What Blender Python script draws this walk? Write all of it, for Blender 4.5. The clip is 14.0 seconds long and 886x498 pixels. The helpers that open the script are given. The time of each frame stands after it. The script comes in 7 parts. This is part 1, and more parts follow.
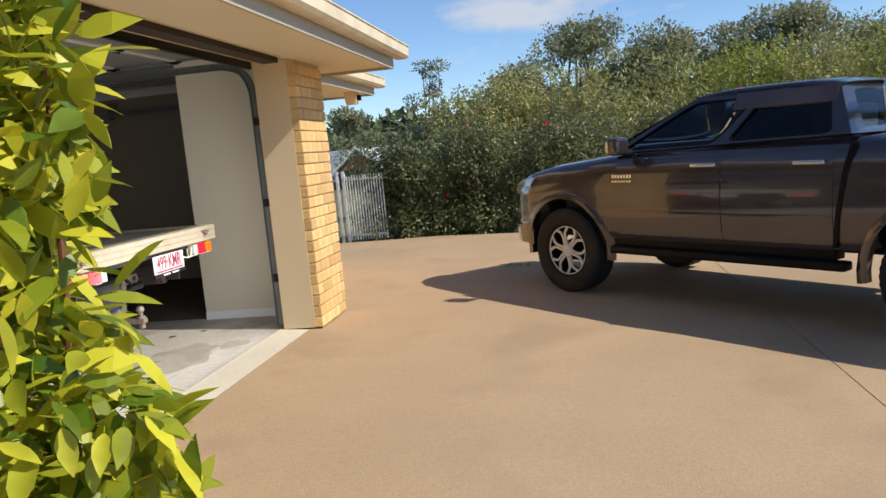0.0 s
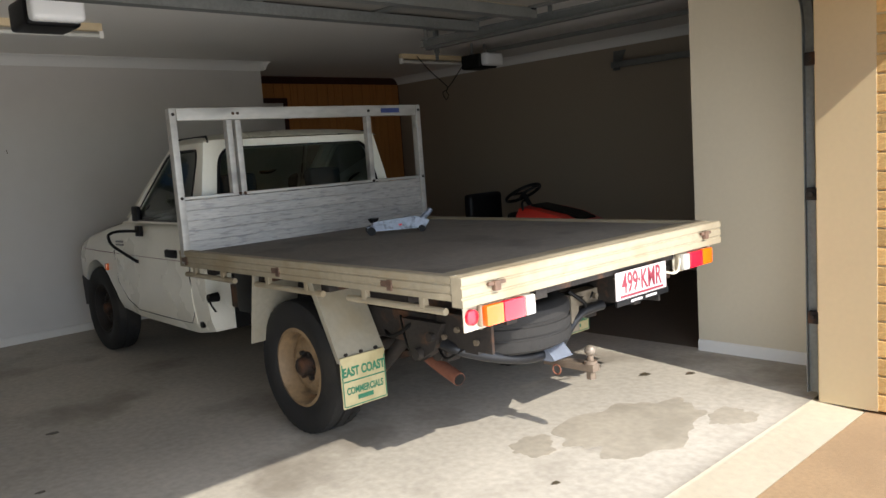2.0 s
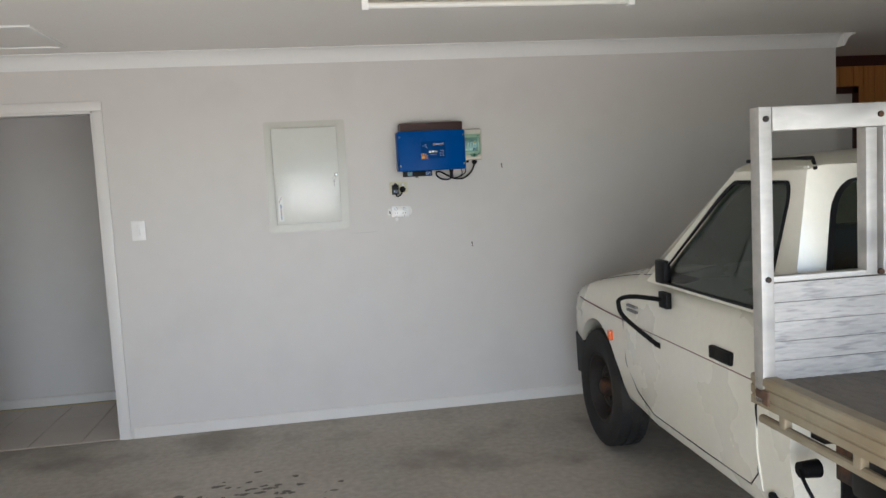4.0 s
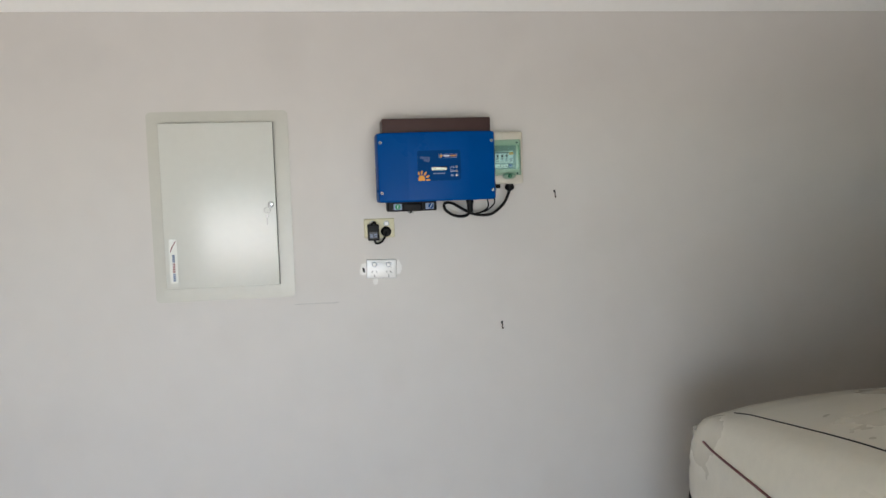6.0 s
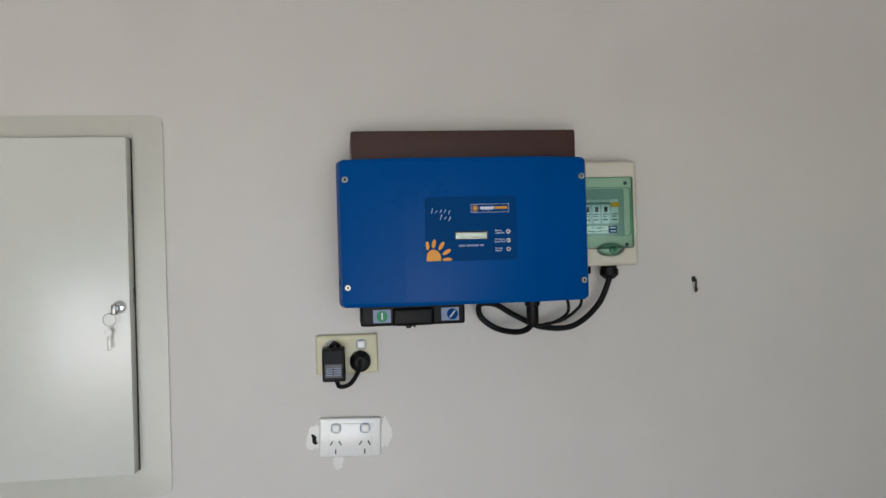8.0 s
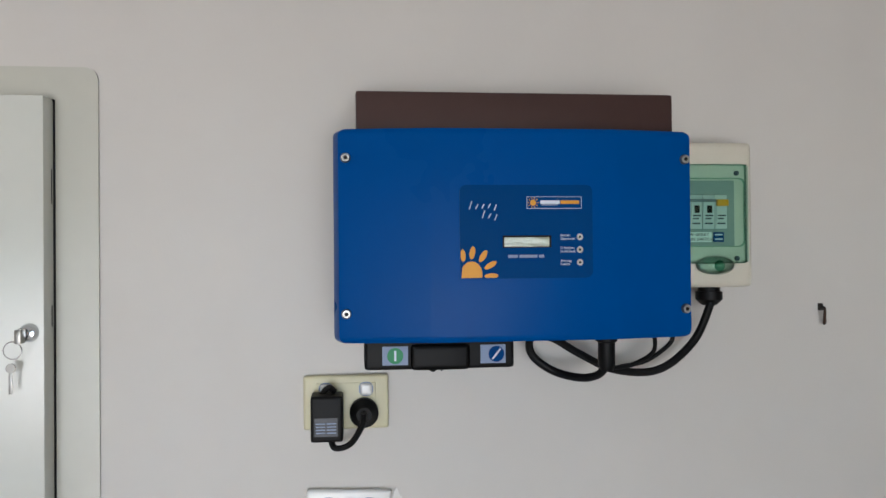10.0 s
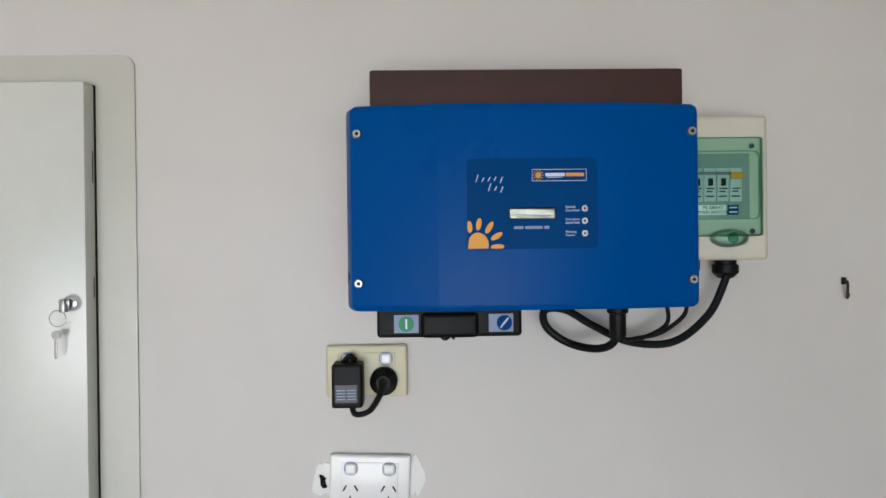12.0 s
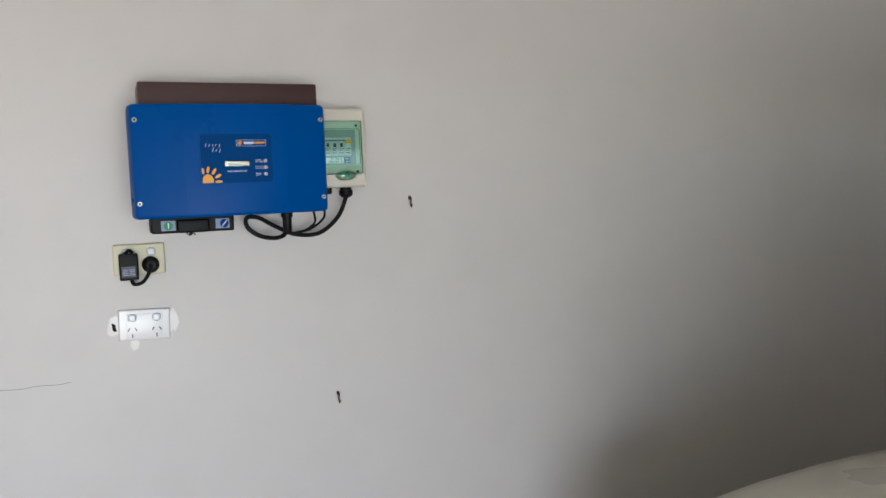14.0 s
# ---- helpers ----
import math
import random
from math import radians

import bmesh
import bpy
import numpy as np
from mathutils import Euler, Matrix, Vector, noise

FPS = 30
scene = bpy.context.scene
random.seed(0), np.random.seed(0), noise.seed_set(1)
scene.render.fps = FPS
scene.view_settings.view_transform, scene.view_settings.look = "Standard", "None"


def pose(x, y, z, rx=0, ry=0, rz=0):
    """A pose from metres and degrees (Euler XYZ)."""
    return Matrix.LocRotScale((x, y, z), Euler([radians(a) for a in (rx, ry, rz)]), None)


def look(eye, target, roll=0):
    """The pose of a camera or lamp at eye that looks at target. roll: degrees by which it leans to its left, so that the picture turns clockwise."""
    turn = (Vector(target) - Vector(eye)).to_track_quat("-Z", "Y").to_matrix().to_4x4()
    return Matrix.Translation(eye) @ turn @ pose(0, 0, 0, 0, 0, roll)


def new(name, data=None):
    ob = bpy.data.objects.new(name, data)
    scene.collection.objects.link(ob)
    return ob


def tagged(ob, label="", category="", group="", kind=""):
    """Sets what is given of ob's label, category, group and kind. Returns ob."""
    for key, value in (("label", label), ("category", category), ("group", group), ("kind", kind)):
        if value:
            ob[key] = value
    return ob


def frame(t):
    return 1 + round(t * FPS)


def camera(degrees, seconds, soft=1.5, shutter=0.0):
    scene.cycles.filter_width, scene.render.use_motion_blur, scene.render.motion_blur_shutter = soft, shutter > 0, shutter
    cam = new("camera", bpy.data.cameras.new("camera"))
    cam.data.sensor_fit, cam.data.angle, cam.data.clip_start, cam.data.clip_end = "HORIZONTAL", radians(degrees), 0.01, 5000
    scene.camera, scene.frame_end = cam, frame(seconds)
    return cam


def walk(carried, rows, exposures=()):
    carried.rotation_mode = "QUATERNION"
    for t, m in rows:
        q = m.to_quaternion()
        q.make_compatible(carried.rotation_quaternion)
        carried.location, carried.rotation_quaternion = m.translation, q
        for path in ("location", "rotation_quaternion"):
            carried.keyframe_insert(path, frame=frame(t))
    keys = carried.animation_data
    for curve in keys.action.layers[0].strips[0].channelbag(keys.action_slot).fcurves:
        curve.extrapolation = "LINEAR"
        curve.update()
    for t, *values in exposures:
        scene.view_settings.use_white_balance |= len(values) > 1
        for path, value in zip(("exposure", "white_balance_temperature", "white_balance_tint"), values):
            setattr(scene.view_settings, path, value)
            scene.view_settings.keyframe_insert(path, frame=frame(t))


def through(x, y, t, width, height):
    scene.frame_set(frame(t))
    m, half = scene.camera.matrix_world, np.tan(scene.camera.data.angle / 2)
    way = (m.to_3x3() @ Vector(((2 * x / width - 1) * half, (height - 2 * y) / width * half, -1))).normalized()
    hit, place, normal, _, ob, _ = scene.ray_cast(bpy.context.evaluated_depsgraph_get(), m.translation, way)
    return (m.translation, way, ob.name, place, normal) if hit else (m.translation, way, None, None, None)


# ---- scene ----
cam = camera(59.0, 14.0)
PATH = [
    (0, (2.083, -5.794, 1.274), (1.742, -3.839, 1.029), -5.4),
    (0.5, (1.894, -5.278, 1.302), (1.4, -3.353, 1.079), -5.1),
    (1, (1.742, -4.754, 1.328), (0.995, -2.912, 1.11), -4.6),
    (1.5, (1.51, -4.265, 1.337), (0.422, -2.602, 1.11), -4.0),
    (2, (1.197, -3.808, 1.323), (-0.248, -2.446, 1.082), -4.1),
    (2.5, (0.748, -3.546, 1.378), (-0.961, -2.534, 1.143), -4.4),
    (3, (0.239, -3.301, 1.41), (-1.632, -2.629, 1.195), -4.2),
    (3.5, (-0.318, -3.203, 1.436), (-2.267, -2.795, 1.25), -3.8),
    (3.7, (-0.543, -3.181, 1.471), (-2.506, -2.845, 1.294), -3.7),
    (5.8, (-2.758, -2.796, 1.613), (-4.731, -2.515, 1.444), -1.9),
    (6, (-2.96, -2.77, 1.617), (-4.935, -2.494, 1.468), -1.9),
    (6.5, (-3.404, -2.683, 1.622), (-5.38, -2.394, 1.523), -1.8),
    (7, (-3.824, -2.616, 1.653), (-5.805, -2.343, 1.607), -1.8),
    (7.5, (-4.185, -2.603, 1.667), (-6.168, -2.34, 1.655), -1.8),
    (10, (-4.865, -2.577, 1.68), (-6.853, -2.362, 1.697), -0.5),
    (10.5, (-4.861, -2.588, 1.679), (-6.853, -2.41, 1.69), -0.2),
    (11, (-4.868, -2.55, 1.664), (-6.865, -2.437, 1.67), -0.0),
    (11.5, (-4.855, -2.51, 1.66), (-6.855, -2.451, 1.66), -0.1),
    (12, (-4.827, -2.513, 1.657), (-6.827, -2.463, 1.651), -0.7),
    (12.5, (-4.762, -2.53, 1.661), (-6.76, -2.433, 1.634), -1.6),
    (13, (-4.556, -2.621, 1.64), (-6.538, -2.361, 1.581), -2.4),
    (13.5, (-4.274, -2.641, 1.608), (-6.216, -2.176, 1.502), -2.8),
    (14, (-3.961, -2.651, 1.631), (-5.798, -1.875, 1.468), -2.1),
]
EXPOSURES = [(0.0, 0.0, 6400, 10), (1.0, 0.0, 6400, 10), (1.5, 0.12, 6300, 10), (2.0, 0.33, 6450, 10), (2.5, 0.72, 6550, 11), (3.0, 1.32, 6250, 11), (3.7, 1.5, 6250, 11), (5.8, 1.68, 6380, 11), (6.5, 1.66, 6350, 11), (7.5, 1.5, 6270, 11), (9.8, 1.68, 6120, 12), (10.5, 1.70, 6120, 12), (11.5, 1.80, 6130, 12), (12.5, 1.79, 6140, 12), (13.0, 1.62, 6140, 12), (13.5, 1.67, 6140, 12), (14.0, 1.84, 6140, 12)]
walk(cam, [(t, look(eye, target, roll)) for t, eye, target, roll in PATH], EXPOSURES)

# ---- light ----
SUN_TO = Vector((1.167, -0.25, 1.0)).normalized()
world = bpy.data.worlds.new("sky")
world.use_nodes = True
scene.world = world
wt = world.node_tree
sky = wt.nodes.new("ShaderNodeTexSky")
sky.sky_type = "NISHITA"
sky.sun_disc = False
sky.sun_elevation = math.asin(SUN_TO.z)
sky.sun_rotation = math.atan2(SUN_TO.x, SUN_TO.y)
sky.air_density, sky.dust_density, sky.ozone_density = 0.82, 0.0, 5.0
wt.nodes["Background"].inputs[1].default_value = 0.15
# fair-weather clouds: soft white puffs in a low band of the sky
co, mp, nz, cr, mx = (wt.nodes.new("ShaderNode" + n) for n in ("TexCoord", "Mapping", "TexNoise", "MapRange", "Mix"))
mp.inputs["Scale"].default_value, mp.inputs["Location"].default_value = (2.6, 2.6, 7.5), (0.35, 0.2, 0.1)
nz.inputs["Scale"].default_value, nz.inputs["Detail"].default_value, nz.inputs["Roughness"].default_value = 1.6, 7.0, 0.55
cr.inputs[1].default_value, cr.inputs[2].default_value, cr.inputs[4].default_value = 0.59, 0.72, 0.85
mx.data_type = "RGBA"
mx.inputs[7].default_value = (4.4, 4.6, 5.0, 1)
wt.links.new(co.outputs["Generated"], mp.inputs[0]), wt.links.new(mp.outputs[0], nz.inputs["Vector"])
wt.links.new(nz.outputs[0], cr.inputs[0]), wt.links.new(cr.outputs[0], mx.inputs[0]), wt.links.new(sky.outputs[0], mx.inputs[6])
wt.links.new(mx.outputs[2], wt.nodes["Background"].inputs[0])

sun = new("sun", bpy.data.lights.new("sun", "SUN"))
sun.data.energy, sun.data.angle, sun.data.color = 4.8, radians(0.55), (1.0, 0.94, 0.84)
sun.matrix_world = look((0, 0, 0), -SUN_TO)

# stands in for the skylight that enters by the wide garage opening
door_sky = new("opening_skylight", bpy.data.lights.new("opening_skylight", "AREA"))
door_sky.data.shape, door_sky.data.size, door_sky.data.size_y = "RECTANGLE", 4.6, 1.4
door_sky.data.energy, door_sky.data.color = 52.0, (0.95, 0.97, 1.0)
door_sky.matrix_world = look((-0.28, -2.43, 0.76), (-5.0, -2.43, 0.76))

# ---- materials ----
def lin(r, g, b):
    return tuple((c / 12.92 if c <= 0.04045 else ((c + 0.055) / 1.055) ** 2.4) for c in (r / 255, g / 255, b / 255)) + (1.0,)


def mat(name, col, rough=0.6, metal=0.0, vary=0.12, big=1.5, fine=40.0, bump=0.0, bump_scale=60.0, stain=None, stain_amount=0.0,
        stain_scale=3.0, coat=0.0, alpha=1.0, emit=0.0, trans=0.0, spec=0.5, per_object=0.0, stretch=(1, 1, 1)):
    """A painted or raw surface: base colour with drift at two scales, stains with their own shape, and fine relief."""
    m = bpy.data.materials.new(name)
    m.use_nodes = True
    nt = m.node_tree
    bs = nt.nodes["Principled BSDF"]
    nodes, link = nt.nodes, nt.links.new
    tc = nodes.new("ShaderNodeTexCoord")
    mp = nodes.new("ShaderNodeMapping")
    mp.inputs["Scale"].default_value = stretch
    link(tc.outputs["Object"], mp.inputs[0])

    def noise_tex(scale, detail=4.0):
        n = nodes.new("ShaderNodeTexNoise")
        n.inputs["Scale"].default_value, n.inputs["Detail"].default_value = scale, detail
        link(mp.outputs[0], n.inputs["Vector"])
        return n
    base = tuple(col)
    if vary > 0:
        a, b = noise_tex(big), noise_tex(fine)
        add = nodes.new("ShaderNodeMath")
        add.operation = "ADD"
        link(a.outputs[0], add.inputs[0]), link(b.outputs[0], add.inputs[1])
        rng = nodes.new("ShaderNodeMapRange")
        rng.inputs[1].default_value, rng.inputs[2].default_value = 0.6, 1.4
        rng.inputs[3].default_value, rng.inputs[4].default_value = 1 - vary, 1 + vary
        link(add.outputs[0], rng.inputs[0])
        val = rng.outputs[0]
        if per_object > 0:
            oi = nodes.new("ShaderNodeObjectInfo")
            r2 = nodes.new("ShaderNodeMapRange")
            r2.inputs[3].default_value, r2.inputs[4].default_value = 1 - per_object, 1 + per_object
            link(oi.outputs["Random"], r2.inputs[0])
            mu = nodes.new("ShaderNodeMath")
            mu.operation = "MULTIPLY"
            link(val, mu.inputs[0]), link(r2.outputs[0], mu.inputs[1])
            val = mu.outputs[0]
        hsv = nodes.new("ShaderNodeHueSaturation")
        hsv.inputs["Color"].default_value = base
        link(val, hsv.inputs["Value"])
        out = hsv.outputs[0]
        if stain:
            s = noise_tex(stain_scale, 7.0)
            ramp = nodes.new("ShaderNodeMapRange")
            ramp.inputs[1].default_value, ramp.inputs[2].default_value = 0.53, 0.66
            ramp.inputs[4].default_value = stain_amount
            link(s.outputs[0], ramp.inputs[0])
            mix = nodes.new("ShaderNodeMix")
            mix.data_type = "RGBA"
            mix.inputs[7].default_value = stain
            link(ramp.outputs[0], mix.inputs[0]), link(out, mix.inputs[6])
            out = mix.outputs[2]
        link(out, bs.inputs["Base Color"])
        rr = nodes.new("ShaderNodeMapRange")
        rr.inputs[3].default_value, rr.inputs[4].default_value = max(0.02, rough * 0.85), min(1, rough * 1.15)
        link(a.outputs[0], rr.inputs[0]), link(rr.outputs[0], bs.inputs["Roughness"])
    else:
        bs.inputs["Base Color"].default_value = base
        bs.inputs["Roughness"].default_value = rough
    if bump > 0:
        n = noise_tex(bump_scale, 6.0)
        bp = nodes.new("ShaderNodeBump")
        bp.inputs["Strength"].default_value, bp.inputs["Distance"].default_value = bump, 0.01
        link(n.outputs[0], bp.inputs["Height"]), link(bp.outputs[0], bs.inputs["Normal"])
    bs.inputs["Metallic"].default_value = metal
    bs.inputs["Coat Weight"].default_value = coat
    bs.inputs["Coat Roughness"].default_value = 0.05
    bs.inputs["Transmission Weight"].default_value = trans
    bs.inputs["Specular IOR Level"].default_value = spec
    bs.inputs["Alpha"].default_value = alpha
    if emit:
        bs.inputs["Emission Color"].default_value, bs.inputs["Emission Strength"].default_value = base, emit
    return m


WALL = mat("wall_paint", lin(203, 199, 193), 0.5, vary=0.025, big=0.9, fine=9, bump=0.03, bump_scale=180, stain=lin(190, 186, 180), stain_amount=0.22, stain_scale=2.2)
CEIL = mat("ceiling_paint", lin(236, 233, 227), 0.8, vary=0.02, big=0.6)
TRIM = mat("white_gloss_trim", lin(232, 231, 227), 0.35, vary=0.02)
DRIVE = mat("coloured_concrete", lin(184, 155, 120), 0.85, vary=0.15, big=0.7, fine=55, bump=0.35, bump_scale=160, stain=lin(160, 133, 102), stain_amount=0.5, stain_scale=0.8)
SLAB = mat("garage_concrete", lin(168, 161, 149), 0.6, vary=0.24, big=1.3, fine=26, bump=0.1, bump_scale=110, stain=lin(110, 101, 89), stain_amount=0.6, stain_scale=1.5)
LIP = mat("pale_concrete_lip", lin(216, 206, 184), 0.8, vary=0.1, big=2.0, fine=30, bump=0.2, bump_scale=120)
# bay concrete in dark brown, with the shade there put into the base colour
BAYFLOOR = mat("shade_dark_bay_floor", lin(88, 76, 64), 0.9, vary=0.15, big=2.0, bump=0.2)
BRICK = mat("sandy_brick", lin(226, 187, 126), 0.85, vary=0.16, big=6, fine=60, bump=0.7, bump_scale=45, stain=lin(204, 156, 96), stain_amount=0.45, stain_scale=9, per_object=0.2)
MORTAR = mat("mortar", lin(216, 198, 160), 0.95, vary=0.1, bump=0.4, bump_scale=150)
CREAM = mat("cream_paint", lin(222, 201, 163), 0.5, vary=0.03, big=2)
SOFFIT = mat("soffit_sheet", lin(226, 212, 182), 0.7, vary=0.03, big=2)
FASCIA = mat("fascia_paint", lin(176, 168, 150), 0.5, vary=0.05)
GUTTER = mat("cream_gutter", lin(232, 215, 182), 0.4, vary=0.05, stain=lin(170, 150, 120), stain_amount=0.3)
GALV = mat("galvanised_steel", lin(124, 126, 124), 0.45, metal=0.7, vary=0.18, big=8, fine=60)
PLATE = mat("door_panel_back", lin(116, 112, 104), 0.36, vary=0.05)
BLACKP = mat("black_plastic", lin(11, 11, 12), 0.5, vary=0.1, spec=0.2)
# garage wall paint made darker: the third bay's shade is in this colour
WALL_SHADE = mat("wall_paint_shaded", lin(148, 136, 119), 0.6, vary=0.03, big=0.8)
RUBBER = mat("tyre_rubber", lin(24, 23, 22), 0.75, vary=0.2, big=6, bump=0.1, stain=lin(62, 56, 48), stain_amount=0.35, stain_scale=5)
WOOD = mat("wood_panelling", lin(178, 118, 60), 0.45, vary=0.28, big=3.0, fine=40, stretch=(9, 9, 0.6), stain=lin(138, 84, 40), stain_amount=0.5)
JOINERY = mat("off_white_joinery_paint", lin(214, 211, 205), 0.35, vary=0.02)
DARKWOOD = mat("dark_red_timber", lin(58, 24, 16), 0.4, vary=0.15)

# ---- building blocks ----
def bm_new():
    return bmesh.new()


def box(bm, x0, x1, y0, y1, z0, z1, bevel=0.0, seg=2):
    v = [bm.verts.new((x, y, z)) for z in (z0, z1) for x, y in ((x0, y0), (x1, y0), (x1, y1), (x0, y1))]
    fs = [bm.faces.new([v[i] for i in f]) for f in ((3, 2, 1, 0), (4, 5, 6, 7), (0, 1, 5, 4), (1, 2, 6, 5), (2, 3, 7, 6), (3, 0, 4, 7))]
    if bevel > 0:
        es = list({e for f in fs for e in f.edges})
        bmesh.ops.bevel(bm, geom=es, offset=bevel, segments=seg, affect="EDGES", profile=0.6)
    return v


def cyl(bm, a, b, r, r2=None, n=16, caps=True):
    """A round bar from a to b."""
    a, b = Vector(a), Vector(b)
    q = (b - a).to_track_quat("Z", "Y").to_matrix()
    rings = []
    for p, rr in ((a, r), (b, r if r2 is None else r2)):
        rings.append([bm.verts.new(p + q @ Vector((rr * math.cos(k * math.tau / n), rr * math.sin(k * math.tau / n), 0))) for k in range(n)])
    for k in range(n):
        bm.faces.new((rings[0][k], rings[0][(k + 1) % n], rings[1][(k + 1) % n], rings[1][k]))
    if caps:
        bm.faces.new(rings[0][::-1]), bm.faces.new(rings[1])


def tube(bm, pts, r, n=8):
    """A round pipe along a line of points."""
    pts = [Vector(p) for p in pts]
    rings = []
    side = None
    for i, p in enumerate(pts):
        d = (pts[min(i + 1, len(pts) - 1)] - pts[max(i - 1, 0)]).normalized()
        side = (d.orthogonal() if side is None else side - d * side.dot(d)).normalized()
        up = d.cross(side)
        rings.append([bm.verts.new(p + r * (math.cos(k * math.tau / n) * side + math.sin(k * math.tau / n) * up)) for k in range(n)])
    for a, b in zip(rings, rings[1:]):
        for k in range(n):
            bm.faces.new((a[k], a[(k + 1) % n], b[(k + 1) % n], b[k]))
    bm.faces.new(rings[0][::-1]), bm.faces.new(rings[-1])


def curve_pts(ctrl, n=8):
    """A smooth line through the given points."""
    c = [Vector(p) for p in ctrl]
    c = [c[0]] + c + [c[-1]]
    out = []
    for i in range(1, len(c) - 2):
        for k in range(n):
            t = k / n
            out.append(0.5 * (2 * c[i] + (c[i + 1] - c[i - 1]) * t + (2 * c[i - 1] - 5 * c[i] + 4 * c[i + 1] - c[i + 2]) * t * t + (3 * c[i] - c[i - 1] - 3 * c[i + 1] + c[i + 2]) * t ** 3))
    return out + [c[-2]]


def lathe(bm, profile, centre, axis="y", n=32, close=False, caps=True):
    """Turns a profile of (radius, along) about an axis through centre."""
    cx, cy, cz = centre
    rings = []
    for r, a in profile:
        ring = []
        for k in range(n):
            c, s = r * math.cos(k * math.tau / n), r * math.sin(k * math.tau / n)
            ring.append(bm.verts.new((cx + c, cy + a, cz + s) if axis == "y" else (cx + a, cy + c, cz + s) if axis == "x" else (cx + c, cy + s, cz + a)))
        rings.append(ring)
    pairs = list(zip(rings, rings[1:])) + ([(rings[-1], rings[0])] if close else [])
    for a, b in pairs:
        for k in range(n):
            bm.faces.new((a[k], a[(k + 1) % n], b[(k + 1) % n], b[k]))
    if not close and caps:
        for ring in (rings[0], rings[-1]):
            bm.faces.new(ring)


def loft(bm, rings, closed=False, caps=False):
    vs = [[bm.verts.new(p) for p in ring] for ring in rings]
    n = len(vs[0])
    for a, b in zip(vs, vs[1:]):
        for k in range(n if closed else n - 1):
            bm.faces.new((a[k], a[(k + 1) % n], b[(k + 1) % n], b[k]))
    if caps:
        bm.faces.new(vs[0]), bm.faces.new(vs[-1][::-1])
    return vs


def mesh_of(name, bm, material, smooth=None):
    bmesh.ops.recalc_face_normals(bm, faces=bm.faces)
    me = bpy.data.meshes.new(name)
    bm.to_mesh(me)
    bm.free()
    me.materials.append(material)
    if smooth is not None:
        for p in me.polygons:
            p.use_smooth = True
        me.set_sharp_from_angle(angle=radians(smooth))
    return me


def part(name, bm, material, parent=None, label="", smooth=35):
    ob = new(name, mesh_of(name, bm, material, smooth))
    if parent is not None:
        ob.parent = parent
    if label:
        ob["label"] = label
    return ob


def thing(name, m, label, category, group="", kind=""):
    ob = new(name)
    ob.empty_display_size = 0.1
    ob.matrix_world = m
    return tagged(ob, label, category, group, kind)


def structure(name, bm, material, label, category, smooth=None):
    return tagged(part(name, bm, material, None, smooth=smooth), label, category, "", "structure")


def solid(name, material, label, category, *boxes):
    bm = bm_new()
    for b in boxes:
        box(bm, *b)
    return structure(name, bm, material, label, category)


def text_part(name, words, size, m, material, parent, depth=0.0006, label="", align="CENTER", shear=0.0, sx=1.0, bold=0.0):
    """Lettering as a thin raised mesh; m places its centre, x to the right, z out of the face."""
    cu = bpy.data.curves.new(name, "FONT")
    cu.body, cu.size, cu.align_x, cu.align_y, cu.extrude, cu.shear, cu.offset = words, size, align, "CENTER", depth, shear, bold
    tmp = bpy.data.objects.new("tmp", cu)
    scene.collection.objects.link(tmp)
    me = bpy.data.meshes.new_from_object(tmp.evaluated_get(bpy.context.evaluated_depsgraph_get()))
    bpy.data.objects.remove(tmp)
    bpy.data.curves.remove(cu)
    me.materials.clear()
    me.materials.append(material)
    me.transform(m @ Matrix.Diagonal((sx, 1, 1, 1)))
    ob = new(name, me)
    ob.parent = parent
    if label:
        ob["label"] = label
    return ob


# ---- the garage ----
WX = -5.95          # wall with the inverter
CZ = 2.38           # ceiling
OZ = 2.05           # head of the opening
OY0, OY1 = -4.86, 0.0
RY = 3.3            # far side of the third bay
BX = -7.0           # panelled back wall

solid("floor", SLAB, "worn grey concrete garage floor with oil stains", "floor",
      (WX, -0.3, -5.6, 0.62, -0.1, 0.0), (-7.0, WX, 0.545, 0.62, -0.1, 0.0))
solid("floor_bay", BAYFLOOR, "dark brown concrete floor of the third bay, shade put into its colour", "floor", (-7.1, -1.25, 0.62, RY, -0.1, -0.004))
bm = bm_new()
v = [bm.verts.new(p) for p in ((-0.3, -5.0, 0.0), (-0.3, 0.03, 0.0), (-0.06, 0.03, -0.014), (-0.06, -5.0, -0.014), (-0.3, -5.0, -0.1), (-0.3, 0.03, -0.1), (-0.06, 0.03, -0.1), (-0.06, -5.0, -0.1))]
for f in ((0, 1, 2, 3), (7, 6, 5, 4), (0, 3, 7, 4), (1, 5, 6, 2), (2, 6, 7, 3), (0, 4, 5, 1)):
    bm.faces.new([v[i] for i in f])
structure("floor_lip", bm, LIP, "pale sloping concrete strip at the garage threshold", "floor")

# wall with the inverter and its doorway
DY0, DY1, DZ = -5.24, -4.42, 2.05
solid("wall_west", WALL, "off-white painted plasterboard garage wall", "wall",
      (WX - 0.11, WX, DY1, 0.545, 0, CZ), (WX - 0.11, WX, DY0, DY1, DZ, CZ), (WX - 0.11, WX, -5.6, DY0, 0, CZ))
solid("wall_recess", WALL, "off-white return wall beside the panelled recess", "wall", (BX, WX - 0.11, 0.435, 0.545, 0, CZ))
solid("wall_south", WALL, "off-white painted side wall of the garage", "wall", (WX - 1.2, -0.25, -5.7, -5.6, 0, CZ))
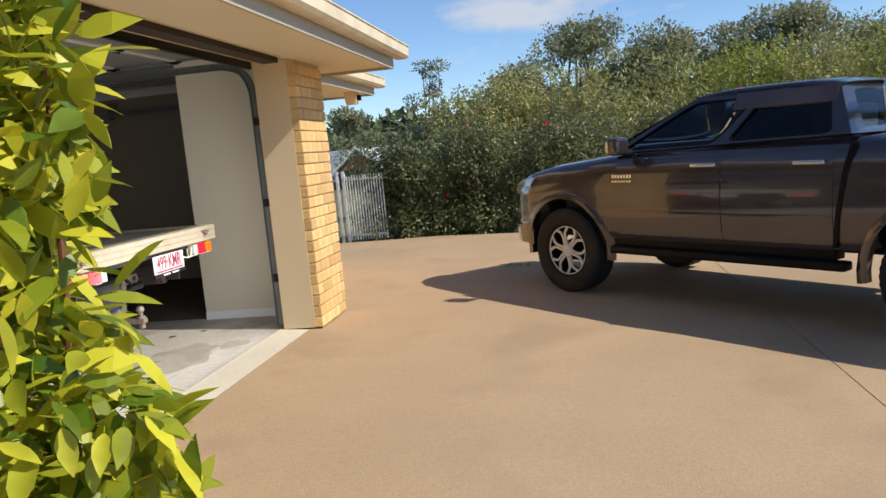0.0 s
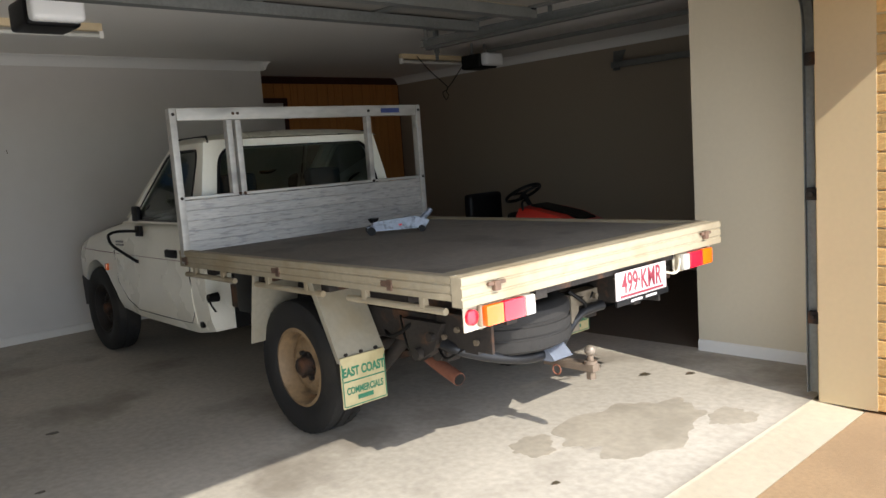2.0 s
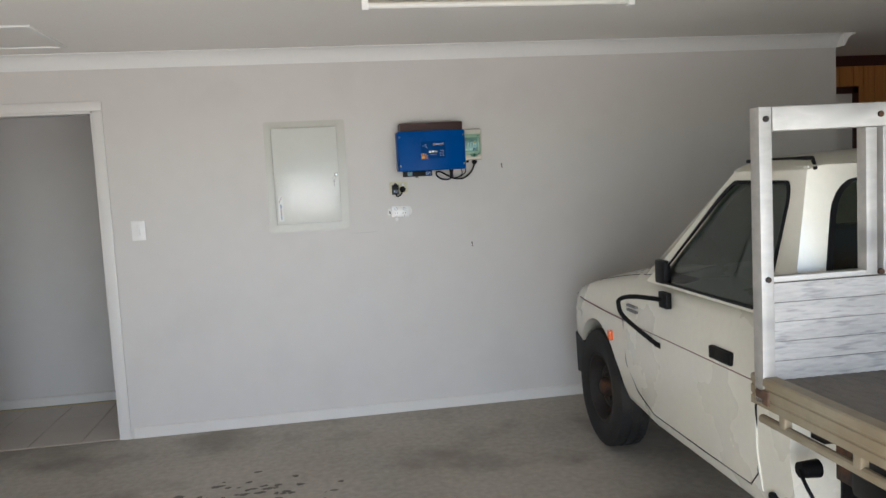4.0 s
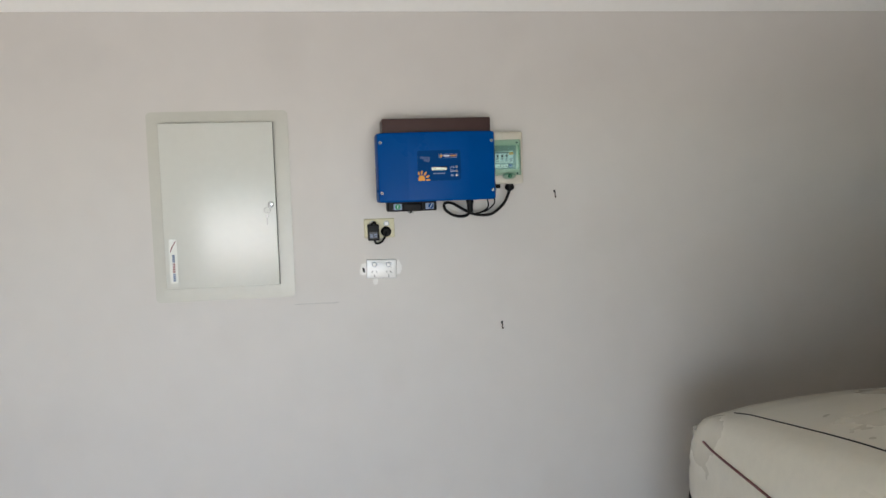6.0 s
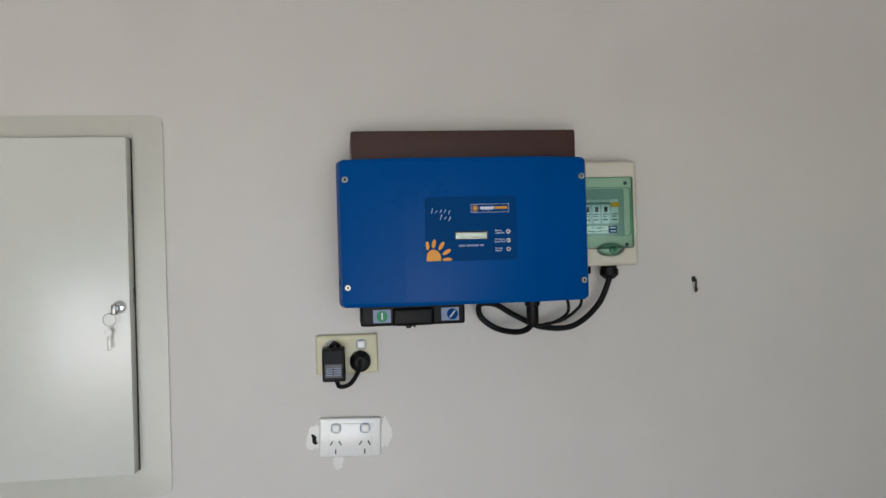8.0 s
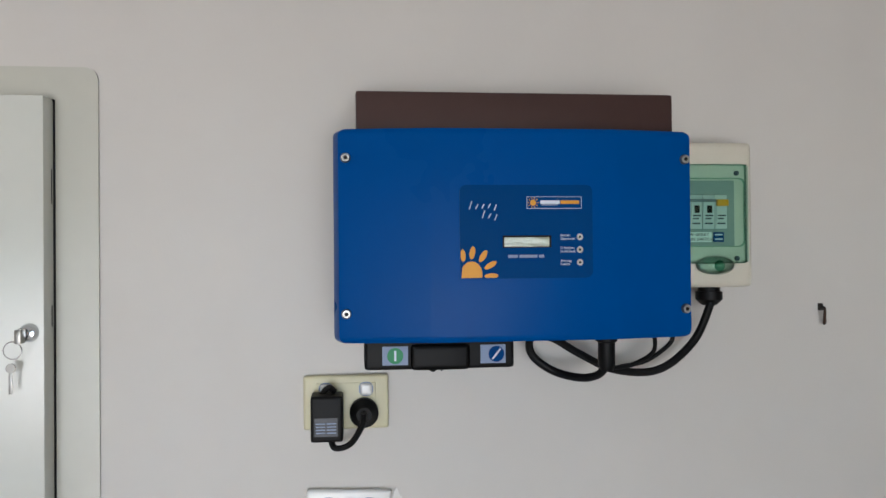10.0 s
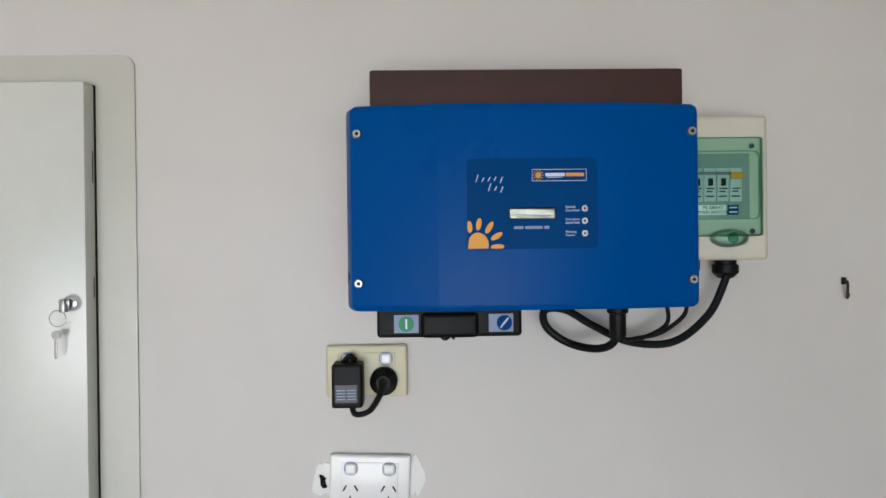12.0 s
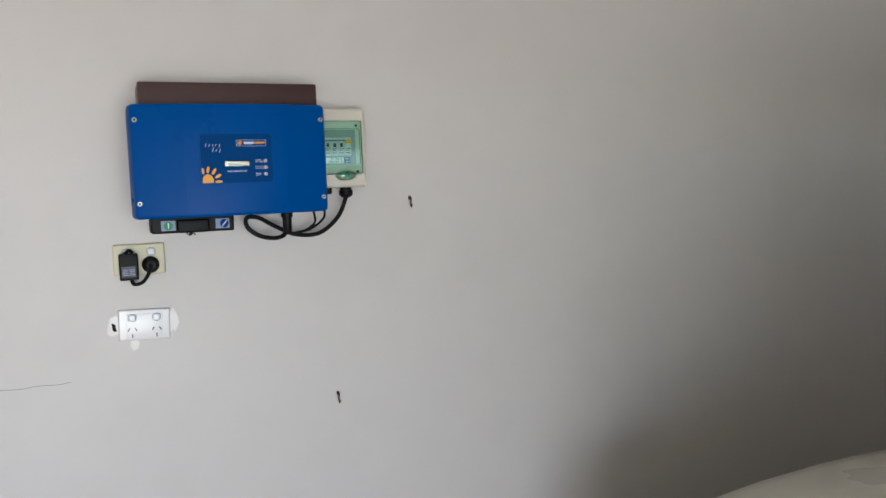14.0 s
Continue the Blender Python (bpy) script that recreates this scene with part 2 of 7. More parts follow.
solid("wall_north", WALL_SHADE, "far side wall with its shade put into the paint colour", "wall", (BX - 0.1, -1.2, RY, RY + 0.11, -0.1, CZ))
solid("wall_nib", mat("cream_wall_paint", lin(196, 186, 164), 0.5, vary=0.03, big=1.2, bump=0.03, bump_scale=180), "cream painted stub wall beside the opening", "wall", (-1.2, -0.27, 0.58, 0.69, 0, CZ))
solid("wall_bay_front", WALL_SHADE, "closed front of the third bay, shade put into its colour", "wall", (-1.25, -1.14, 0.69, RY, 0, CZ))
solid("ceiling", CEIL, "flat white plasterboard ceiling", "ceiling", (BX - 0.2, -0.25, -5.7, RY + 0.11, CZ, CZ + 0.1))
solid("wall_back_panel", DARKWOOD, "dark backing of the timber panelling", "wall", (BX - 0.1, BX, 0.4, RY, 0, CZ))
# hall behind the doorway
HALLTILE = mat("hall_tile", lin(196, 184, 170), 0.35, vary=0.06)
solid("wall_hall", WALL, "plain grey-white hall wall behind the doorway", "wall", (-7.12, -7.0, -7.2, 0.3, 0, CZ), (-7.0, WX - 0.11, -4.36, -4.26, 0, CZ), (-7.0, WX - 1.2 + 0.11, -7.2, -7.1, 0, CZ))
solid("hall_ceiling", CEIL, "white hall ceiling", "ceiling", (-7.12, WX - 0.11, -7.2, -4.26, CZ, CZ + 0.1))
solid("wall_hall_south", WALL, "plain hall end wall", "wall", (-7.0, WX, -7.2, -7.1, 0, CZ), (WX - 0.11, WX, -7.1, -5.7, 0, CZ))

# front wall: pier, lintel and the far pier behind the shrub
solid("wall_front", MORTAR, "sandy brick garage front", "wall",
      (-0.27, 0.044, 0.016, 0.66, 0, OZ + 0.03), (-0.27, 0.044, -5.62, OY0 - 0.034, 0, OZ + 0.03))
solid("lintel", CREAM, "cream painted lintel board over the opening", "beam", (-0.27, 0.03, -5.62, 0.66, OZ + 0.034, CZ + 0.1))
solid("jamb_1", CREAM, "cream painted door jamb board with a sun-cut shadow", "jamb", (-0.26, 0.0, 0.0, 0.028, 0.0, OZ + 0.03))
solid("jamb_2", CREAM, "cream painted door jamb board", "jamb", (-0.26, 0.0, OY0 - 0.028, OY0, 0.0, OZ + 0.03))
solid("lintel_steel", mat("dark_brown_steel", lin(50, 40, 34), 0.6, vary=0.15), "dark brown steel lintel above the opening", "beam", (-0.13, -0.015, OY0 + 0.002, OY1 - 0.11, 2.045, OZ + 0.032))
# eaves
EX, EZ = 0.55, 2.07
solid("soffit", SOFFIT, "pale fibre-cement soffit under the eaves", "soffit", (0.034, EX, -6.3, 1.2, EZ + 0.005, EZ + 0.02), (-1.2, 0.034, 0.664, 1.2, EZ + 0.005, EZ + 0.02))
solid("fascia", FASCIA, "grey-beige timber fascia board", "fascia", (EX, EX + 0.02, -6.3, 1.22, EZ - 0.02, EZ + 0.17), (-1.2, EX, 1.2, 1.22, EZ - 0.02, EZ + 0.17))


def gutter_run(name, x, y0, y1, z):
    """A quad-profile gutter along y."""
    prof = [(0, 0), (0.09, 0.0), (0.115, 0.025), (0.118, 0.1), (0.128, 0.105), (0.128, 0.113), (0.11, 0.113), (0.108, 0.03), (0.085, 0.008), (0.0, 0.008)]
    bm = bm_new()
    loft(bm, [[(x + px, y, z + pz) for px, pz in prof] for y in (y0, y1)], closed=True, caps=True)
    for y in (y0, y1 - 0.003):
        box(bm, x, x + 0.116, y, y + 0.003, z + 0.004, z + 0.105)
    return structure(name, bm, GUTTER, "cream sheet-metal roof gutter", "gutter")


gutter_run("gutter", EX + 0.022, -6.3, 1.36, EZ + 0.07)
ROOF = mat("roof_tiles", lin(120, 96, 80), 0.8, vary=0.15, bump=0.3)
bm = bm_new()
loft(bm, [[(EX + 0.02, y, EZ + 0.19), (-3.4, y, EZ + 1.75), (-9.4, y, EZ + 0.19), (-9.4, y, EZ + 0.12), (-3.4, y, EZ + 1.68), (EX + 0.02, y, EZ + 0.12)] for y in (-6.3, 1.22)], closed=True, caps=True)
structure("roof", bm, ROOF, "low-pitched tiled roof over the garage", "roof")
# third bay, set back
FX2 = -0.3
solid("wall_bay_outside", BRICK, "sandy brick front of the set-back bay", "wall", (-1.12, -1.0, 0.69, RY + 0.12, 0, CZ))
solid("soffit_bay", SOFFIT, "pale soffit under the set-back eaves", "soffit", (-1.0, FX2, 1.3, 3.85, EZ + 0.005, EZ + 0.02))
solid("fascia_bay", FASCIA, "grey-beige fascia of the set-back eaves", "fascia", (FX2, FX2 + 0.02, 1.3, 3.87, EZ - 0.02, EZ + 0.17), (-1.2, FX2, 3.85, 3.87, EZ - 0.02, EZ + 0.17))
gutter_run("gutter_bay", FX2 + 0.022, 1.3, 4.0, EZ + 0.07)
bm = bm_new()
loft(bm, [[(FX2 + 0.02, y, EZ + 0.19), (-3.9, y, EZ + 1.5), (-9.0, y, EZ + 0.19), (-9.0, y, EZ + 0.12), (-3.9, y, EZ + 1.43), (FX2 + 0.02, y, EZ + 0.12)] for y in (1.23, 3.87)], closed=True, caps=True)
structure("roof_bay", bm, ROOF, "low-pitched tiled roof over the third bay", "roof")

# ---- outdoors: ground ----
GRASS = mat("dry_grass", lin(112, 108, 62), 0.95, vary=0.3, big=0.5, fine=12, bump=0.6, bump_scale=30)
bm = bm_new()
loft(bm, [[(x, y, z) for y in (-700, -60, 6.2, 14, 60, 900)] for x, z in ((-700, -0.06), (-0.05, -0.06), (16.2, -0.62), (700, -0.62))])
structure("ground", bm, GRASS, "grassy ground reaching to the horizon", "ground")


def drive_z(x):
    """The driveway falls gently away from the garage."""
    return -0.012 - 0.035 * max(0.0, x + 0.058)


def drive_slab(bm, x0, x1, y0, y1, bevel=0.003):
    """One poured bay of the driveway, with eased edges; it folds where the fall begins."""
    fold = [-0.058] if x0 < -0.06 < x1 - 0.01 else []
    ring = []
    for inset, dz in ((0, -0.11), (0, -bevel), (bevel, 0)):
        xs = [x0 + inset] + fold + [x1 - inset]
        ring.append([(x, y0 + inset, drive_z(x) + dz) for x in xs] + [(x, y1 - inset, drive_z(x) + dz) for x in reversed(xs)])
    vs = loft(bm, ring, closed=True)
    for row in (vs[0], vs[-1]):
        m = len(row)
        for k in range(m // 2 - 1):
            bm.faces.new((row[k], row[k + 1], row[m - 2 - k], row[m - 1 - k]))


drive = thing("driveway", pose(0, 0, 0), "tan coloured-concrete driveway with sawn joints", "driveway", kind="structure")
for x0, x1, y0, y1 in ((-0.058, 3.48, -16, 0.69), (3.48, 7.0, -16, 0.69), (7.0, 16.0, -16, 0.69), (-1.0, 3.48, 0.69, 3.3), (3.48, 7.0, 0.69, 3.3), (7.0, 16.0, 0.69, 3.3),
                       (-3.0, 3.48, 3.3, 6.15), (3.48, 7.0, 3.3, 6.15), (7.0, 16.0, 3.3, 6.15), (-0.27, -0.058, -16, -5.71)):
    bm = bm_new()
    drive_slab(bm, x0 + 0.001, x1 - 0.001, y0 + 0.001, y1 - 0.001)
    part("slab", bm, DRIVE, drive, smooth=None)
bm = bm_new()
loft(bm, [[(x, y, drive_z(x) - 0.009) for y in (-16, 6.14)] for x in (-0.05, 0.1, 15.99)])
part("joint_filler", bm, mat("joint_sand", lin(92, 74, 58), 0.95), drive, "dark joint filler", smooth=None)

# ---- vehicles ----
def glass_mat(name, tint, rough=0.0):
    """A thin pane: tinted see-through with a clear surface gloss."""
    m = bpy.data.materials.new(name)
    m.use_nodes = True
    nt = m.node_tree
    nt.nodes.remove(nt.nodes["Principled BSDF"])
    tr, gl, mx, fr = (nt.nodes.new("ShaderNodeBsdf" + n) if n in ("Transparent", "Glossy") else nt.nodes.new("Shader" + n) for n in ("Transparent", "Glossy", "NodeMixShader", "NodeFresnel"))
    tr.inputs[0].default_value = tint
    gl.inputs["Roughness"].default_value = rough
    fr.inputs[0].default_value = 1.5
    nt.links.new(fr.outputs[0], mx.inputs[0]), nt.links.new(tr.outputs[0], mx.inputs[1]), nt.links.new(gl.outputs[0], mx.inputs[2])
    nt.links.new(mx.outputs[0], nt.nodes["Material Output"].inputs[0])
    return m


WHITEPAINT = mat("aged_white_car_paint", lin(226, 222, 206), 0.28, vary=0.04, big=2.5, coat=0.5, stain=lin(196, 188, 168), stain_amount=0.12, stain_scale=2.0)
BRONZE = mat("dark_bronze_car_paint", lin(68, 62, 63), 0.2, metal=0.45, vary=0.05, big=3, fine=300, coat=1.0)
CHROME = mat("chrome", lin(205, 207, 210), 0.12, metal=1.0, vary=0.03)
GLASS = glass_mat("car_glass", (0.80, 0.86, 0.84, 1))
OLDGLASS = glass_mat("aged_green_car_glass", (0.34, 0.40, 0.39, 1))
PRIVACY = glass_mat("privacy_glass", (0.015, 0.017, 0.02, 1))
ALU = mat("weathered_aluminium", lin(182, 179, 172), 0.52, metal=0.4, vary=0.14, big=5, fine=40, stain=lin(118, 116, 112), stain_amount=0.6, stain_scale=5, stretch=(1, 0.4, 1.2))
ALUDUST = mat("dusty_aluminium_edge", lin(152, 141, 119), 0.62, metal=0.15, vary=0.14, big=4, fine=40, stain=lin(128, 110, 80), stain_amount=0.5, stain_scale=5)
HEADB = mat("scratched_aluminium_plank", lin(176, 173, 167), 0.5, metal=0.4, vary=0.24, big=6, fine=60, stain=lin(112, 113, 115), stain_amount=0.55, stain_scale=34, stretch=(1, 0.3, 2.2))
DECK = mat("worn_tray_deck", lin(112, 106, 98), 0.75, metal=0.0, vary=0.24, big=2.2, fine=30, bump=0.15, stain=lin(82, 76, 70), stain_amount=0.6, stain_scale=3)
STEELRUST = mat("rusty_chassis_steel", lin(44, 39, 35), 0.75, metal=0.3, vary=0.3, big=8, fine=60, bump=0.3, stain=lin(108, 70, 44), stain_amount=0.6, stain_scale=8)
RUST = mat("rusted_exhaust", lin(112, 68, 50), 0.85, vary=0.25, big=8, bump=0.3)
LATCHRUST = mat("brown_latch_rust", lin(94, 72, 58), 0.75, vary=0.3, big=20)
GUARD_BOLT = mat("dull_bolt_steel", lin(120, 108, 92), 0.6, metal=0.5, vary=0.2, big=30)
TANRIM = mat("tan_steel_rim", lin(134, 110, 80), 0.65, vary=0.22, big=8, stain=lin(70, 56, 40), stain_amount=0.75, stain_scale=9)
ALLOY = mat("machined_alloy", lin(212, 212, 212), 0.3, metal=0.25, vary=0.05)
REDLENS = mat("red_lamp_lens", lin(205, 26, 48), 0.18, vary=0.05, coat=0.6)
AMBERLENS = mat("amber_lamp_lens", lin(232, 98, 10), 0.18, vary=0.05, coat=0.6)
CLEARLENS = mat("clear_lamp_lens", lin(176, 173, 164), 0.15, vary=0.05, coat=0.6)
LAMPWHITE = mat("white_lamp_bracket", lin(182, 174, 156), 0.45, vary=0.05)
DARKGREY = mat("dark_grey_seat", lin(70, 76, 84), 0.9, vary=0.12)


def interp(tab, x):
    return float(np.interp(x, [a for a, _ in tab], [b for _, b in tab]))


PROFILE = [(0.0, 0.945), (0.10, 0.975), (0.30, 0.997), (0.52, 1.0), (0.60, 0.992), (0.64, 0.998), (0.80, 0.985), (0.92, 0.958), (0.975, 0.925), (1.0, 0.87)]


class Shell:
    """The lower body of a car as a surface: half-width, shoulder height, crown and sill by the distance along it."""

    def __init__(self, half, top, crown, base, axles, arch):
        self.half, self.top, self.crown, self.base, self.axles, self.arch = half, top, crown, base, axles, arch

    def sill(self, x):
        z = interp(self.base, x)
        for ax, az in self.axles:
            if abs(x - ax) < self.arch:
                z = max(z, az + math.sqrt(self.arch ** 2 - (x - ax) ** 2))
        return z

    def side(self, x, z):
        b, t = interp(self.base, x), interp(self.top, x)
        return interp(self.half, x) * interp(PROFILE, (z - b) / (t - b))

    def ring(self, x):
        b, t, s, c, w = interp(self.base, x), interp(self.top, x), self.sill(x), interp(self.crown, x), interp(self.half, x)
        left = []
        for h, f in PROFILE:
            z = max(s, b + h * (t - b))
            left.append((x, -w * interp(PROFILE, (z - b) / (t - b)), z))
        left += [(x, -w * f, t + c * k) for f, k in ((0.7, 0.42), (0.45, 0.78), (0.2, 0.95))]
        return left + [(x, 0, t + c)] + [(px, -py, pz) for px, py, pz in reversed(left)]

    def build(self, x0, x1, n):
        xs = set(np.linspace(x0, x1, n).round(4))
        for ax, _ in self.axles:
            xs |= {round(ax + self.arch * math.cos(k * math.pi / 20), 4) for k in range(21)}
        xs = sorted(x for x in xs if x0 <= x <= x1)
        bm = bm_new()
        loft(bm, [self.ring(x) for x in xs], closed=True, caps=True)
        return bm

    def patch(self, x0, x1, z0, z1, sign, out=0.004, nx=14, nz=8, bottom_arch=False):
        """A skin that lies on one side of the body, as a door does."""
        bm = bm_new()
        rings = []
        for i in range(nx + 1):
            x = x0 + (x1 - x0) * i / nx
            zb = max(z0, self.sill(x) + 0.004) if bottom_arch else z0
            row = []
            for k in range(nz + 1):
                z = zb + (z1 - zb) * k / nz
                row.append((x, sign * (self.side(x, z) + out), z))
            inner = [(px, py - sign * (out + 0.01), pz) for px, py, pz in reversed(row)]
            rings.append(row + inner)
        loft(bm, rings, closed=True, caps=True)
        return bm


def rounded_uv(m, r, n=5):
    """A rounded rectangle in the unit square with margins (start, end, bottom, top)."""
    u0, u1, v0, v1 = m[0], 1 - m[1], m[2], 1 - m[3]
    out = []
    for cx, cy, a0 in ((u1 - r[0], v1 - r[1], 0), (u0 + r[0], v1 - r[1], 90), (u0 + r[0], v0 + r[1], 180), (u1 - r[0], v0 + r[1], 270)):
        for k in range(n + 1):
            a = radians(a0 + 90 * k / n)
            out.append((cx + r[0] * math.cos(a), cy + r[1] * math.sin(a)))
    return out


def quad_at(q, u, v, bulge=0.0):
    a, b, c, d = (Vector(p) for p in q)
    p = a * (1 - u) * (1 - v) + b * u * (1 - v) + c * u * v + d * (1 - u) * v
    nrm = (b - a).cross(d - a).normalized()
    return p + nrm * bulge * 4 * (u * (1 - u) + 0.3 * v * (1 - v))


def window_wall(q, holes, thick, bulge=0.0, inward=-1):
    """A cab panel with rounded window openings cut out of it, and the loops of the openings. Holes are side by side in u."""
    bm = bm_new()
    loops = []
    edges = [0.0] + [h["u"] for h in holes[1:]] + [1.0]
    nrm = (Vector(q[1]) - Vector(q[0])).cross(Vector(q[3]) - Vector(q[0])).normalized() * inward * thick
    for h, u0, u1 in zip(holes, edges, edges[1:]):
        def mp(u, v):
            return quad_at(q, u0 + (u1 - u0) * u, v, bulge)
        inner = [mp(u, v) for u, v in rounded_uv(h["m"], h["r"])]
        outer = [mp(u, v) for u, v in rounded_uv((0, 0, 0, 0), (0.0001, 0.0001))]
        loops.append(inner)
        loft(bm, [outer, inner, [p + nrm for p in inner], [p + nrm for p in outer]], closed=True)
    return bm, loops


def pane(loop, depth, toward):
    bm = bm_new()
    bm.faces.new([bm.verts.new(p + Vector(toward) * depth) for p in loop])
    return bm


def band(loop, width, depth, toward):
    """A rubber seal round an opening."""
    c = sum(loop, Vector()) / len(loop)
    t = Vector(toward)
    bm = bm_new()
    rings = []
    for s, d in ((0.0, 0.0), (0.0, -depth), (width, -depth), (width, depth)):
        rings.append([p + (c - p).normalized() * (s - 0.006) + t * d for p in loop])
    loft(bm, rings, closed=True)
    return bm


def tyre_mesh(r, width, rim_r, tread=0.008, lugs=44):
    w = width / 2
    bm = bm_new()
    n = lugs * 2
    prof = [(rim_r, -w * 0.78), (rim_r + 0.012, -w * 0.9), ((r + rim_r) / 2, -w * 1.02), (r - 0.03, -w * 0.97), (r - 0.004, -w * 0.82), (r, -w * 0.6), (r, -w * 0.36), (r - tread, -w * 0.33), (r - tread, -w * 0.22),
            (r, -w * 0.19), (r, w * 0.19), (r - tread, w * 0.22), (r - tread, w * 0.33), (r, w * 0.36), (r, w * 0.6), (r - 0.004, w * 0.82), (r - 0.03, w * 0.97), ((r + rim_r) / 2, w * 1.02), (rim_r + 0.012, w * 0.9), (rim_r, w * 0.78)]
    rings = []
    for i, (rr, a) in enumerate(prof):
        ring = []
        for k in range(n):
            cut = tread * 0.8 if (k % 2 and rr > r - 0.006 and abs(a) > w * 0.3) else 0
            ang = k * math.tau / n
            ring.append(bm.verts.new(((rr - cut) * math.cos(ang), a, (rr - cut) * math.sin(ang))))
        rings.append(ring)
    for a, b in zip(rings, rings[1:] + rings[:1]):
        for k in range(n):
            bm.faces.new((a[k], a[(k + 1) % n], b[(k + 1) % n], b[k]))
    return bm


def ring_wall(bm, r0, r1, a0, a1, n=40):
    lathe(bm, [(r0, a0), (r1, a0), (r1, a1), (r0, a1)], (0, 0, 0), n=n, close=True)


def wheel(parent, at, r, width, rim_r, face, style):
    """face: -1 or 1, the side of y that looks outwards. A hub with its tyre and rim."""
    bm = bm_new()
    lathe(bm, [(0.03, face * 0.02), (0.10, face * 0.02), (0.12, -face * width * 0.4), (0.03, -face * width * 0.4)], (0, 0, 0), n=24, close=True)
    hub = part("wheel", bm, STEELRUST if style == "steel" else BLACKP, parent)
    hub.location = at
    part("tyre", tyre_mesh(r, width, rim_r), RUBBER, hub, "dusty black rubber tyre")
    bm = bm_new()
    o = face * width * 0.40
    lathe(bm, [(rim_r + 0.004, o), (rim_r - 0.012, o + face * 0.004), (rim_r - 0.03, o - face * 0.03), (rim_r - 0.034, -o), (rim_r, -o)], (0, 0, 0), n=48, caps=False)
    if style == "steel":
        n = 48
        prof = [(rim_r - 0.03, 0.02), (rim_r * 0.80, 0.0), (rim_r * 0.72, 0.02), (rim_r * 0.60, 0.16), (rim_r * 0.46, 0.20), (rim_r * 0.40, 0.12), (rim_r * 0.34, 0.12)]
        rings = [[bm.verts.new((q * math.cos(k * math.tau / n), face * a * width, q * math.sin(k * math.tau / n))) for k in range(n)] for q, a in prof]
        for i, (a, b) in enumerate(zip(rings, rings[1:])):
            for k in range(n):
                if i == 0 and k % 6 in (0, 1, 2):
                    continue
                bm.faces.new((a[k], a[(k + 1) % n], b[(k + 1) % n], b[k]))
        part("rim", bm, TANRIM if at[0] > -1 else STEELRUST, hub, "stained tan steel rim" if at[0] > -1 else "dark grey steel rim")
        bm = bm_new()
        lathe(bm, [(0.0, face * width * 0.42), (0.03, face * width * 0.41), (0.042, face * width * 0.36), (0.05, face * width * 0.1), (0.0, face * width * 0.1)], (0, 0, 0), n=20)
        part("hub_cap", bm, STEELRUST, hub, "dark greasy hub cap")
        for k in range(6):
            a = k * math.tau / 6
            bm = bm_new()
            cyl(bm, (0.068 * math.cos(a), face * width * 0.12, 0.068 * math.sin(a)), (0.068 * math.cos(a), face * width * 0.22, 0.068 * math.sin(a)), 0.011, n=6)
            part("wheel_nut", bm, STEELRUST, hub)
    else:
        part("rim", bm, BLACKP, hub, "dark rim barrel")
        bm = bm_new()
        o = face * width * 0.36
        ring_wall(bm, rim_r - 0.022, rim_r - 0.004, o, o + face * 0.012)
        for k in range(6):
            a = k * math.tau / 6 + 0.26
            for s in (-1, 1):
                p = [(0.055, a + s * 0.28), (0.12, a + s * 0.10), (rim_r - 0.07, a + s * 0.13), (rim_r - 0.016, a + s * 0.34)]
                for (ra, aa), (rb, ab) in zip(p, p[1:]):
                    A, B = Vector((ra * math.cos(aa), o, ra * math.sin(aa))), Vector((rb * math.cos(ab), o, rb * math.sin(ab)))
                    side = (B - A).normalized().cross(Vector((0, 1, 0))) * 0.012
                    out = Vector((0, face * 0.014, 0))
                    loft(bm, [[A - side, A + side, A + side * 0.8 + out, A - side * 0.8 + out], [B - side, B + side, B + side * 0.8 + out, B - side * 0.8 + out]], closed=True, caps=True)
        lathe(bm, [(0.0, o + face * 0.02), (0.05, o + face * 0.016), (0.06, o), (0.0, o)], (0, 0, 0), n=20)
        part("spokes", bm, ALLOY, hub, "machined silver forked alloy spokes")
    return hub


def mirror_y(pts):
    return [(x, -y, z) for x, y, z in pts]


# ---- old white tray-back truck ----
TX = -2.0
truck = thing("tray_truck", pose(TX, -0.985, 0, 0, 0, -1.0), "old white single-cab truck with a weathered aluminium tray", "truck")
WHEEL_F, WHEEL_R = (-2.85, 0.325), (-0.03, 0.335)
shell = Shell(half=[(-3.46, 0.56), (-3.42, 0.64), (-3.32, 0.69), (-3.1, 0.715), (-2.7, 0.735), (-2.2, 0.745), (-1.0, 0.75)],
              top=[(-3.46, 0.66), (-3.425, 0.755), (-3.3, 0.838), (-3.1, 0.885), (-2.7, 0.95), (-2.35, 1.0), (-2.1, 1.015), (-1.0, 1.02)],
              crown=[(-3.46, 0.02), (-3.3, 0.055), (-2.6, 0.085), (-2.2, 0.085), (-2.1, 0.05), (-1.0, 0.02)],
              base=[(-3.46, 0.50), (-3.36, 0.46), (-3.2, 0.44), (-2.3, 0.36), (-2.2, 0.345), (-1.3, 0.335), (-1.06, 0.37)],
              axles=[WHEEL_F], arch=0.385)
part("body", shell.build(-3.46, -1.06, 46), WHITEPAINT, truck, "chalky white cab body", smooth=50)
# added plate, black to stand in for the shade behind the cab
bm = bm_new()
box(bm, -1.056, -1.044, -0.58, 0.66, 0.37, 0.86, 0.004)
part("splash_panel", bm, BLACKP, truck, "added black plate for the shade behind the cab")
SEAL = BLACKP
DULLGREY = mat("dull_grey_print", lin(120, 118, 116), 0.5, vary=0.05)
MAROON = mat("maroon_stripe", lin(112, 52, 52), 0.4, vary=0.1)
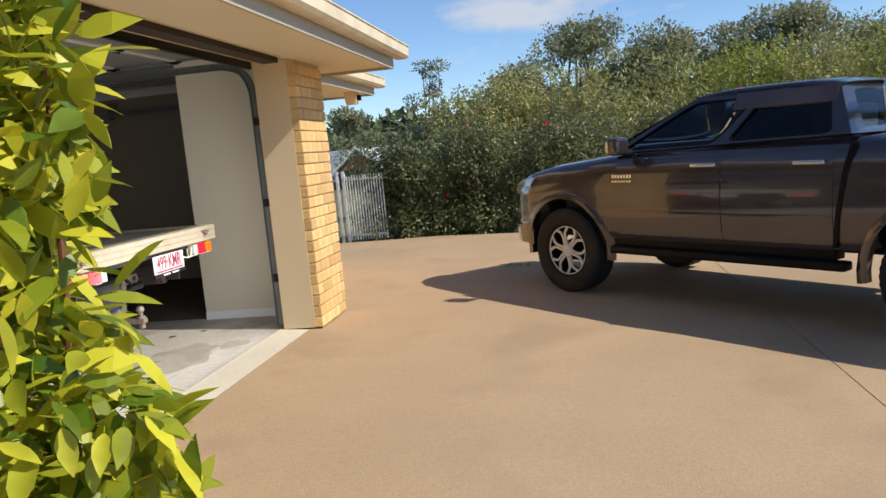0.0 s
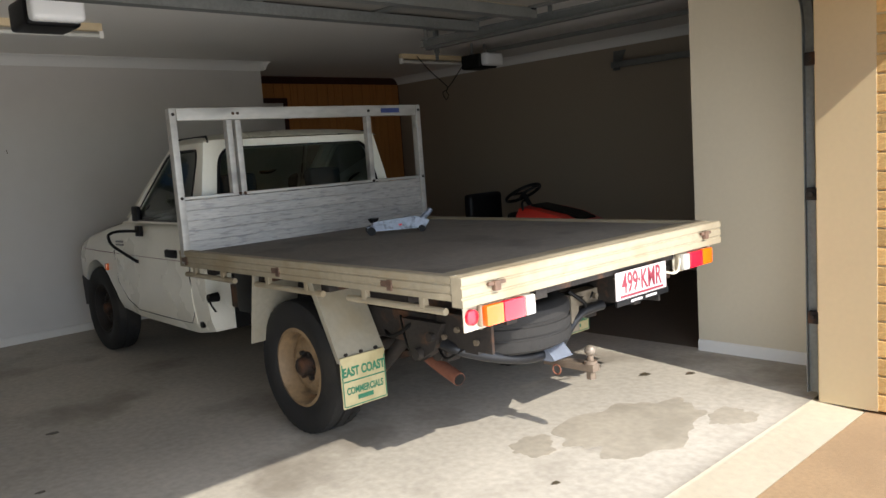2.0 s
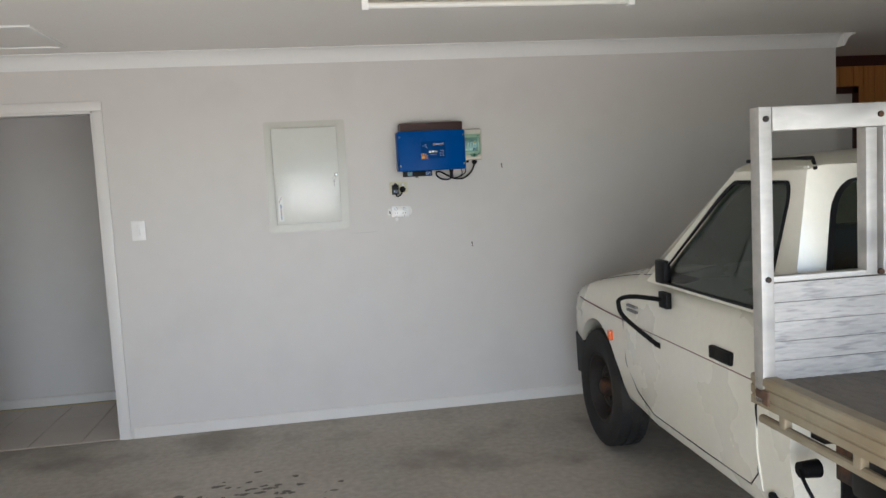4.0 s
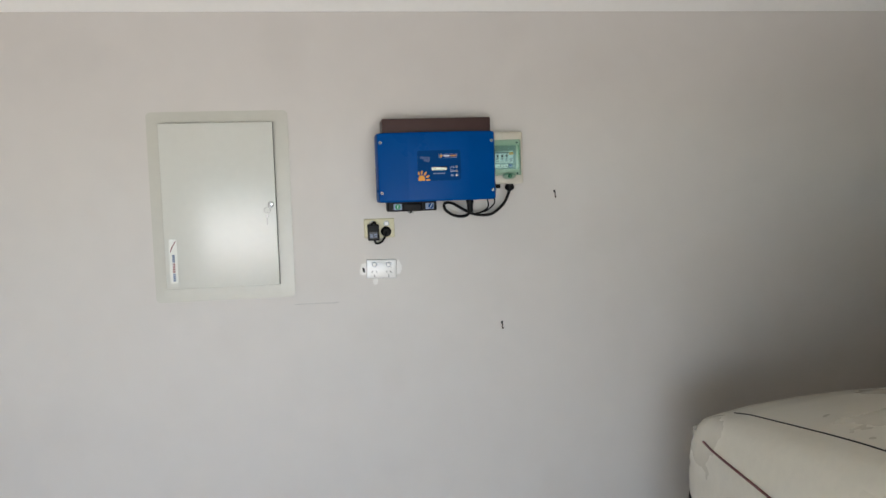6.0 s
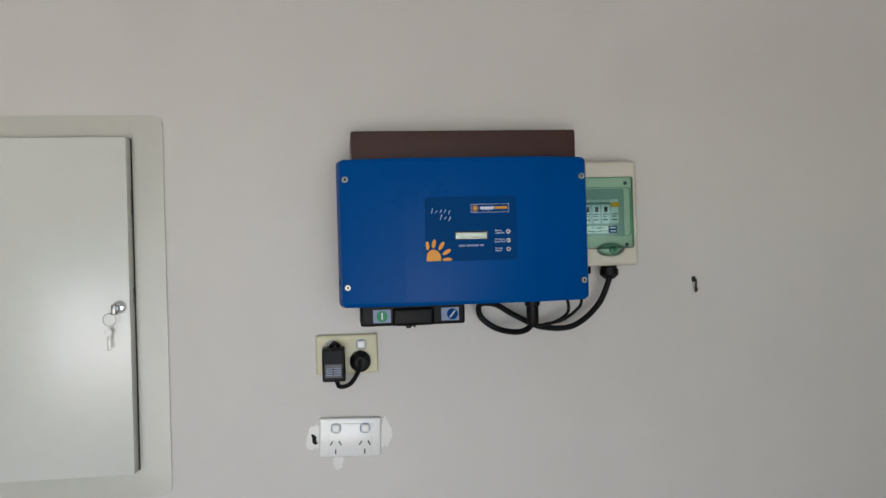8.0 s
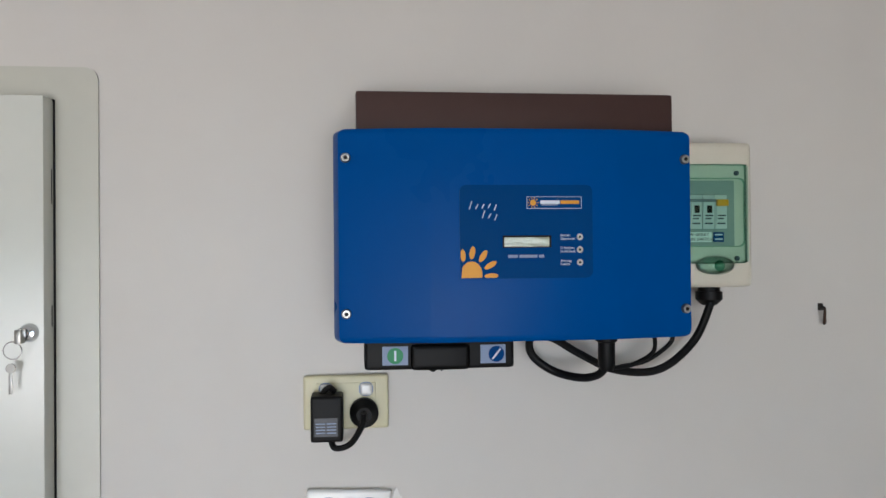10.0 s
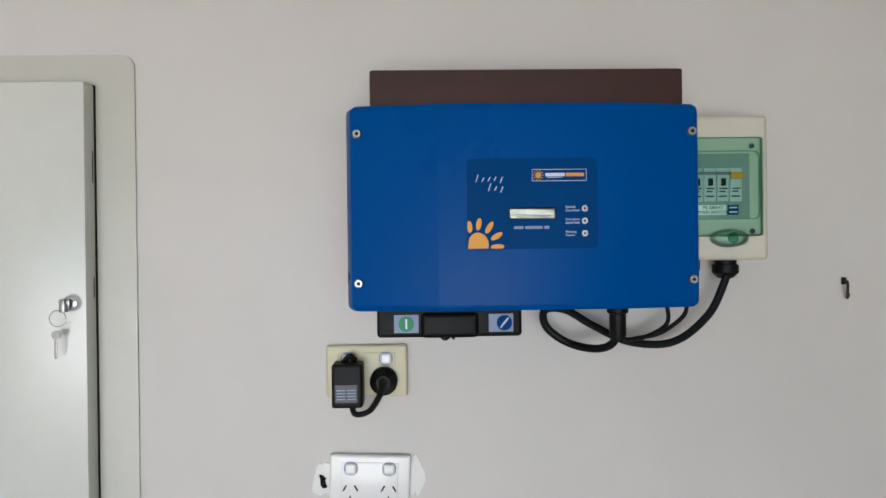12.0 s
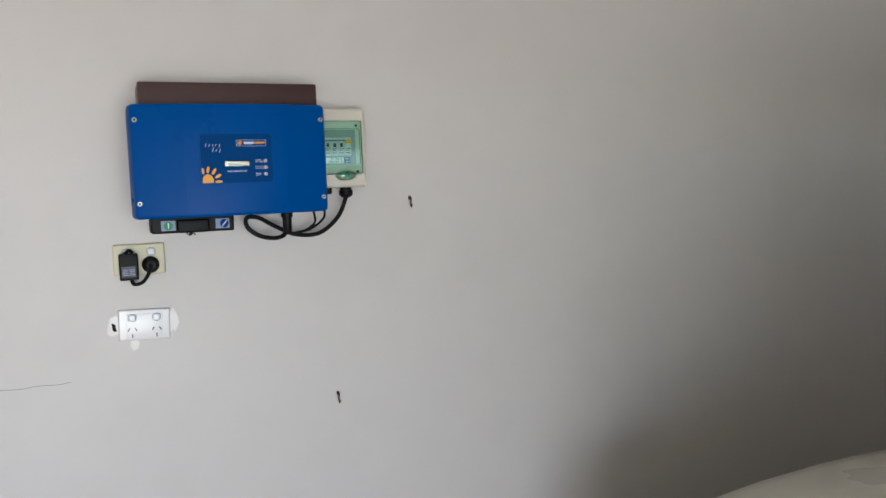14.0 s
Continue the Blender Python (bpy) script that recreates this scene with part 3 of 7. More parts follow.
for s in (-1, 1):
    d = part("door", shell.patch(-2.42, -1.25, 0.40, 1.005, s, 0.006), WHITEPAINT, truck, "white door with shallow dents", smooth=50)
    bm = bm_new()
    box(bm, -1.56, -1.40, s * 0.752 - 0.012, s * 0.752 + 0.014, 0.80, 0.85, 0.01)
    part("handle", bm, BLACKP, d, "black recessed door handle")
    bm = bm_new()
    seam = [(-2.42, 1.0), (-2.43, 0.80), (-2.40, 0.58), (-2.30, 0.46), (-2.16, 0.40), (-1.70, 0.395), (-1.32, 0.40), (-1.26, 0.46), (-1.25, 0.70), (-1.25, 1.0)]
    tube(bm, [(x, s * (shell.side(x, z) + 0.0045), z) for x, z in seam], 0.0035, 6)
    part("door_gap", bm, BLACKP, truck, "dark door shut line")
    bm = bm_new()
    for k in range(2):
        box(bm, -2.36, -2.27, s * 0.748 - 0.006, s * 0.748 + 0.008, 0.868 - 0.022 * k, 0.878 - 0.022 * k)
    part("door_emblem", bm, DULLGREY, truck, "small grey emblem drawn as bars", smooth=None)
    bm = shell.patch(-3.2, -1.27, 0.7835, 0.7868, s, 0.0072, nx=24, nz=1)
    part("pinstripe", bm, MAROON, truck, "thin maroon pinstripe")
    bm = bm_new()
    box(bm, -2.60, -2.56, s * 0.742 - 0.012, s * 0.742 + 0.012, 0.65, 0.70, 0.006)
    part("side_marker", bm, AMBERLENS, truck, "small amber side lamp")
    bm = bm_new()
    lathe(bm, [(0.0, s * 0.742), (0.02, s * 0.742), (0.02, s * 0.70), (0.0, s * 0.70)], (-1.18, 0, 0.405), n=14)
    part("sill_plug", bm, BLACKP, truck, "round black sill plug")
    # head lamp
    bm = bm_new()
    loft(bm, [[(-3.435, s * 0.36, z0), (-3.405, s * 0.56, z0), (-3.34, s * 0.665, z0), (-3.3, s * 0.68, z0), (-3.28, s * 0.6, z0), (-3.38, s * 0.36, z0)] for z0 in (0.66, 0.69, 0.79)], closed=True, caps=True)
    part("headlight", bm, CLEARLENS, truck, "clear wrap-around head lamp")
bm = bm_new()
loft(bm, [[(x, y, z) for x, z in prof] for y, prof in ((-0.70, [(-3.28, 0.32), (-3.12, 0.34), (-3.12, 0.52), (-3.3, 0.55)]), (-0.62, [(-3.44, 0.31), (-3.3, 0.31), (-3.3, 0.55), (-3.46, 0.56)]), (0, [(-3.53, 0.30), (-3.35, 0.30), (-3.35, 0.57), (-3.55, 0.57)]),
                                                          (0.62, [(-3.44, 0.31), (-3.3, 0.31), (-3.3, 0.55), (-3.46, 0.56)]), (0.70, [(-3.28, 0.32), (-3.12, 0.34), (-3.12, 0.52), (-3.3, 0.55)]))], closed=True, caps=True)
part("front_bumper", bm, BLACKP, truck, "black front bumper")
for s in (-1, 1):
    bm = bm_new()
    line = []
    for x in np.linspace(-3.22, -2.22, 21):
        line.append((x, s * interp(shell.half, x) * 0.82, interp(shell.top, x) + interp(shell.crown, x) * 0.123))
    tube(bm, line, 0.003, 6)
    part("bonnet_gap", bm, BLACKP, truck, "dark bonnet shut line")
# cab top
BZ, RZ = 1.01, 1.50
fb, ft, rt, rb = -2.20, -1.56, -1.13, -1.07      # along: screen foot, roof front, roof rear, back foot
hb_, ht_ = 0.73, 0.63
cab_paint = WHITEPAINT
sideL = [(fb, -hb_, BZ), (rb, -hb_, BZ), (rt, -ht_, RZ), (ft, -ht_, RZ)]
for s in (-1, 1):
    q = sideL if s < 0 else mirror_y(sideL)
    w, loops = window_wall(q, [{"u": 0, "m": (0.08, 0.14, 0.03, 0.10), "r": (0.07, 0.16)}], 0.03, 0.0, -1 if s < 0 else 1)
    part("cab_side", w, cab_paint, truck, smooth=40)
    part("side_window", pane(loops[0], 0.012, (0, -s, 0)), OLDGLASS, truck, "clear side window glass")
    part("window_seal", band(loops[0], 0.016, 0.004, (0, -s, 0)), SEAL, truck, "black rubber seal")
backq = [(rb, -hb_, BZ), (rb, hb_, BZ), (rt, ht_, RZ), (rt, -ht_, RZ)]
w, loops = window_wall(backq, [{"u": 0, "m": (0.07, 0.07, 0.12, 0.10), "r": (0.06, 0.22)}], 0.03, 0.02, -1)
part("cab_back", w, cab_paint, truck, smooth=40)
part("rear_window", pane(loops[0], 0.012, (-1, 0, 0)), OLDGLASS, truck, "wide rear window glass")
part("window_seal", band(loops[0], 0.02, 0.004, (-1, 0, 0)), SEAL, truck, "black rubber seal")
frontq = [(fb, hb_, BZ + 0.03), (fb, -hb_, BZ + 0.03), (ft, -ht_, RZ), (ft, ht_, RZ)]
w, loops = window_wall(frontq, [{"u": 0, "m": (0.06, 0.06, 0.03, 0.08), "r": (0.05, 0.1)}], 0.03, 0.03, -1)
part("screen_frame", w, cab_paint, truck, smooth=40)
part("windscreen", pane(loops[0], 0.01, (1, 0, 0)), OLDGLASS, truck, "clear windscreen glass")
bm = bm_new()
rings = []
for i in range(11):
    u = i / 10
    x = ft - 0.02 + (rt - ft + 0.04) * u
    dz = 0.045 * (1 - (2 * u - 1) ** 4)
    rings.append([(x, ht_ * 1.01 * math.sin(radians(a)) / math.sin(radians(90)), RZ - 0.012 + (dz + 0.02) * max(0, math.cos(radians(a))) ** 0.5) for a in range(-90, 91, 12)])
loft(bm, rings, caps=False)
bmesh.ops.solidify(bm, geom=bm.faces[:], thickness=0.01)
part("roof", bm, cab_paint, truck, smooth=60)
for s in (-1, 1):
    bm = bm_new()
    tube(bm, [(ft + 0.02, s * (ht_ - 0.03), RZ + 0.024), (rt - 0.02, s * (ht_ - 0.03), RZ + 0.024), (rt + 0.01, s * (ht_ - 0.02), RZ - 0.01)], 0.007, 6)
    part("roof_gutter", bm, BLACKP, truck, "dark roof gutter strip")
# inside of the cab
for s in (-1, 1):
    bm = bm_new()
    box(bm, -1.42, -1.28, s * 0.33 - 0.23, s * 0.33 + 0.23, 0.62, 1.12, 0.05, 3)
    box(bm, -1.80, -1.30, s * 0.33 - 0.23, s * 0.33 + 0.23, 0.5, 0.64, 0.04, 3)
    box(bm, -1.40, -1.30, s * 0.33 - 0.13, s * 0.33 + 0.13, 1.13, 1.29, 0.04, 3)
    part("seat", bm, DARKGREY, truck, "grey-blue cloth bucket seat with headrest")
bm = bm_new()
box(bm, -2.2, -1.98, -0.66, 0.66, 0.75, 1.03, 0.04, 3)
part("dashboard", bm, BLACKP, truck, "dark dashboard")
bm = bm_new()
ringpts = [Vector((-1.88, 0.34, 0.90)) + Matrix.Rotation(radians(-25), 3, "Y") @ Vector((0, 0.17 * math.cos(a), 0.17 * math.sin(a))) for a in np.linspace(0, math.tau, 25)]
tube(bm, ringpts, 0.013)
part("steering_wheel", bm, BLACKP, truck, "black steering wheel")
# side mirror and its arms
for s in (-1, 1):
    bm = bm_new()
    tube(bm, curve_pts([(-1.99, s * 0.745, 0.955), (-2.10, s * 0.83, 0.96), (-2.16, s * 0.87, 0.945), (-2.175, s * 0.875, 0.915), (-2.14, s * 0.86, 0.86), (-2.04, s * 0.755, 0.748)]), 0.010, 8)
    box(bm, -2.02, -1.94, s * 0.742 - 0.012, s * 0.742 + 0.014, 0.92, 0.99, 0.006)
    box(bm, -2.08, -2.02, s * 0.742 - 0.012, s * 0.742 + 0.014, 0.735, 0.76, 0.004)
    part("mirror_arm", bm, BLACKP, truck, "bent black mirror arm without its mirror")
    bm = bm_new()
    box(bm, -2.10, -2.0, s * 0.715 - 0.02, s * 0.715 + 0.018, 1.015, 1.12, 0.015)
    part("corner_trim", bm, BLACKP, truck, "black quarter trim")
# wheels
for s in (-1, 1):
    wheel(truck, (WHEEL_F[0] - 0.09, s * 0.63, WHEEL_F[1]), 0.325, 0.185, 0.19, s, "steel")
    wheel(truck, (WHEEL_R[0], s * 0.715, WHEEL_R[1]), 0.335, 0.20, 0.195, s, "steel")
# chassis
bm = bm_new()
for s in (-1, 1):
    box(bm, -3.2, 1.02, s * 0.56 - 0.03, s * 0.56 + 0.03, 0.50, 0.64, 0.006)
for x in (-2.4, -1.3, -0.6, 0.28):
    box(bm, x - 0.03, x + 0.03, -0.53, 0.53, 0.53, 0.62)
part("chassis", bm, STEELRUST, truck, "dirty steel ladder chassis")
bm = bm_new()
cyl(bm, (-0.03, -0.66, 0.335), (-0.03, 0.66, 0.335), 0.045, n=14)
lathe(bm, [(0.0, -0.12), (0.12, -0.09), (0.15, 0.0), (0.12, 0.09), (0.0, 0.12)], (-0.03, 0.05, 0.335), axis="x", n=16)
part("rear_axle", bm, STEELRUST, truck, "grimy rear axle")
for s in (-1, 1):
    bm = bm_new()
    for k in range(4):
        pts = curve_pts([(-0.55 + 0.06 * k, s * 0.5, 0.47 - 0.018 * k), (0.06, s * 0.5, 0.37 - 0.018 * k), (0.72 - 0.08 * k, s * 0.5, 0.47 - 0.022 * k)])
        loft(bm, [[(p.x, p.y - 0.03, p.z - 0.006), (p.x, p.y + 0.03, p.z - 0.006), (p.x, p.y + 0.03, p.z + 0.006), (p.x, p.y - 0.03, p.z + 0.006)] for p in pts], closed=True, caps=True)
    box(bm, 0.68, 0.78, s * 0.5 - 0.04, s * 0.5 + 0.04, 0.42, 0.58, 0.01)
    cyl(bm, (0.73, s * 0.56, 0.46), (0.73, s * 0.42, 0.46), 0.035, n=12)
    box(bm, -0.07, 0.01, s * 0.5 - 0.05, s * 0.5 + 0.05, 0.28, 0.42, 0.01)
    part("leaf_spring", bm, STEELRUST, truck, "rusty leaf spring pack")
    bm = bm_new()
    cyl(bm, (0.30, s * 0.55, 0.32), (0.62, s * 0.52, 0.60), 0.032, n=12)
    part("shock_absorber", bm, STEELRUST, truck)
bm = bm_new()
tube(bm, curve_pts([(-0.9, -0.28, 0.44), (-0.2, -0.3, 0.46), (0.1, -0.36, 0.56), (0.35, -0.43, 0.50), (0.56, -0.455, 0.395), (0.79, -0.49, 0.335)]), 0.031, 12)
part("exhaust_pipe", bm, RUST, truck, "rust-brown exhaust pipe")
bm = bm_new()
cyl(bm, (0.786, -0.4895, 0.336), (0.7925, -0.4905, 0.3343), 0.027, n=12)
part("pipe_mouth", bm, BLACKP, truck)
for s in (-1, 1):
    bm = bm_new()
    box(bm, 0.80, 1.12, s * 0.60 - 0.008, s * 0.60 + 0.008, 0.52, 0.68, 0.003)
    box(bm, 0.80, 1.12, *sorted((s * 0.592, s * 0.66)), 0.672, 0.68, 0.002)
    hg = part("hanger_plate", bm, STEELRUST, truck, "dirty steel hanger plate with bolts")
    for x, z in ((0.85, 0.56), (0.93, 0.60), (1.04, 0.56), (1.07, 0.63)):
        bm = bm_new()
        cyl(bm, (x, s * 0.606, z), (x, s * 0.622, z), 0.013, n=6)
        part("bolt", bm, GUARD_BOLT, hg)
bm = bm_new()
tube(bm, curve_pts([(0.55, -0.60, 0.62), (0.62, -0.63, 0.50), (0.70, -0.62, 0.44), (0.78, -0.60, 0.50), (0.86, -0.62, 0.47), (0.95, -0.60, 0.52)]), 0.006, 6)
part("loose_wiring", bm, BLACKP, truck, "loose black wiring under the tray")
# spare wheel slung under the tray
bm = tyre_mesh(0.335, 0.20, 0.19)
bmesh.ops.rotate(bm, verts=bm.verts[:], cent=(0, 0, 0), matrix=Matrix.Rotation(radians(90), 3, "X"))
bmesh.ops.translate(bm, verts=bm.verts[:], vec=(0.75, -0.18, 0.54))
part("spare_tyre", bm, mat("worn_grey_rubber", lin(36, 34, 32), 0.9, vary=0.25, big=6, bump=0.2, stain=lin(44, 42, 40), stain_amount=0.5, stain_scale=7), truck, "grey worn spare tyre slung flat")
bm = bm_new()
lathe(bm, [(0.05, 0.42), (0.19, 0.40), (0.22, 0.43), (0.20, 0.45), (0.05, 0.45)], (0.75, -0.18, 0.03), axis="z", n=32, close=True)
part("spare_rim", bm, TANRIM, truck, "tan steel spare rim")
bm = bm_new()
box(bm, -0.35, -0.05, 0.05, 0.5, 0.42, 0.7, 0.04)
part("fuel_tank", bm, STEELRUST, truck)
# tow bar
bm = bm_new()
tube(bm, curve_pts([(0.84, -0.61, 0.53), (0.92, -0.585, 0.505), (0.96, -0.44, 0.45), (0.97, -0.24, 0.40), (0.965, -0.06, 0.395), (0.945, 0.04, 0.415), (0.94, 0.11, 0.47), (0.95, 0.17, 0.515), (0.955, 0.24, 0.53), (0.96, 0.34, 0.532)]), 0.025, 14)
part("tow_pipe", bm, mat("dark_painted_steel", lin(34, 35, 38), 0.38, metal=0.3, vary=0.2, big=6), truck, "bent dark steel tow-bar pipe")
bm = bm_new()
box(bm, 0.93, 1.21, -0.085, -0.035, 0.330, 0.365, 0.005)
cyl(bm, (1.18, -0.06, 0.296), (1.18, -0.06, 0.330), 0.022, n=6)
cyl(bm, (1.18, -0.06, 0.365), (1.18, -0.06, 0.378), 0.03, n=14)
cyl(bm, (1.18, -0.06, 0.376), (1.18, -0.06, 0.405), 0.015, n=14)
part("tow_tongue", bm, mat("brown_stained_steel", lin(112, 98, 84), 0.6, metal=0.4, vary=0.2, big=9), truck, "rust-stained tow tongue")
bm = bm_new()                                          # folded plate that holds the tongue
loft(bm, [[(0.93, y, 0.365), (1.03, y, 0.368), (1.035, y, 0.378), (0.985, y, 0.432), (0.94, y, 0.432)] for y in (-0.14, -0.132)], closed=True, caps=True)
loft(bm, [[(0.93, y, 0.365), (1.03, y, 0.368), (1.035, y, 0.378), (0.985, y, 0.432), (0.94, y, 0.432)] for y in (-0.02, -0.012)], closed=True, caps=True)
loft(bm, [[(0.985, y, 0.434), (0.992, y, 0.430), (1.045, y, 0.374), (1.038, y, 0.370)] for y in (-0.14, -0.012)], closed=True, caps=True)
part("tow_plate", bm, mat("blue_grey_plate", lin(118, 124, 136), 0.45, metal=0.3, vary=0.15, big=12), truck, "blue-grey tow mounting plate")
bm = bm_new()
bmesh.ops.create_uvsphere(bm, u_segments=20, v_segments=14, radius=0.026, matrix=Matrix.Translation((1.18, -0.06, 0.423)))
part("tow_ball", bm, mat("dull_ball_steel", lin(120, 110, 98), 0.45, metal=0.5, vary=0.15, big=20), truck, "dull tow ball")
bm = bm_new()
tube(bm, [Vector((1.02 + 0.022 * math.cos(a), -0.10, 0.322 + 0.022 * math.sin(a))) for a in np.linspace(0, math.tau, 17)], 0.004, 6)
part("shackle", bm, RUST, truck, "rusty safety shackle")
# hangers, hoses and rods behind the axle
for s in (-1, 1):
    bm = bm_new()
    loft(bm, [[(0.60, s * 0.60 + d, 0.62), (0.86, s * 0.60 + d, 0.62), (0.80, s * 0.60 + d, 0.50), (0.70, s * 0.60 + d, 0.44), (0.64, s * 0.60 + d, 0.47)] for d in (-0.035, -0.025, 0.025, 0.035)], closed=True, caps=True)
    cyl(bm, (0.71, s * 0.54, 0.475), (0.71, s * 0.665, 0.475), 0.026, n=12)
    cyl(bm, (0.80, s * 0.54, 0.56), (0.80, s * 0.66, 0.56), 0.020, n=10)
    part("spring_hanger", bm, STEELRUST, truck, "greasy spring hanger with pins")
for pts, r in (([(0.30, -0.52, 0.60), (0.45, -0.60, 0.52), (0.58, -0.64, 0.55), (0.66, -0.63, 0.60)], 0.009), ([(0.95, 0.10, 0.64), (0.98, 0.18, 0.57), (0.92, 0.22, 0.53), (0.94, 0.30, 0.60)], 0.010), ([(0.40, -0.30, 0.60), (0.62, -0.42, 0.55), (0.80, -0.50, 0.60)], 0.007)):
    bm = bm_new()
    tube(bm, curve_pts(pts), r, 8)
    part("hose", bm, BLACKP, truck, "black rubber hose under the tray")
bm = bm_new()
box(bm, 0.86, 0.94, 0.02, 0.34, 0.55, 0.62, 0.008)
box(bm, 0.82, 0.96, 0.10, 0.16, 0.44, 0.62, 0.006)
cyl(bm, (0.88, -0.05, 0.585), (0.88, 0.30, 0.585), 0.028, n=12)
for y in (0.05, 0.20, 0.30):
    cyl(bm, (0.94, y, 0.585), (0.962, y, 0.585), 0.014, n=6)
part("spare_carrier", bm, mat("dusty_bracket_steel", lin(118, 108, 92), 0.7, metal=0.2, vary=0.25, big=12, stain=lin(70, 60, 48), stain_amount=0.6, stain_scale=12), truck, "dusty steel spare wheel carrier")
# tray
T0, T1, TH, TZ = -1.0, 1.29, 0.91, 0.885
bm = bm_new()
rib = [(-TH + 0.03, TZ - 0.05)]
for k in range(58):                                   # ribbed upper face
    y = -TH + 0.06 + k * (2 * TH - 0.12) / 57
    rib += [(y - 0.010, TZ - 0.0096), (y - 0.008, TZ - 0.008), (y + 0.008, TZ - 0.008), (y + 0.010, TZ - 0.0096)]
rib += [(TH - 0.03, TZ - 0.012), (TH - 0.03, TZ - 0.05)]
loft(bm, [[(x, y, z) for y, z in rib] for x in (T0, T1 - 0.045)], closed=True, caps=True)
part("deck", bm, DECK, truck, "ribbed grey tray deck worn by loads", smooth=None)
bm = bm_new()
box(bm, T1 - 0.155, T1 - 0.0405, -TH + 0.006, TH - 0.006, TZ - 0.006, TZ + 0.0035, 0.002)
part("tail_plank", bm, ALUDUST, truck, "pale flat plank along the tail of the tray", smooth=20)


def side_rail(x0, x1, y, outer, along="x"):
    """An extruded edge rail with two grooves in its outer face."""
    prof = [(0.0, 0.0), (0.0, 0.022), (-0.004, 0.025), (-0.004, 0.030), (0.0, 0.033), (0.0, 0.055), (-0.004, 0.058), (-0.004, 0.063), (0.0, 0.066), (0.0, 0.085), (-0.004, 0.09), (-0.042, 0.09), (-0.042, 0.0)]
    bm = bm_new()
    if along == "x":
        loft(bm, [[(x, y + outer * a, TZ - 0.085 + b) for a, b in prof] for x in (x0, x1)], closed=True, caps=True)
    else:
        loft(bm, [[(y + outer * a * 1.3, yy, TZ - 0.105 + b * 1.2) for a, b in prof] for yy in (x0, x1)], closed=True, caps=True)
    return bm


for s in (-1, 1):
    part("tray_side_rail", side_rail(T0, T1 - 0.06, s * TH, s), ALUDUST, truck, "dusty grooved aluminium side rail", smooth=20)
part("tray_rear_rail", side_rail(-TH - 0.002, TH + 0.002, T1, 1, "y"), ALUDUST, truck, "pale grooved aluminium tail rail", smooth=20)
for x in (-0.75, -0.2, 0.36, 0.9):
    bm = bm_new()
    box(bm, x - 0.03, x + 0.03, -0.86, 0.86, TZ - 0.13, TZ - 0.052)
    part("tray_bearer", bm, STEELRUST, truck, "steel tray cross bearer")
for s in (-1, 1):
    bm = bm_new()
    box(bm, T0, T1 - 0.1, s * 0.56 - 0.03, s * 0.56 + 0.03, 0.645, TZ - 0.13)
    part("tray_runner", bm, STEELRUST, truck, "steel tray runner")
for s in (-1, 1):
    for x0, x1 in ((-0.98, -0.42), (-0.20, 0.38), (0.57, 1.17)):
        bm = bm_new()
        cyl(bm, (x0, s * 0.885, 0.752), (x1, s * 0.885, 0.752), 0.014, n=10)
        for x in (x0 + 0.12, x1 - 0.12):
            box(bm, x - 0.015, x + 0.015, s * 0.885 - 0.012, s * 0.885 + 0.012, 0.752, TZ - 0.083, 0.003)
        part("rope_rail", bm, ALUDUST, truck, "dusty rope rail tube")
    for x in (0.04, 0.87, -0.93):
        bm = bm_new()
        box(bm, x - 0.04, x + 0.03, s * TH - 0.004, s * TH + 0.012, TZ - 0.06, TZ - 0.035, 0.004)
        box(bm, x - 0.005, x + 0.03, s * TH - 0.004, s * TH + 0.018, TZ - 0.075, TZ - 0.03, 0.005)
        part("latch", bm, LATCHRUST, truck, "rusty tray latch")
    bm = bm_new()
    y = s * 0.745
    box(bm, T1 + 0.002, T1 + 0.016, y - 0.045, y + 0.045, TZ - 0.045, TZ - 0.03, 0.004)
    box(bm, T1 + 0.002, T1 + 0.022, y - 0.02, y + 0.012, TZ - 0.066, TZ - 0.028, 0.005)
    part("latch", bm, LATCHRUST, truck, "rusty tail latch")
    # tail lamp on its bracket, outer end first
    o = s * 0.71
    bm = bm_new()
    box(bm, T1 - 0.045, T1 - 0.04, *sorted((o + s * 0.165, o - s * 0.185)), 0.68, 0.79)
    br = part("lamp_bracket", bm, LAMPWHITE, truck, "white painted lamp bracket")
    bm = bm_new()
    box(bm, T1 - 0.04, T1 - 0.015, *sorted((o + s * 0.100, o - s * 0.175)), 0.69, 0.775, 0.01)
    part("lamp_housing", bm, ALUDUST, br)
    for a0, a1, m in ((0.096, 0.005, AMBERLENS), (0.002, -0.115, REDLENS), (-0.118, -0.172, CLEARLENS)):
        bm = bm_new()
        box(bm, T1 - 0.016, T1 + 0.012, *sorted((o + s * a0, o + s * a1)), 0.694, 0.771, 0.008)
        part("lamp_lens", bm, m, br, "amber lens" if m is AMBERLENS else "red lens" if m is REDLENS else "clear lens")
    bm = bm_new()
    lathe(bm, [(0.0, 0.024), (0.018, 0.022), (0.029, 0.014), (0.031, 0.0), (0.0, 0.0)], (T1 - 0.04, o + s * 0.130, 0.732), axis="x", n=24)
    part("reflector", bm, REDLENS, br, "round red reflector")
bm = bm_new()
box(bm, T1 - 0.12, T1 - 0.04, -0.55, 0.55, 0.745, 0.79, 0.005)
box(bm, T1 - 0.06, T1 - 0.02, -0.50, -0.43, 0.735, 0.79, 0.005)
part("rear_crossbar", bm, STEELRUST, truck, "steel bar behind the number plate")
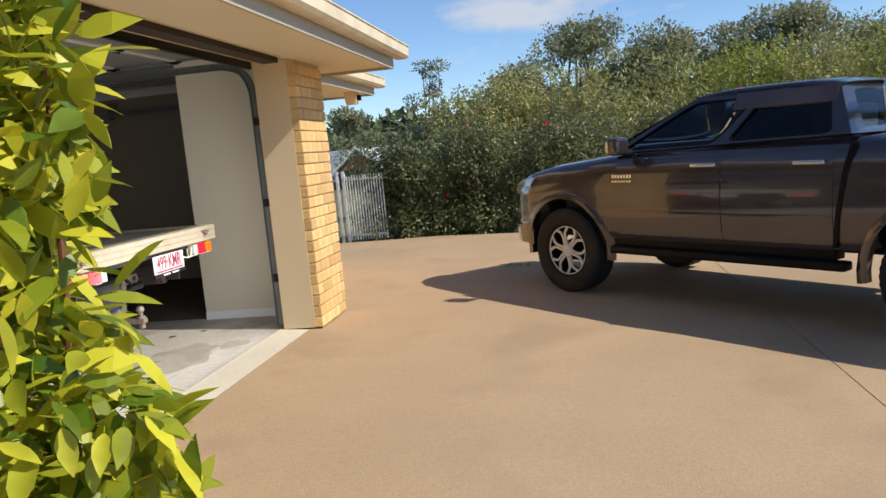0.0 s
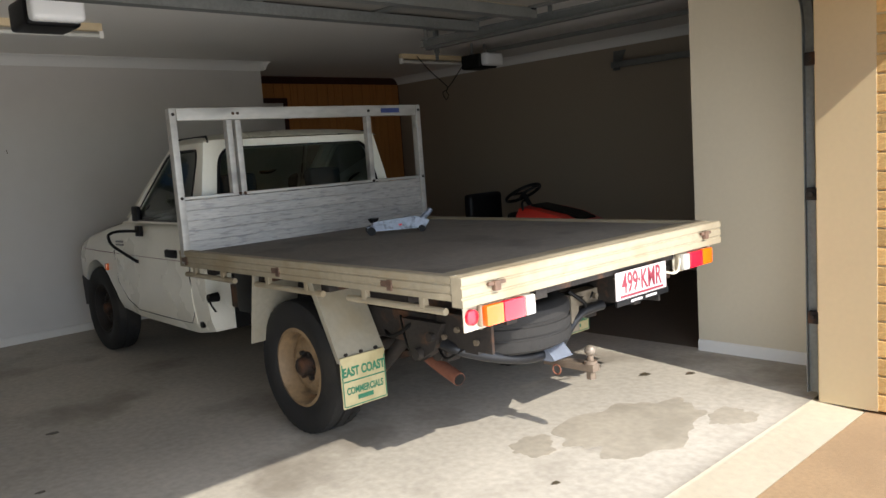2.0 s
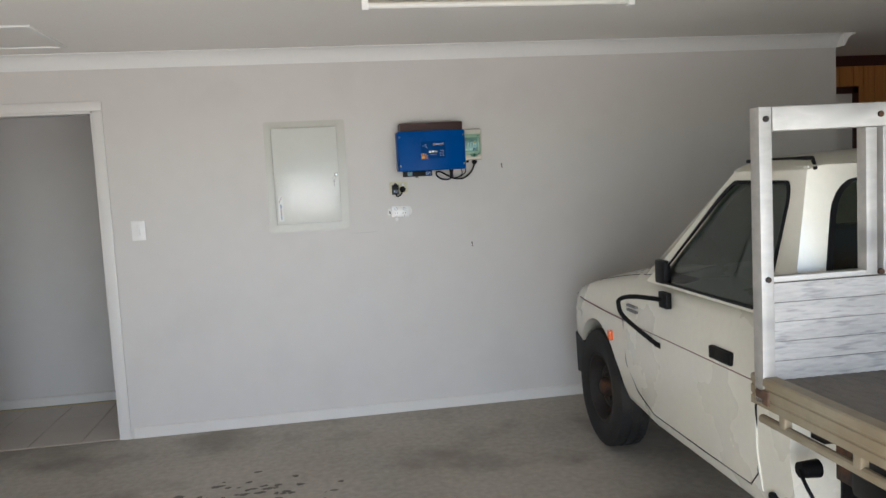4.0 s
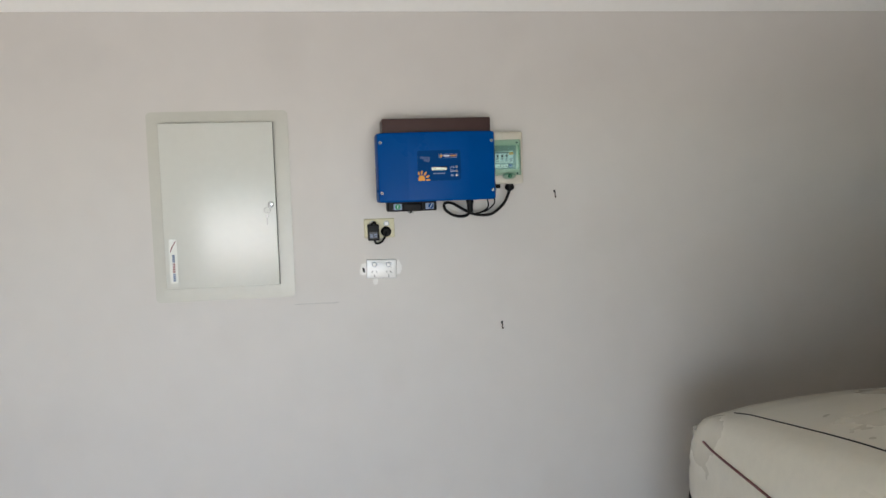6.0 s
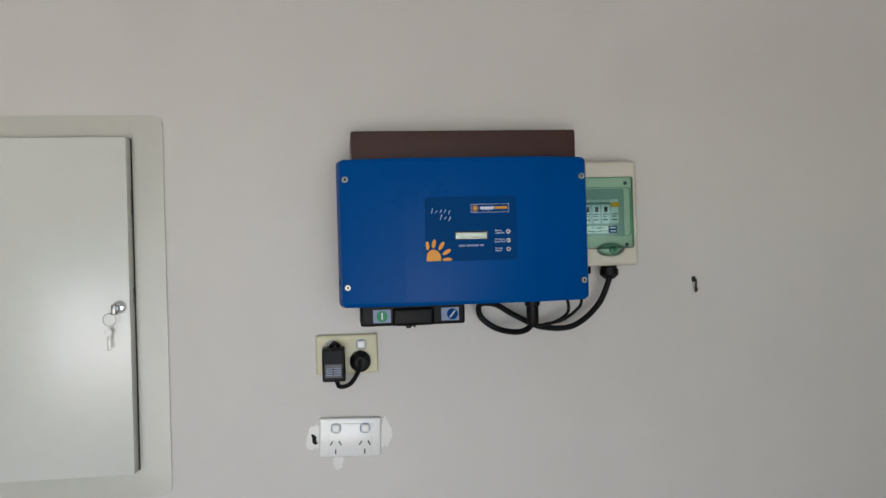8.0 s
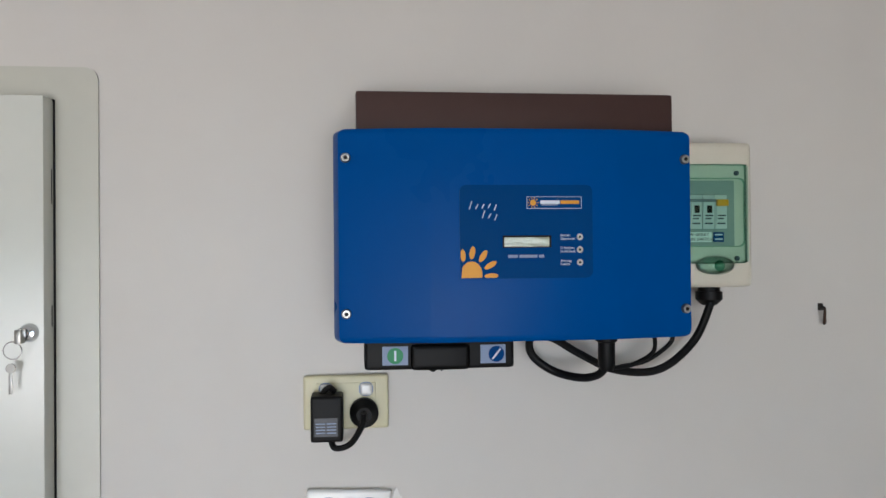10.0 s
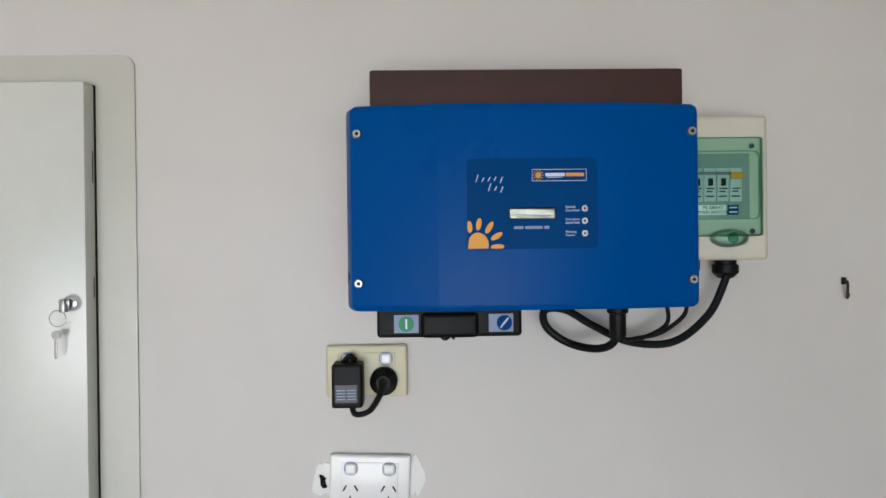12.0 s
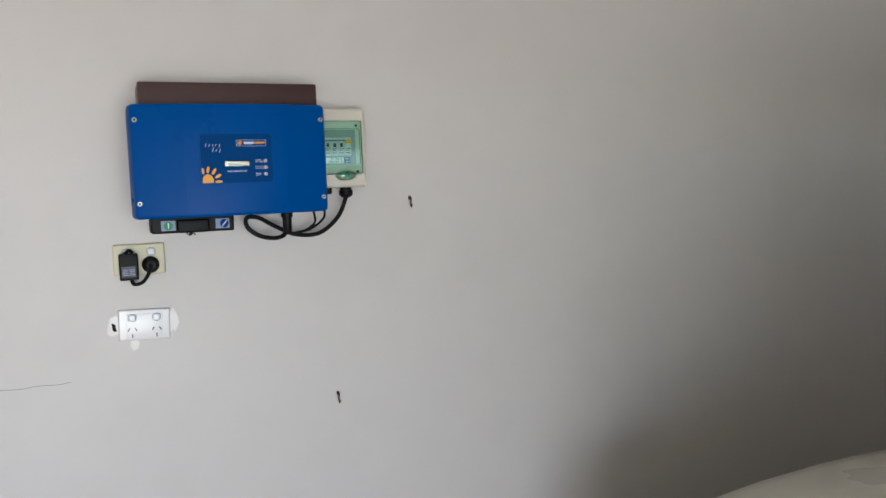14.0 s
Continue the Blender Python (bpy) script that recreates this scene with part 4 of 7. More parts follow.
# number plate
PLATEW = mat("number_plate_white", lin(180, 170, 167), 0.35, vary=0.04)
PLATER = mat("maroon_lettering", lin(122, 34, 50), 0.45, vary=0.05)
bm = bm_new()
box(bm, T1 - 0.028, T1 - 0.022, 0.03, 0.43, 0.618, 0.755, 0.002)
np_ = part("number_plate", bm, PLATEW, truck, "white number plate with maroon characters")
FACE_X = Matrix.Rotation(radians(90), 4, "Z") @ Matrix.Rotation(radians(90), 4, "X")       # letters that face +x
text_part("plate_lettering", "499\u00b7KMR", 0.125, Matrix.Translation((T1 - 0.021, 0.23, 0.698)) @ FACE_X, PLATER, np_, sx=0.66, bold=0.002)
bm = bm_new()
box(bm, T1 - 0.0215, T1 - 0.020, 0.06, 0.40, 0.640, 0.650)
part("plate_small_print", bm, PLATER, np_, "line of small unreadable print")
bm = bm_new()
box(bm, T1 - 0.03, T1 - 0.016, 0.025, 0.435, 0.606, 0.632, 0.002)
frm = part("plate_surround", bm, BLACKP, np_, "black dealer surround")
for a, b in ((0.13, 0.218), (0.246, 0.336)):
    bm = bm_new()
    box(bm, T1 - 0.0165, T1 - 0.0152, a, b, 0.613, 0.624)
    part("wording_bar", bm, PLATEW, np_, "pale bar of dealer wording", smooth=None)
bm = bm_new()
tube(bm, curve_pts([(T1 - 0.03, 0.43, 0.70), (T1 - 0.01, 0.50, 0.69), (T1 - 0.01, 0.53, 0.74), (T1 - 0.04, 0.56, 0.77)]), 0.006, 6)
part("plate_lamp_cable", bm, LAMPWHITE, truck, "loose pale lamp cable")
# guards and flaps of the rear wheels
GUARD = mat("dull_galvanised_guard", lin(148, 141, 124), 0.62, metal=0.15, vary=0.12, big=5, stain=lin(140, 126, 98), stain_amount=0.5, stain_scale=3)
FLAP = mat("pale_flap_rubber", lin(176, 164, 124), 0.7, vary=0.1, big=7, stain=lin(150, 136, 92), stain_amount=0.5, stain_scale=6)
GREEN = mat("green_flap_print", lin(32, 104, 74), 0.6, vary=0.12)
for s in (-1, 1):
    a, b = sorted((s * 0.63, s * 0.895))
    bm = bm_new()
    loft(bm, [[(0.27, a, 0.80), (0.27, b, 0.80), (0.276, b, 0.80), (0.276, a, 0.80)], [(0.45, a, 0.45), (0.45, b, 0.45), (0.456, b, 0.45), (0.456, a, 0.45)]], closed=True, caps=True)
    o1 = s * 0.895
    loft(bm, [[(0.27, o1, 0.80), (0.27, o1 - s * 0.004, 0.80), (0.31, o1 - s * 0.004, 0.80), (0.31, o1, 0.80)], [(0.45, o1, 0.45), (0.45, o1 - s * 0.004, 0.45), (0.475, o1 - s * 0.004, 0.45), (0.475, o1, 0.45)]], closed=True, caps=True)
    g = part("rear_guard", bm, GUARD, truck, "dull sheet-metal mudguard")
    bm = bm_new()
    box(bm, 0.455, 0.463, a + 0.01, b - 0.01, 0.24, 0.47, 0.003)
    f = part("mud_flap", bm, FLAP, truck, "pale mud flap with green lettering")
    mflap = Matrix.Translation((0.4645, (a + b) / 2, 0.40)) @ FACE_X
    text_part("flap_words", "EAST COAST", 0.056, mflap, GREEN, f, sx=0.72, bold=0.0022)
    text_part("flap_words", "COMMERCIALS", 0.044, Matrix.Translation((0.4645, (a + b) / 2, 0.315)) @ FACE_X, GREEN, f, sx=0.68, bold=0.0012)
    for y in (a + 0.05, (a + b) / 2, b - 0.05):
        bm = bm_new()
        cyl(bm, (0.447, y, 0.475), (0.458, y, 0.480), 0.008, n=6)
        part("bolt", bm, STEELRUST, g)
    bm = bm_new()
    for y0, y1, z0, z1 in ((a + 0.013, a + 0.018, 0.25, 0.44), (b - 0.018, b - 0.013, 0.25, 0.44), (a + 0.018, b - 0.018, 0.246, 0.251)):
        box(bm, 0.463, 0.4645, y0, y1, z0, z1)
    part("flap_border", bm, GREEN, f, "thin green border line")
    bm = bm_new()
    box(bm, 0.463, 0.4645, a + 0.02, b - 0.02, 0.357, 0.363)
    box(bm, 0.463, 0.4645, a + 0.09, b - 0.09, 0.27, 0.29)
    part("flap_line", bm, GREEN, f)
    bm = bm_new()
    loft(bm, [[(-0.22, a, 0.80), (-0.22, b, 0.80), (-0.214, b, 0.80), (-0.214, a, 0.80)], [(-0.30, a, 0.44), (-0.30, b, 0.44), (-0.294, b, 0.44), (-0.294, a, 0.44)]], closed=True, caps=True)
    part("front_guard", bm, GUARD, truck, "flat sheet-metal guard ahead of the wheel")
bm = bm_new()
tube(bm, curve_pts([(-0.93, -0.80, 0.60), (-0.88, -0.81, 0.57), (-0.85, -0.80, 0.53)]), 0.006, 8)
lathe(bm, [(0, -0.03), (0.024, -0.03), (0.028, 0.03), (0, 0.03)], (-0.93, -0.77, 0.60), axis="y", n=16)
part("fuel_filler", bm, BLACKP, truck, "black fuel filler hose and cap")
# added box, coloured black to fill in the shadow under the tray
bm = bm_new()
box(bm, -0.98, -0.72, -0.60, 0.4, 0.48, 0.74, 0.02)
part("under_tray_box", bm, BLACKP, truck, "added black box for the shade under the tray")
# headboard
H0 = T0 + 0.02
for s in (-1, 1):
    bm = bm_new()
    box(bm, H0, H0 + 0.05, *sorted((s * 0.91, s * 0.87)), TZ - 0.08, 1.675, 0.004)
    part("headboard_post", bm, ALU, truck, "weathered aluminium post")
bm = bm_new()
box(bm, H0, H0 + 0.05, -0.868, 0.868, 1.605, 1.675, 0.005)
part("headboard_top_bar", bm, ALU, truck, "weathered aluminium top bar")
for y in (-0.555, -0.50, 0.455):
    bm = bm_new()
    box(bm, H0 + 0.004, H0 + 0.046, y - 0.018, y + 0.018, 1.17, 1.604, 0.003)
    part("headboard_upright", bm, ALU, truck)
for k in range(5):
    z0 = TZ - 0.01 + k * 0.058
    bm = bm_new()
    box(bm, H0 + 0.01, H0 + 0.04, -0.868, 0.868, z0 + 0.0006, z0 + 0.0575, 0.0010)
    part("headboard_slat", bm, HEADB, truck, "scuffed aluminium headboard plank", smooth=None)
bm = bm_new()
box(bm, H0 + 0.008, H0 + 0.044, -0.868, 0.868, 1.168, 1.185, 0.003)
part("headboard_cap", bm, ALU, truck)
for y in (-0.89, -0.53, -0.5, 0.455, 0.89):
    for z in (1.64, 1.178):
        bm = bm_new()
        cyl(bm, (H0 + 0.044, y, z), (H0 + 0.056, y, z), 0.009, n=8)
        part("bolt", bm, STEELRUST, truck, "dark bolt head")
bm = bm_new()
box(bm, H0 + 0.05, H0 + 0.0515, 0.56, 0.72, 1.625, 1.655)
part("maker_sticker", bm, mat("blue_white_sticker", lin(60, 72, 120), 0.4, vary=0.4, big=30), truck, "small blue and white sticker")
# longer front overhang
for ob in truck.children:
    if ob.type == "MESH" and ob.name.split(".")[0] != "wheel":
        for v in ob.data.vertices:
            if v.co.x < -2.2:
                v.co.x -= 0.075 * min(1.0, (-2.2 - v.co.x) / 0.35)

# ---- dark dual-cab ute on the driveway ----
ute = thing("dual_cab_ute", pose(2.57, 1.90, -0.102, 1.1, -1.2, 137.0) @ Matrix.Scale(0.985, 4), "dark bronze dual-cab ute parked on the driveway", "ute")
ushell = Shell(half=[(-4.30, 0.86), (-4.2, 0.91), (-3.0, 0.925), (-0.6, 0.915), (0.0, 0.93), (0.45, 0.91), (0.66, 0.84), (0.79, 0.72), (0.87, 0.58)],
               top=[(-4.30, 1.29), (-2.8, 1.28), (-1.6, 1.265), (-0.75, 1.24), (-0.45, 1.215), (0.2, 1.145), (0.52, 1.08), (0.74, 1.00), (0.87, 0.90)],
               crown=[(-4.3, 0.02), (-0.8, 0.03), (-0.5, 0.05), (0.3, 0.06), (0.7, 0.05), (0.87, 0.03)],
               base=[(-4.30, 0.62), (-3.6, 0.56), (-2.6, 0.54), (-0.4, 0.52), (0.5, 0.48), (0.87, 0.46)],
               axles=[(0.0, 0.40), (-3.085, 0.40)], arch=0.475)
part("body", ushell.build(-4.30, 0.87, 60), BRONZE, ute, "glossy dark bronze body", smooth=50)
for s in (-1, 1):
    for x0, x1, hx in ((-1.585, -0.60, -1.46), (-2.42, -1.60, -2.27)):
        d = part("door", ushell.patch(x0, x1, 0.57, 1.235, s, 0.006, bottom_arch=True), BRONZE, ute, smooth=50)
        bm = bm_new()
        box(bm, hx - 0.11, hx + 0.11, s * 0.915 - 0.01, s * 0.915 + 0.035, 1.115, 1.148, 0.012, 3)
        part("handle", bm, CHROME, d, "chrome door handle")
    bm = ushell.patch(-2.4, -0.64, 0.755, 0.77, s, 0.012, nx=20, nz=2)
    part("door_crease", bm, BRONZE, ute)
    part("shoulder_crease", ushell.patch(-2.4, -0.64, 1.035, 1.045, s, 0.011, nx=20, nz=2), BRONZE, ute)
    bm = bm_new()                                      # dark slot between cab and tub
    loft(bm, [[(x - 0.014, s * y0, z), (x + 0.014, s * y0, z), (x + 0.014, s * 0.80, z), (x - 0.014, s * 0.80, z)] for x, y0, z in ((-2.43, 0.915, 0.56), (-2.46, 0.934, 0.80), (-2.50, 0.934, 1.05), (-2.55, 0.915, 1.25))], closed=True, caps=True)
    part("cab_gap", bm, BLACKP, ute, "dark slot between cab and tub")
    bm = bm_new()
    box(bm, -2.50, -0.52, *sorted((s * 0.80, s * 0.925)), 0.40, 0.465, 0.02, 3)
    box(bm, -2.40, -0.58, *sorted((s * 0.70, s * 0.86)), 0.46, 0.56, 0.01)
    for x in (-2.3, -1.5, -0.8):
        cyl(bm, (x, s * 0.84, 0.44), (x, s * 0.5, 0.53), 0.025, n=10)
    part("side_step", bm, BLACKP, ute, "black side step bar")
    # flared arch lips
    for ax in (0.0, -3.085):
        bm = bm_new()
        rings = []
        for k in range(21):
            a = radians(-8 + 196 * k / 20)
            c, sn = math.cos(a), math.sin(a)
            x, z = ax + 0.475 * c, 0.40 + 0.475 * sn
            y = s * (ushell.side(min(max(x, -4.28), 0.9), min(max(z, 0.5), 1.1)))
            rings.append([(ax + 0.465 * c, y - s * 0.06, 0.40 + 0.465 * sn), (ax + 0.465 * c, y + s * 0.018, 0.40 + 0.465 * sn), (ax + 0.515 * c, y + s * 0.014, 0.40 + 0.515 * sn), (ax + 0.54 * c, y - s * 0.012, 0.40 + 0.54 * sn)])
        loft(bm, rings, closed=True, caps=True)
        part("arch_flare", bm, BRONZE, ute, smooth=50)
    bm = bm_new()
    box(bm, -0.60, -0.16, *sorted((s * 0.80, s * 0.86)), 0.44, 0.62, 0.02)
    part("mud_guard", bm, BLACKP, ute)
    # head lamp, badge, mirror
    bm = bm_new()
    loft(bm, [[(0.89 - dx, s * 0.42, z), (0.86 - dx, s * 0.62, z), (0.745 - dx, s * 0.785, z + 0.01), (0.43 - dx, s * 0.905, z + 0.05), (0.43 - dx, s * 0.80, z + 0.05), (0.78 - dx, s * 0.42, z)] for z, dx in ((0.88, 0.0), (0.94, 0.004), (1.005, 0.05))], closed=True, caps=True)
    part("headlight", bm, CLEARLENS, ute, "swept-back clear head lamp", smooth=40)
    for x, z, h in ((-0.57, 1.04, 0.026), (-0.57, 1.005, 0.014)):
        bm = bm_new()
        for k in range(7):
            box(bm, x - 0.20 + k * 0.030, x - 0.180 + k * 0.030, *sorted((s * (ushell.side(x, z) + 0.004), s * (ushell.side(x, z) + 0.012))), z, z + h)
        part("badge", bm, CHROME, ute, "small chrome badge drawn as bars")
    bm = bm_new()
    box(bm, -0.78, -0.66, *sorted((s * 0.93, s * 1.09)), 1.23, 1.375, 0.035, 3)
    tube(bm, [(-0.74, s * 0.84, 1.24), (-0.73, s * 0.96, 1.27)], 0.025, 8)
    mi = part("door_mirror", bm, BRONZE, ute, "dark door mirror")
    bm = bm_new()
    box(bm, -0.70, -0.645, *sorted((s * 0.95, s * 1.085)), 1.25, 1.36, 0.02, 3)
    part("mirror_foot", bm, CHROME, mi, "chrome mirror cap")
    for ax in (0.0, -3.085):
        wheel(ute, (ax, s * 0.795, 0.388), 0.388, 0.25, 0.235, s, "alloy")
bm = bm_new()
for ax in (0.0, -3.085):
    cyl(bm, (ax, -0.75, 0.40), (ax, 0.75, 0.40), 0.05, n=12)
for s in (-1, 1):
    box(bm, -4.1, 0.7, s * 0.42 - 0.05, s * 0.42 + 0.05, 0.46, 0.6)
part("underbody", bm, BLACKP, ute, "black underbody frame")
bm = bm_new()
loft(bm, [[(x - 0.14, y, 0.42), (x, y, 0.44), (x + 0.02, y, 0.60), (x - 0.14, y, 0.66)] for x, y in ((0.56, -0.90), (0.76, -0.77), (0.89, -0.4), (0.92, 0), (0.89, 0.4), (0.76, 0.77), (0.56, 0.90))], closed=True, caps=True)
part("front_bumper", bm, BRONZE, ute, smooth=40)
bm = bm_new()
box(bm, 0.84, 0.90, -0.5, 0.5, 0.64, 0.88, 0.02)
part("grille", bm, BLACKP, ute, "dark front grille")
# cab
BZ, RZ = 1.255, 1.645
fb, ft, rt, rb = -0.52, -1.24, -2.34, -2.52
hb_, ht_ = 0.87, 0.63
q0 = [(fb, hb_, BZ - 0.01), (rb, hb_, BZ + 0.05), (rt, ht_, RZ), (ft, ht_, RZ)]
for s in (-1, 1):
    q = q0 if s > 0 else mirror_y(q0)
    w, loops = window_wall(q, [{"u": 0, "m": (0.09, 0.06, 0.04, 0.10), "r": (0.07, 0.12)}, {"u": 0.515, "m": (0.05, 0.13, 0.06, 0.10), "r": (0.06, 0.12)}], 0.03, 0.0, 1 if s < 0 else -1)
    part("cab_side", w, BRONZE, ute, smooth=40)
    for k, lp in enumerate(loops):
        part("side_window", pane(lp, 0.01, (0, -s, 0)), PRIVACY if k else GLASS, ute, "dark privacy glass" if k else "clear door glass")
        part("window_seal", band(lp, 0.018, 0.004, (0, -s, 0)), BLACKP, ute)
    bm = bm_new()
    loft(bm, [[(x, s * (ht_ + o), RZ + dz) for o, dz in ((0.012, 0.0), (0.085, -0.115), (0.078, -0.125), (0.004, -0.01))] for x in (-1.58, -1.9, -2.34)], closed=True, caps=True)
    part("weather_shield", bm, mat("smoked_weather_shield", lin(70, 58, 56), 0.2, vary=0.05, coat=0.6), ute, "smoked window visor")
w, loops = window_wall([(fb, -hb_, BZ + 0.02), (fb, hb_, BZ + 0.02), (ft, ht_, RZ), (ft, -ht_, RZ)], [{"u": 0, "m": (0.05, 0.05, 0.03, 0.07), "r": (0.05, 0.1)}], 0.03, 0.05, -1)
part("screen_frame", w, BRONZE, ute, smooth=40)
part("windscreen", pane(loops[0], 0.01, (-1, 0, 0)), GLASS, ute)
w, loops = window_wall([(rb, hb_, BZ + 0.05), (rb, -hb_, BZ + 0.05), (rt, -ht_, RZ), (rt, ht_, RZ)], [{"u": 0, "m": (0.1, 0.1, 0.1, 0.12), "r": (0.05, 0.1)}], 0.03, 0.02, -1)
part("cab_back", w, BRONZE, ute, smooth=40)
part("rear_window", pane(loops[0], 0.01, (1, 0, 0)), GLASS, ute)
bm = bm_new()
rings = []
for i in range(13):
    u = i / 12
    x = ft + 0.03 + (rt - ft - 0.06) * u
    dz = 0.05 * (1 - (2 * u - 1) ** 4)
    rings.append([(x, ht_ * 1.01 * math.sin(radians(a)), RZ - 0.012 + (dz + 0.03) * max(0, math.cos(radians(a))) ** 0.5) for a in range(-90, 91, 12)])
loft(bm, rings)
bmesh.ops.solidify(bm, geom=bm.faces[:], thickness=0.01)
part("roof", bm, BRONZE, ute, smooth=60)
for s in (-1, 1):
    for x in (-1.15, -2.0):
        bm = bm_new()
        box(bm, x - 0.5 if x > -2 else x - 0.45, x - 0.36, s * 0.38 - 0.22, s * 0.38 + 0.22, 0.75, 1.30, 0.05, 3)
        box(bm, x - 0.42, x - 0.34, s * 0.38 - 0.13, s * 0.38 + 0.13, 1.31, 1.50, 0.03, 3)
        part("seat", bm, DARKGREY, ute)
bm = bm_new()
box(bm, -0.85, -0.5, -0.8, 0.8, 0.95, 1.2, 0.06, 3)
part("dashboard", bm, BLACKP, ute)
bm = bm_new()
box(bm, -1.22, -1.18, -0.08, 0.10, 1.52, 1.60, 0.02, 3)
part("rear_view_mirror", bm, BLACKP, ute, "dark inside mirror")
bm = bm_new()
tube(bm, [(-2.72, -0.72, 1.28), (-2.68, -0.70, 1.58), (-2.66, -0.56, 1.70), (-2.66, 0.56, 1.70), (-2.68, 0.70, 1.58), (-2.72, 0.72, 1.28)], 0.045, 12)
part("sports_bar", bm, CHROME, ute, "polished tubular sports bar")
for s in (-1, 1):
    bm = bm_new()
    tube(bm, [(-2.69, s * 0.70, 1.58), (-3.05, s * 0.74, 1.42), (-3.35, s * 0.78, 1.28)], 0.035, 12)
    part("sports_bar_leg", bm, CHROME, ute, "polished brace of the sports bar")

# ---- trims of the garage ----
COVE = [(0.0, 0.0), (0.006, 0.0), (0.012, 0.012), (0.03, 0.045), (0.055, 0.07), (0.075, 0.08), (0.09, 0.08), (0.09, 0.086), (0.0, 0.086)]
bm = bm_new()
loft(bm, [[(WX + a, y, CZ - 0.088 + b) for a, b in COVE] for y in (-5.6, 0.545)], closed=True, caps=True)
loft(bm, [[(x, 0.545 + a, CZ - 0.088 + b) for a, b in COVE] for x in (BX, WX + 0.088)], closed=True, caps=True)
loft(bm, [[(x, RY - a, CZ - 0.088 + b) for a, b in COVE] for x in (BX, -1.25)], closed=True, caps=True)
structure("cornice", bm, TRIM, "white coved plaster cornice", "cornice", smooth=30)
bm = bm_new()
SK = [(0.0, 0.0), (0.012, 0.0), (0.012, 0.058), (0.006, 0.068), (0.0, 0.07)]
loft(bm, [[(WX + a, y, b) for a, b in SK] for y in (DY1 + 0.07, 0.545)], closed=True, caps=True)
loft(bm, [[(-7.0 + a, y, b) for a, b in SK] for y in (-7.1, -4.36)], closed=True, caps=True)
loft(bm, [[(x, 0.58 - a, b) for a, b in SK] for x in (-1.2, -0.36)], closed=True, caps=True)
structure("baseboard", bm, JOINERY, "low white painted skirting board", "baseboard", smooth=20)
door_frame = thing("door_1", pose(WX, (DY0 + DY1) / 2, 0), "open doorway with white timber architrave", "doorway", kind="structure")
hw = (DY1 - DY0) / 2
for s in (-1, 1):
    bm = bm_new()
    box(bm, 0.0, 0.014, *sorted((s * (hw - 0.005), s * (hw + 0.05))), 0, DZ - 0.0055, 0.004)
    part("architrave", bm, JOINERY, door_frame, "white architrave")
    bm = bm_new()
    box(bm, -0.114, 0.004, *sorted((s * (hw - 0.022), s * (hw + 0.002))), 0, DZ, 0.002)
    box(bm, -0.08, -0.045, *sorted((s * (hw - 0.034), s * (hw - 0.02))), 0, DZ - 0.012)
    part("jamb", bm, JOINERY, door_frame)
bm = bm_new()
box(bm, 0.0, 0.014, -hw - 0.05, hw + 0.05, DZ - 0.005, DZ + 0.052, 0.004)
part("architrave", bm, JOINERY, door_frame, "white architrave head")
bm = bm_new()
box(bm, -0.114, 0.004, -hw, hw, DZ - 0.02, DZ + 0.002, 0.002)
part("jamb", bm, JOINERY, door_frame)
door_leaf = thing("interior_door", pose(WX + 0.02, DY0 + 0.03, 0, 0, 0, -78), "white flush interior door standing open", "door")
bm = bm_new()
box(bm, 0.0, 0.035, -0.001, 0.76, 0.012, DZ - 0.025, 0.003)
part("leaf", bm, TRIM, door_leaf)
# hall tiles
bm = bm_new()
box(bm, -7.0, WX - 0.002, -7.1, -4.36, -0.1, -0.006)
hall = structure("hall_floor", bm, MORTAR, "pale square-tiled hall floor with dark grout", "floor")
bm = bm_new()
box(bm, 0.0, 0.31, 0.0, 0.31, -0.006, 0.002, 0.0015, 1)
tile_me = mesh_of("tile", bm, HALLTILE)
for i in range(3):
    for k in range(9):
        o = new("tile", tile_me)
        o.location = (WX - 0.33 - i * 0.315, -4.68 - k * 0.315, 0)
        o.parent = hall
# timber panelling of the recess
y = 0.56
GAP = bpy.data.objects["wall_back_panel"]
k = 0
rnd = random.Random(4)
while y < RY - 0.02:
    w = rnd.choice((0.10, 0.13, 0.16, 0.19))
    w = min(w, RY - 0.01 - y)
    bm = bm_new()
    box(bm, BX + 0.001, BX + 0.014, y + 0.002, y + w - 0.002, 0.0, CZ - 0.09, 0.003, 1)
    part("plank", bm, WOOD, GAP)
    y += w
bm = bm_new()
box(bm, BX + 0.015, BX + 0.03, 0.60, 0.66, 0, 2.12, 0.004)
box(bm, BX + 0.015, BX + 0.03, 1.44, 1.50, 0, 2.12, 0.004)
box(bm, BX + 0.015, BX + 0.03, 0.60, 1.50, 2.06, 2.12, 0.004)
structure("door_2_frame", bm, DARKWOOD, "dark red-brown timber door frame in the panelling", "door frame")
solid("door_2", WALL, "pale grey flush door in a dark frame", "door", (BX + 0.015, BX + 0.022, 0.66, 1.44, 0, 2.06))

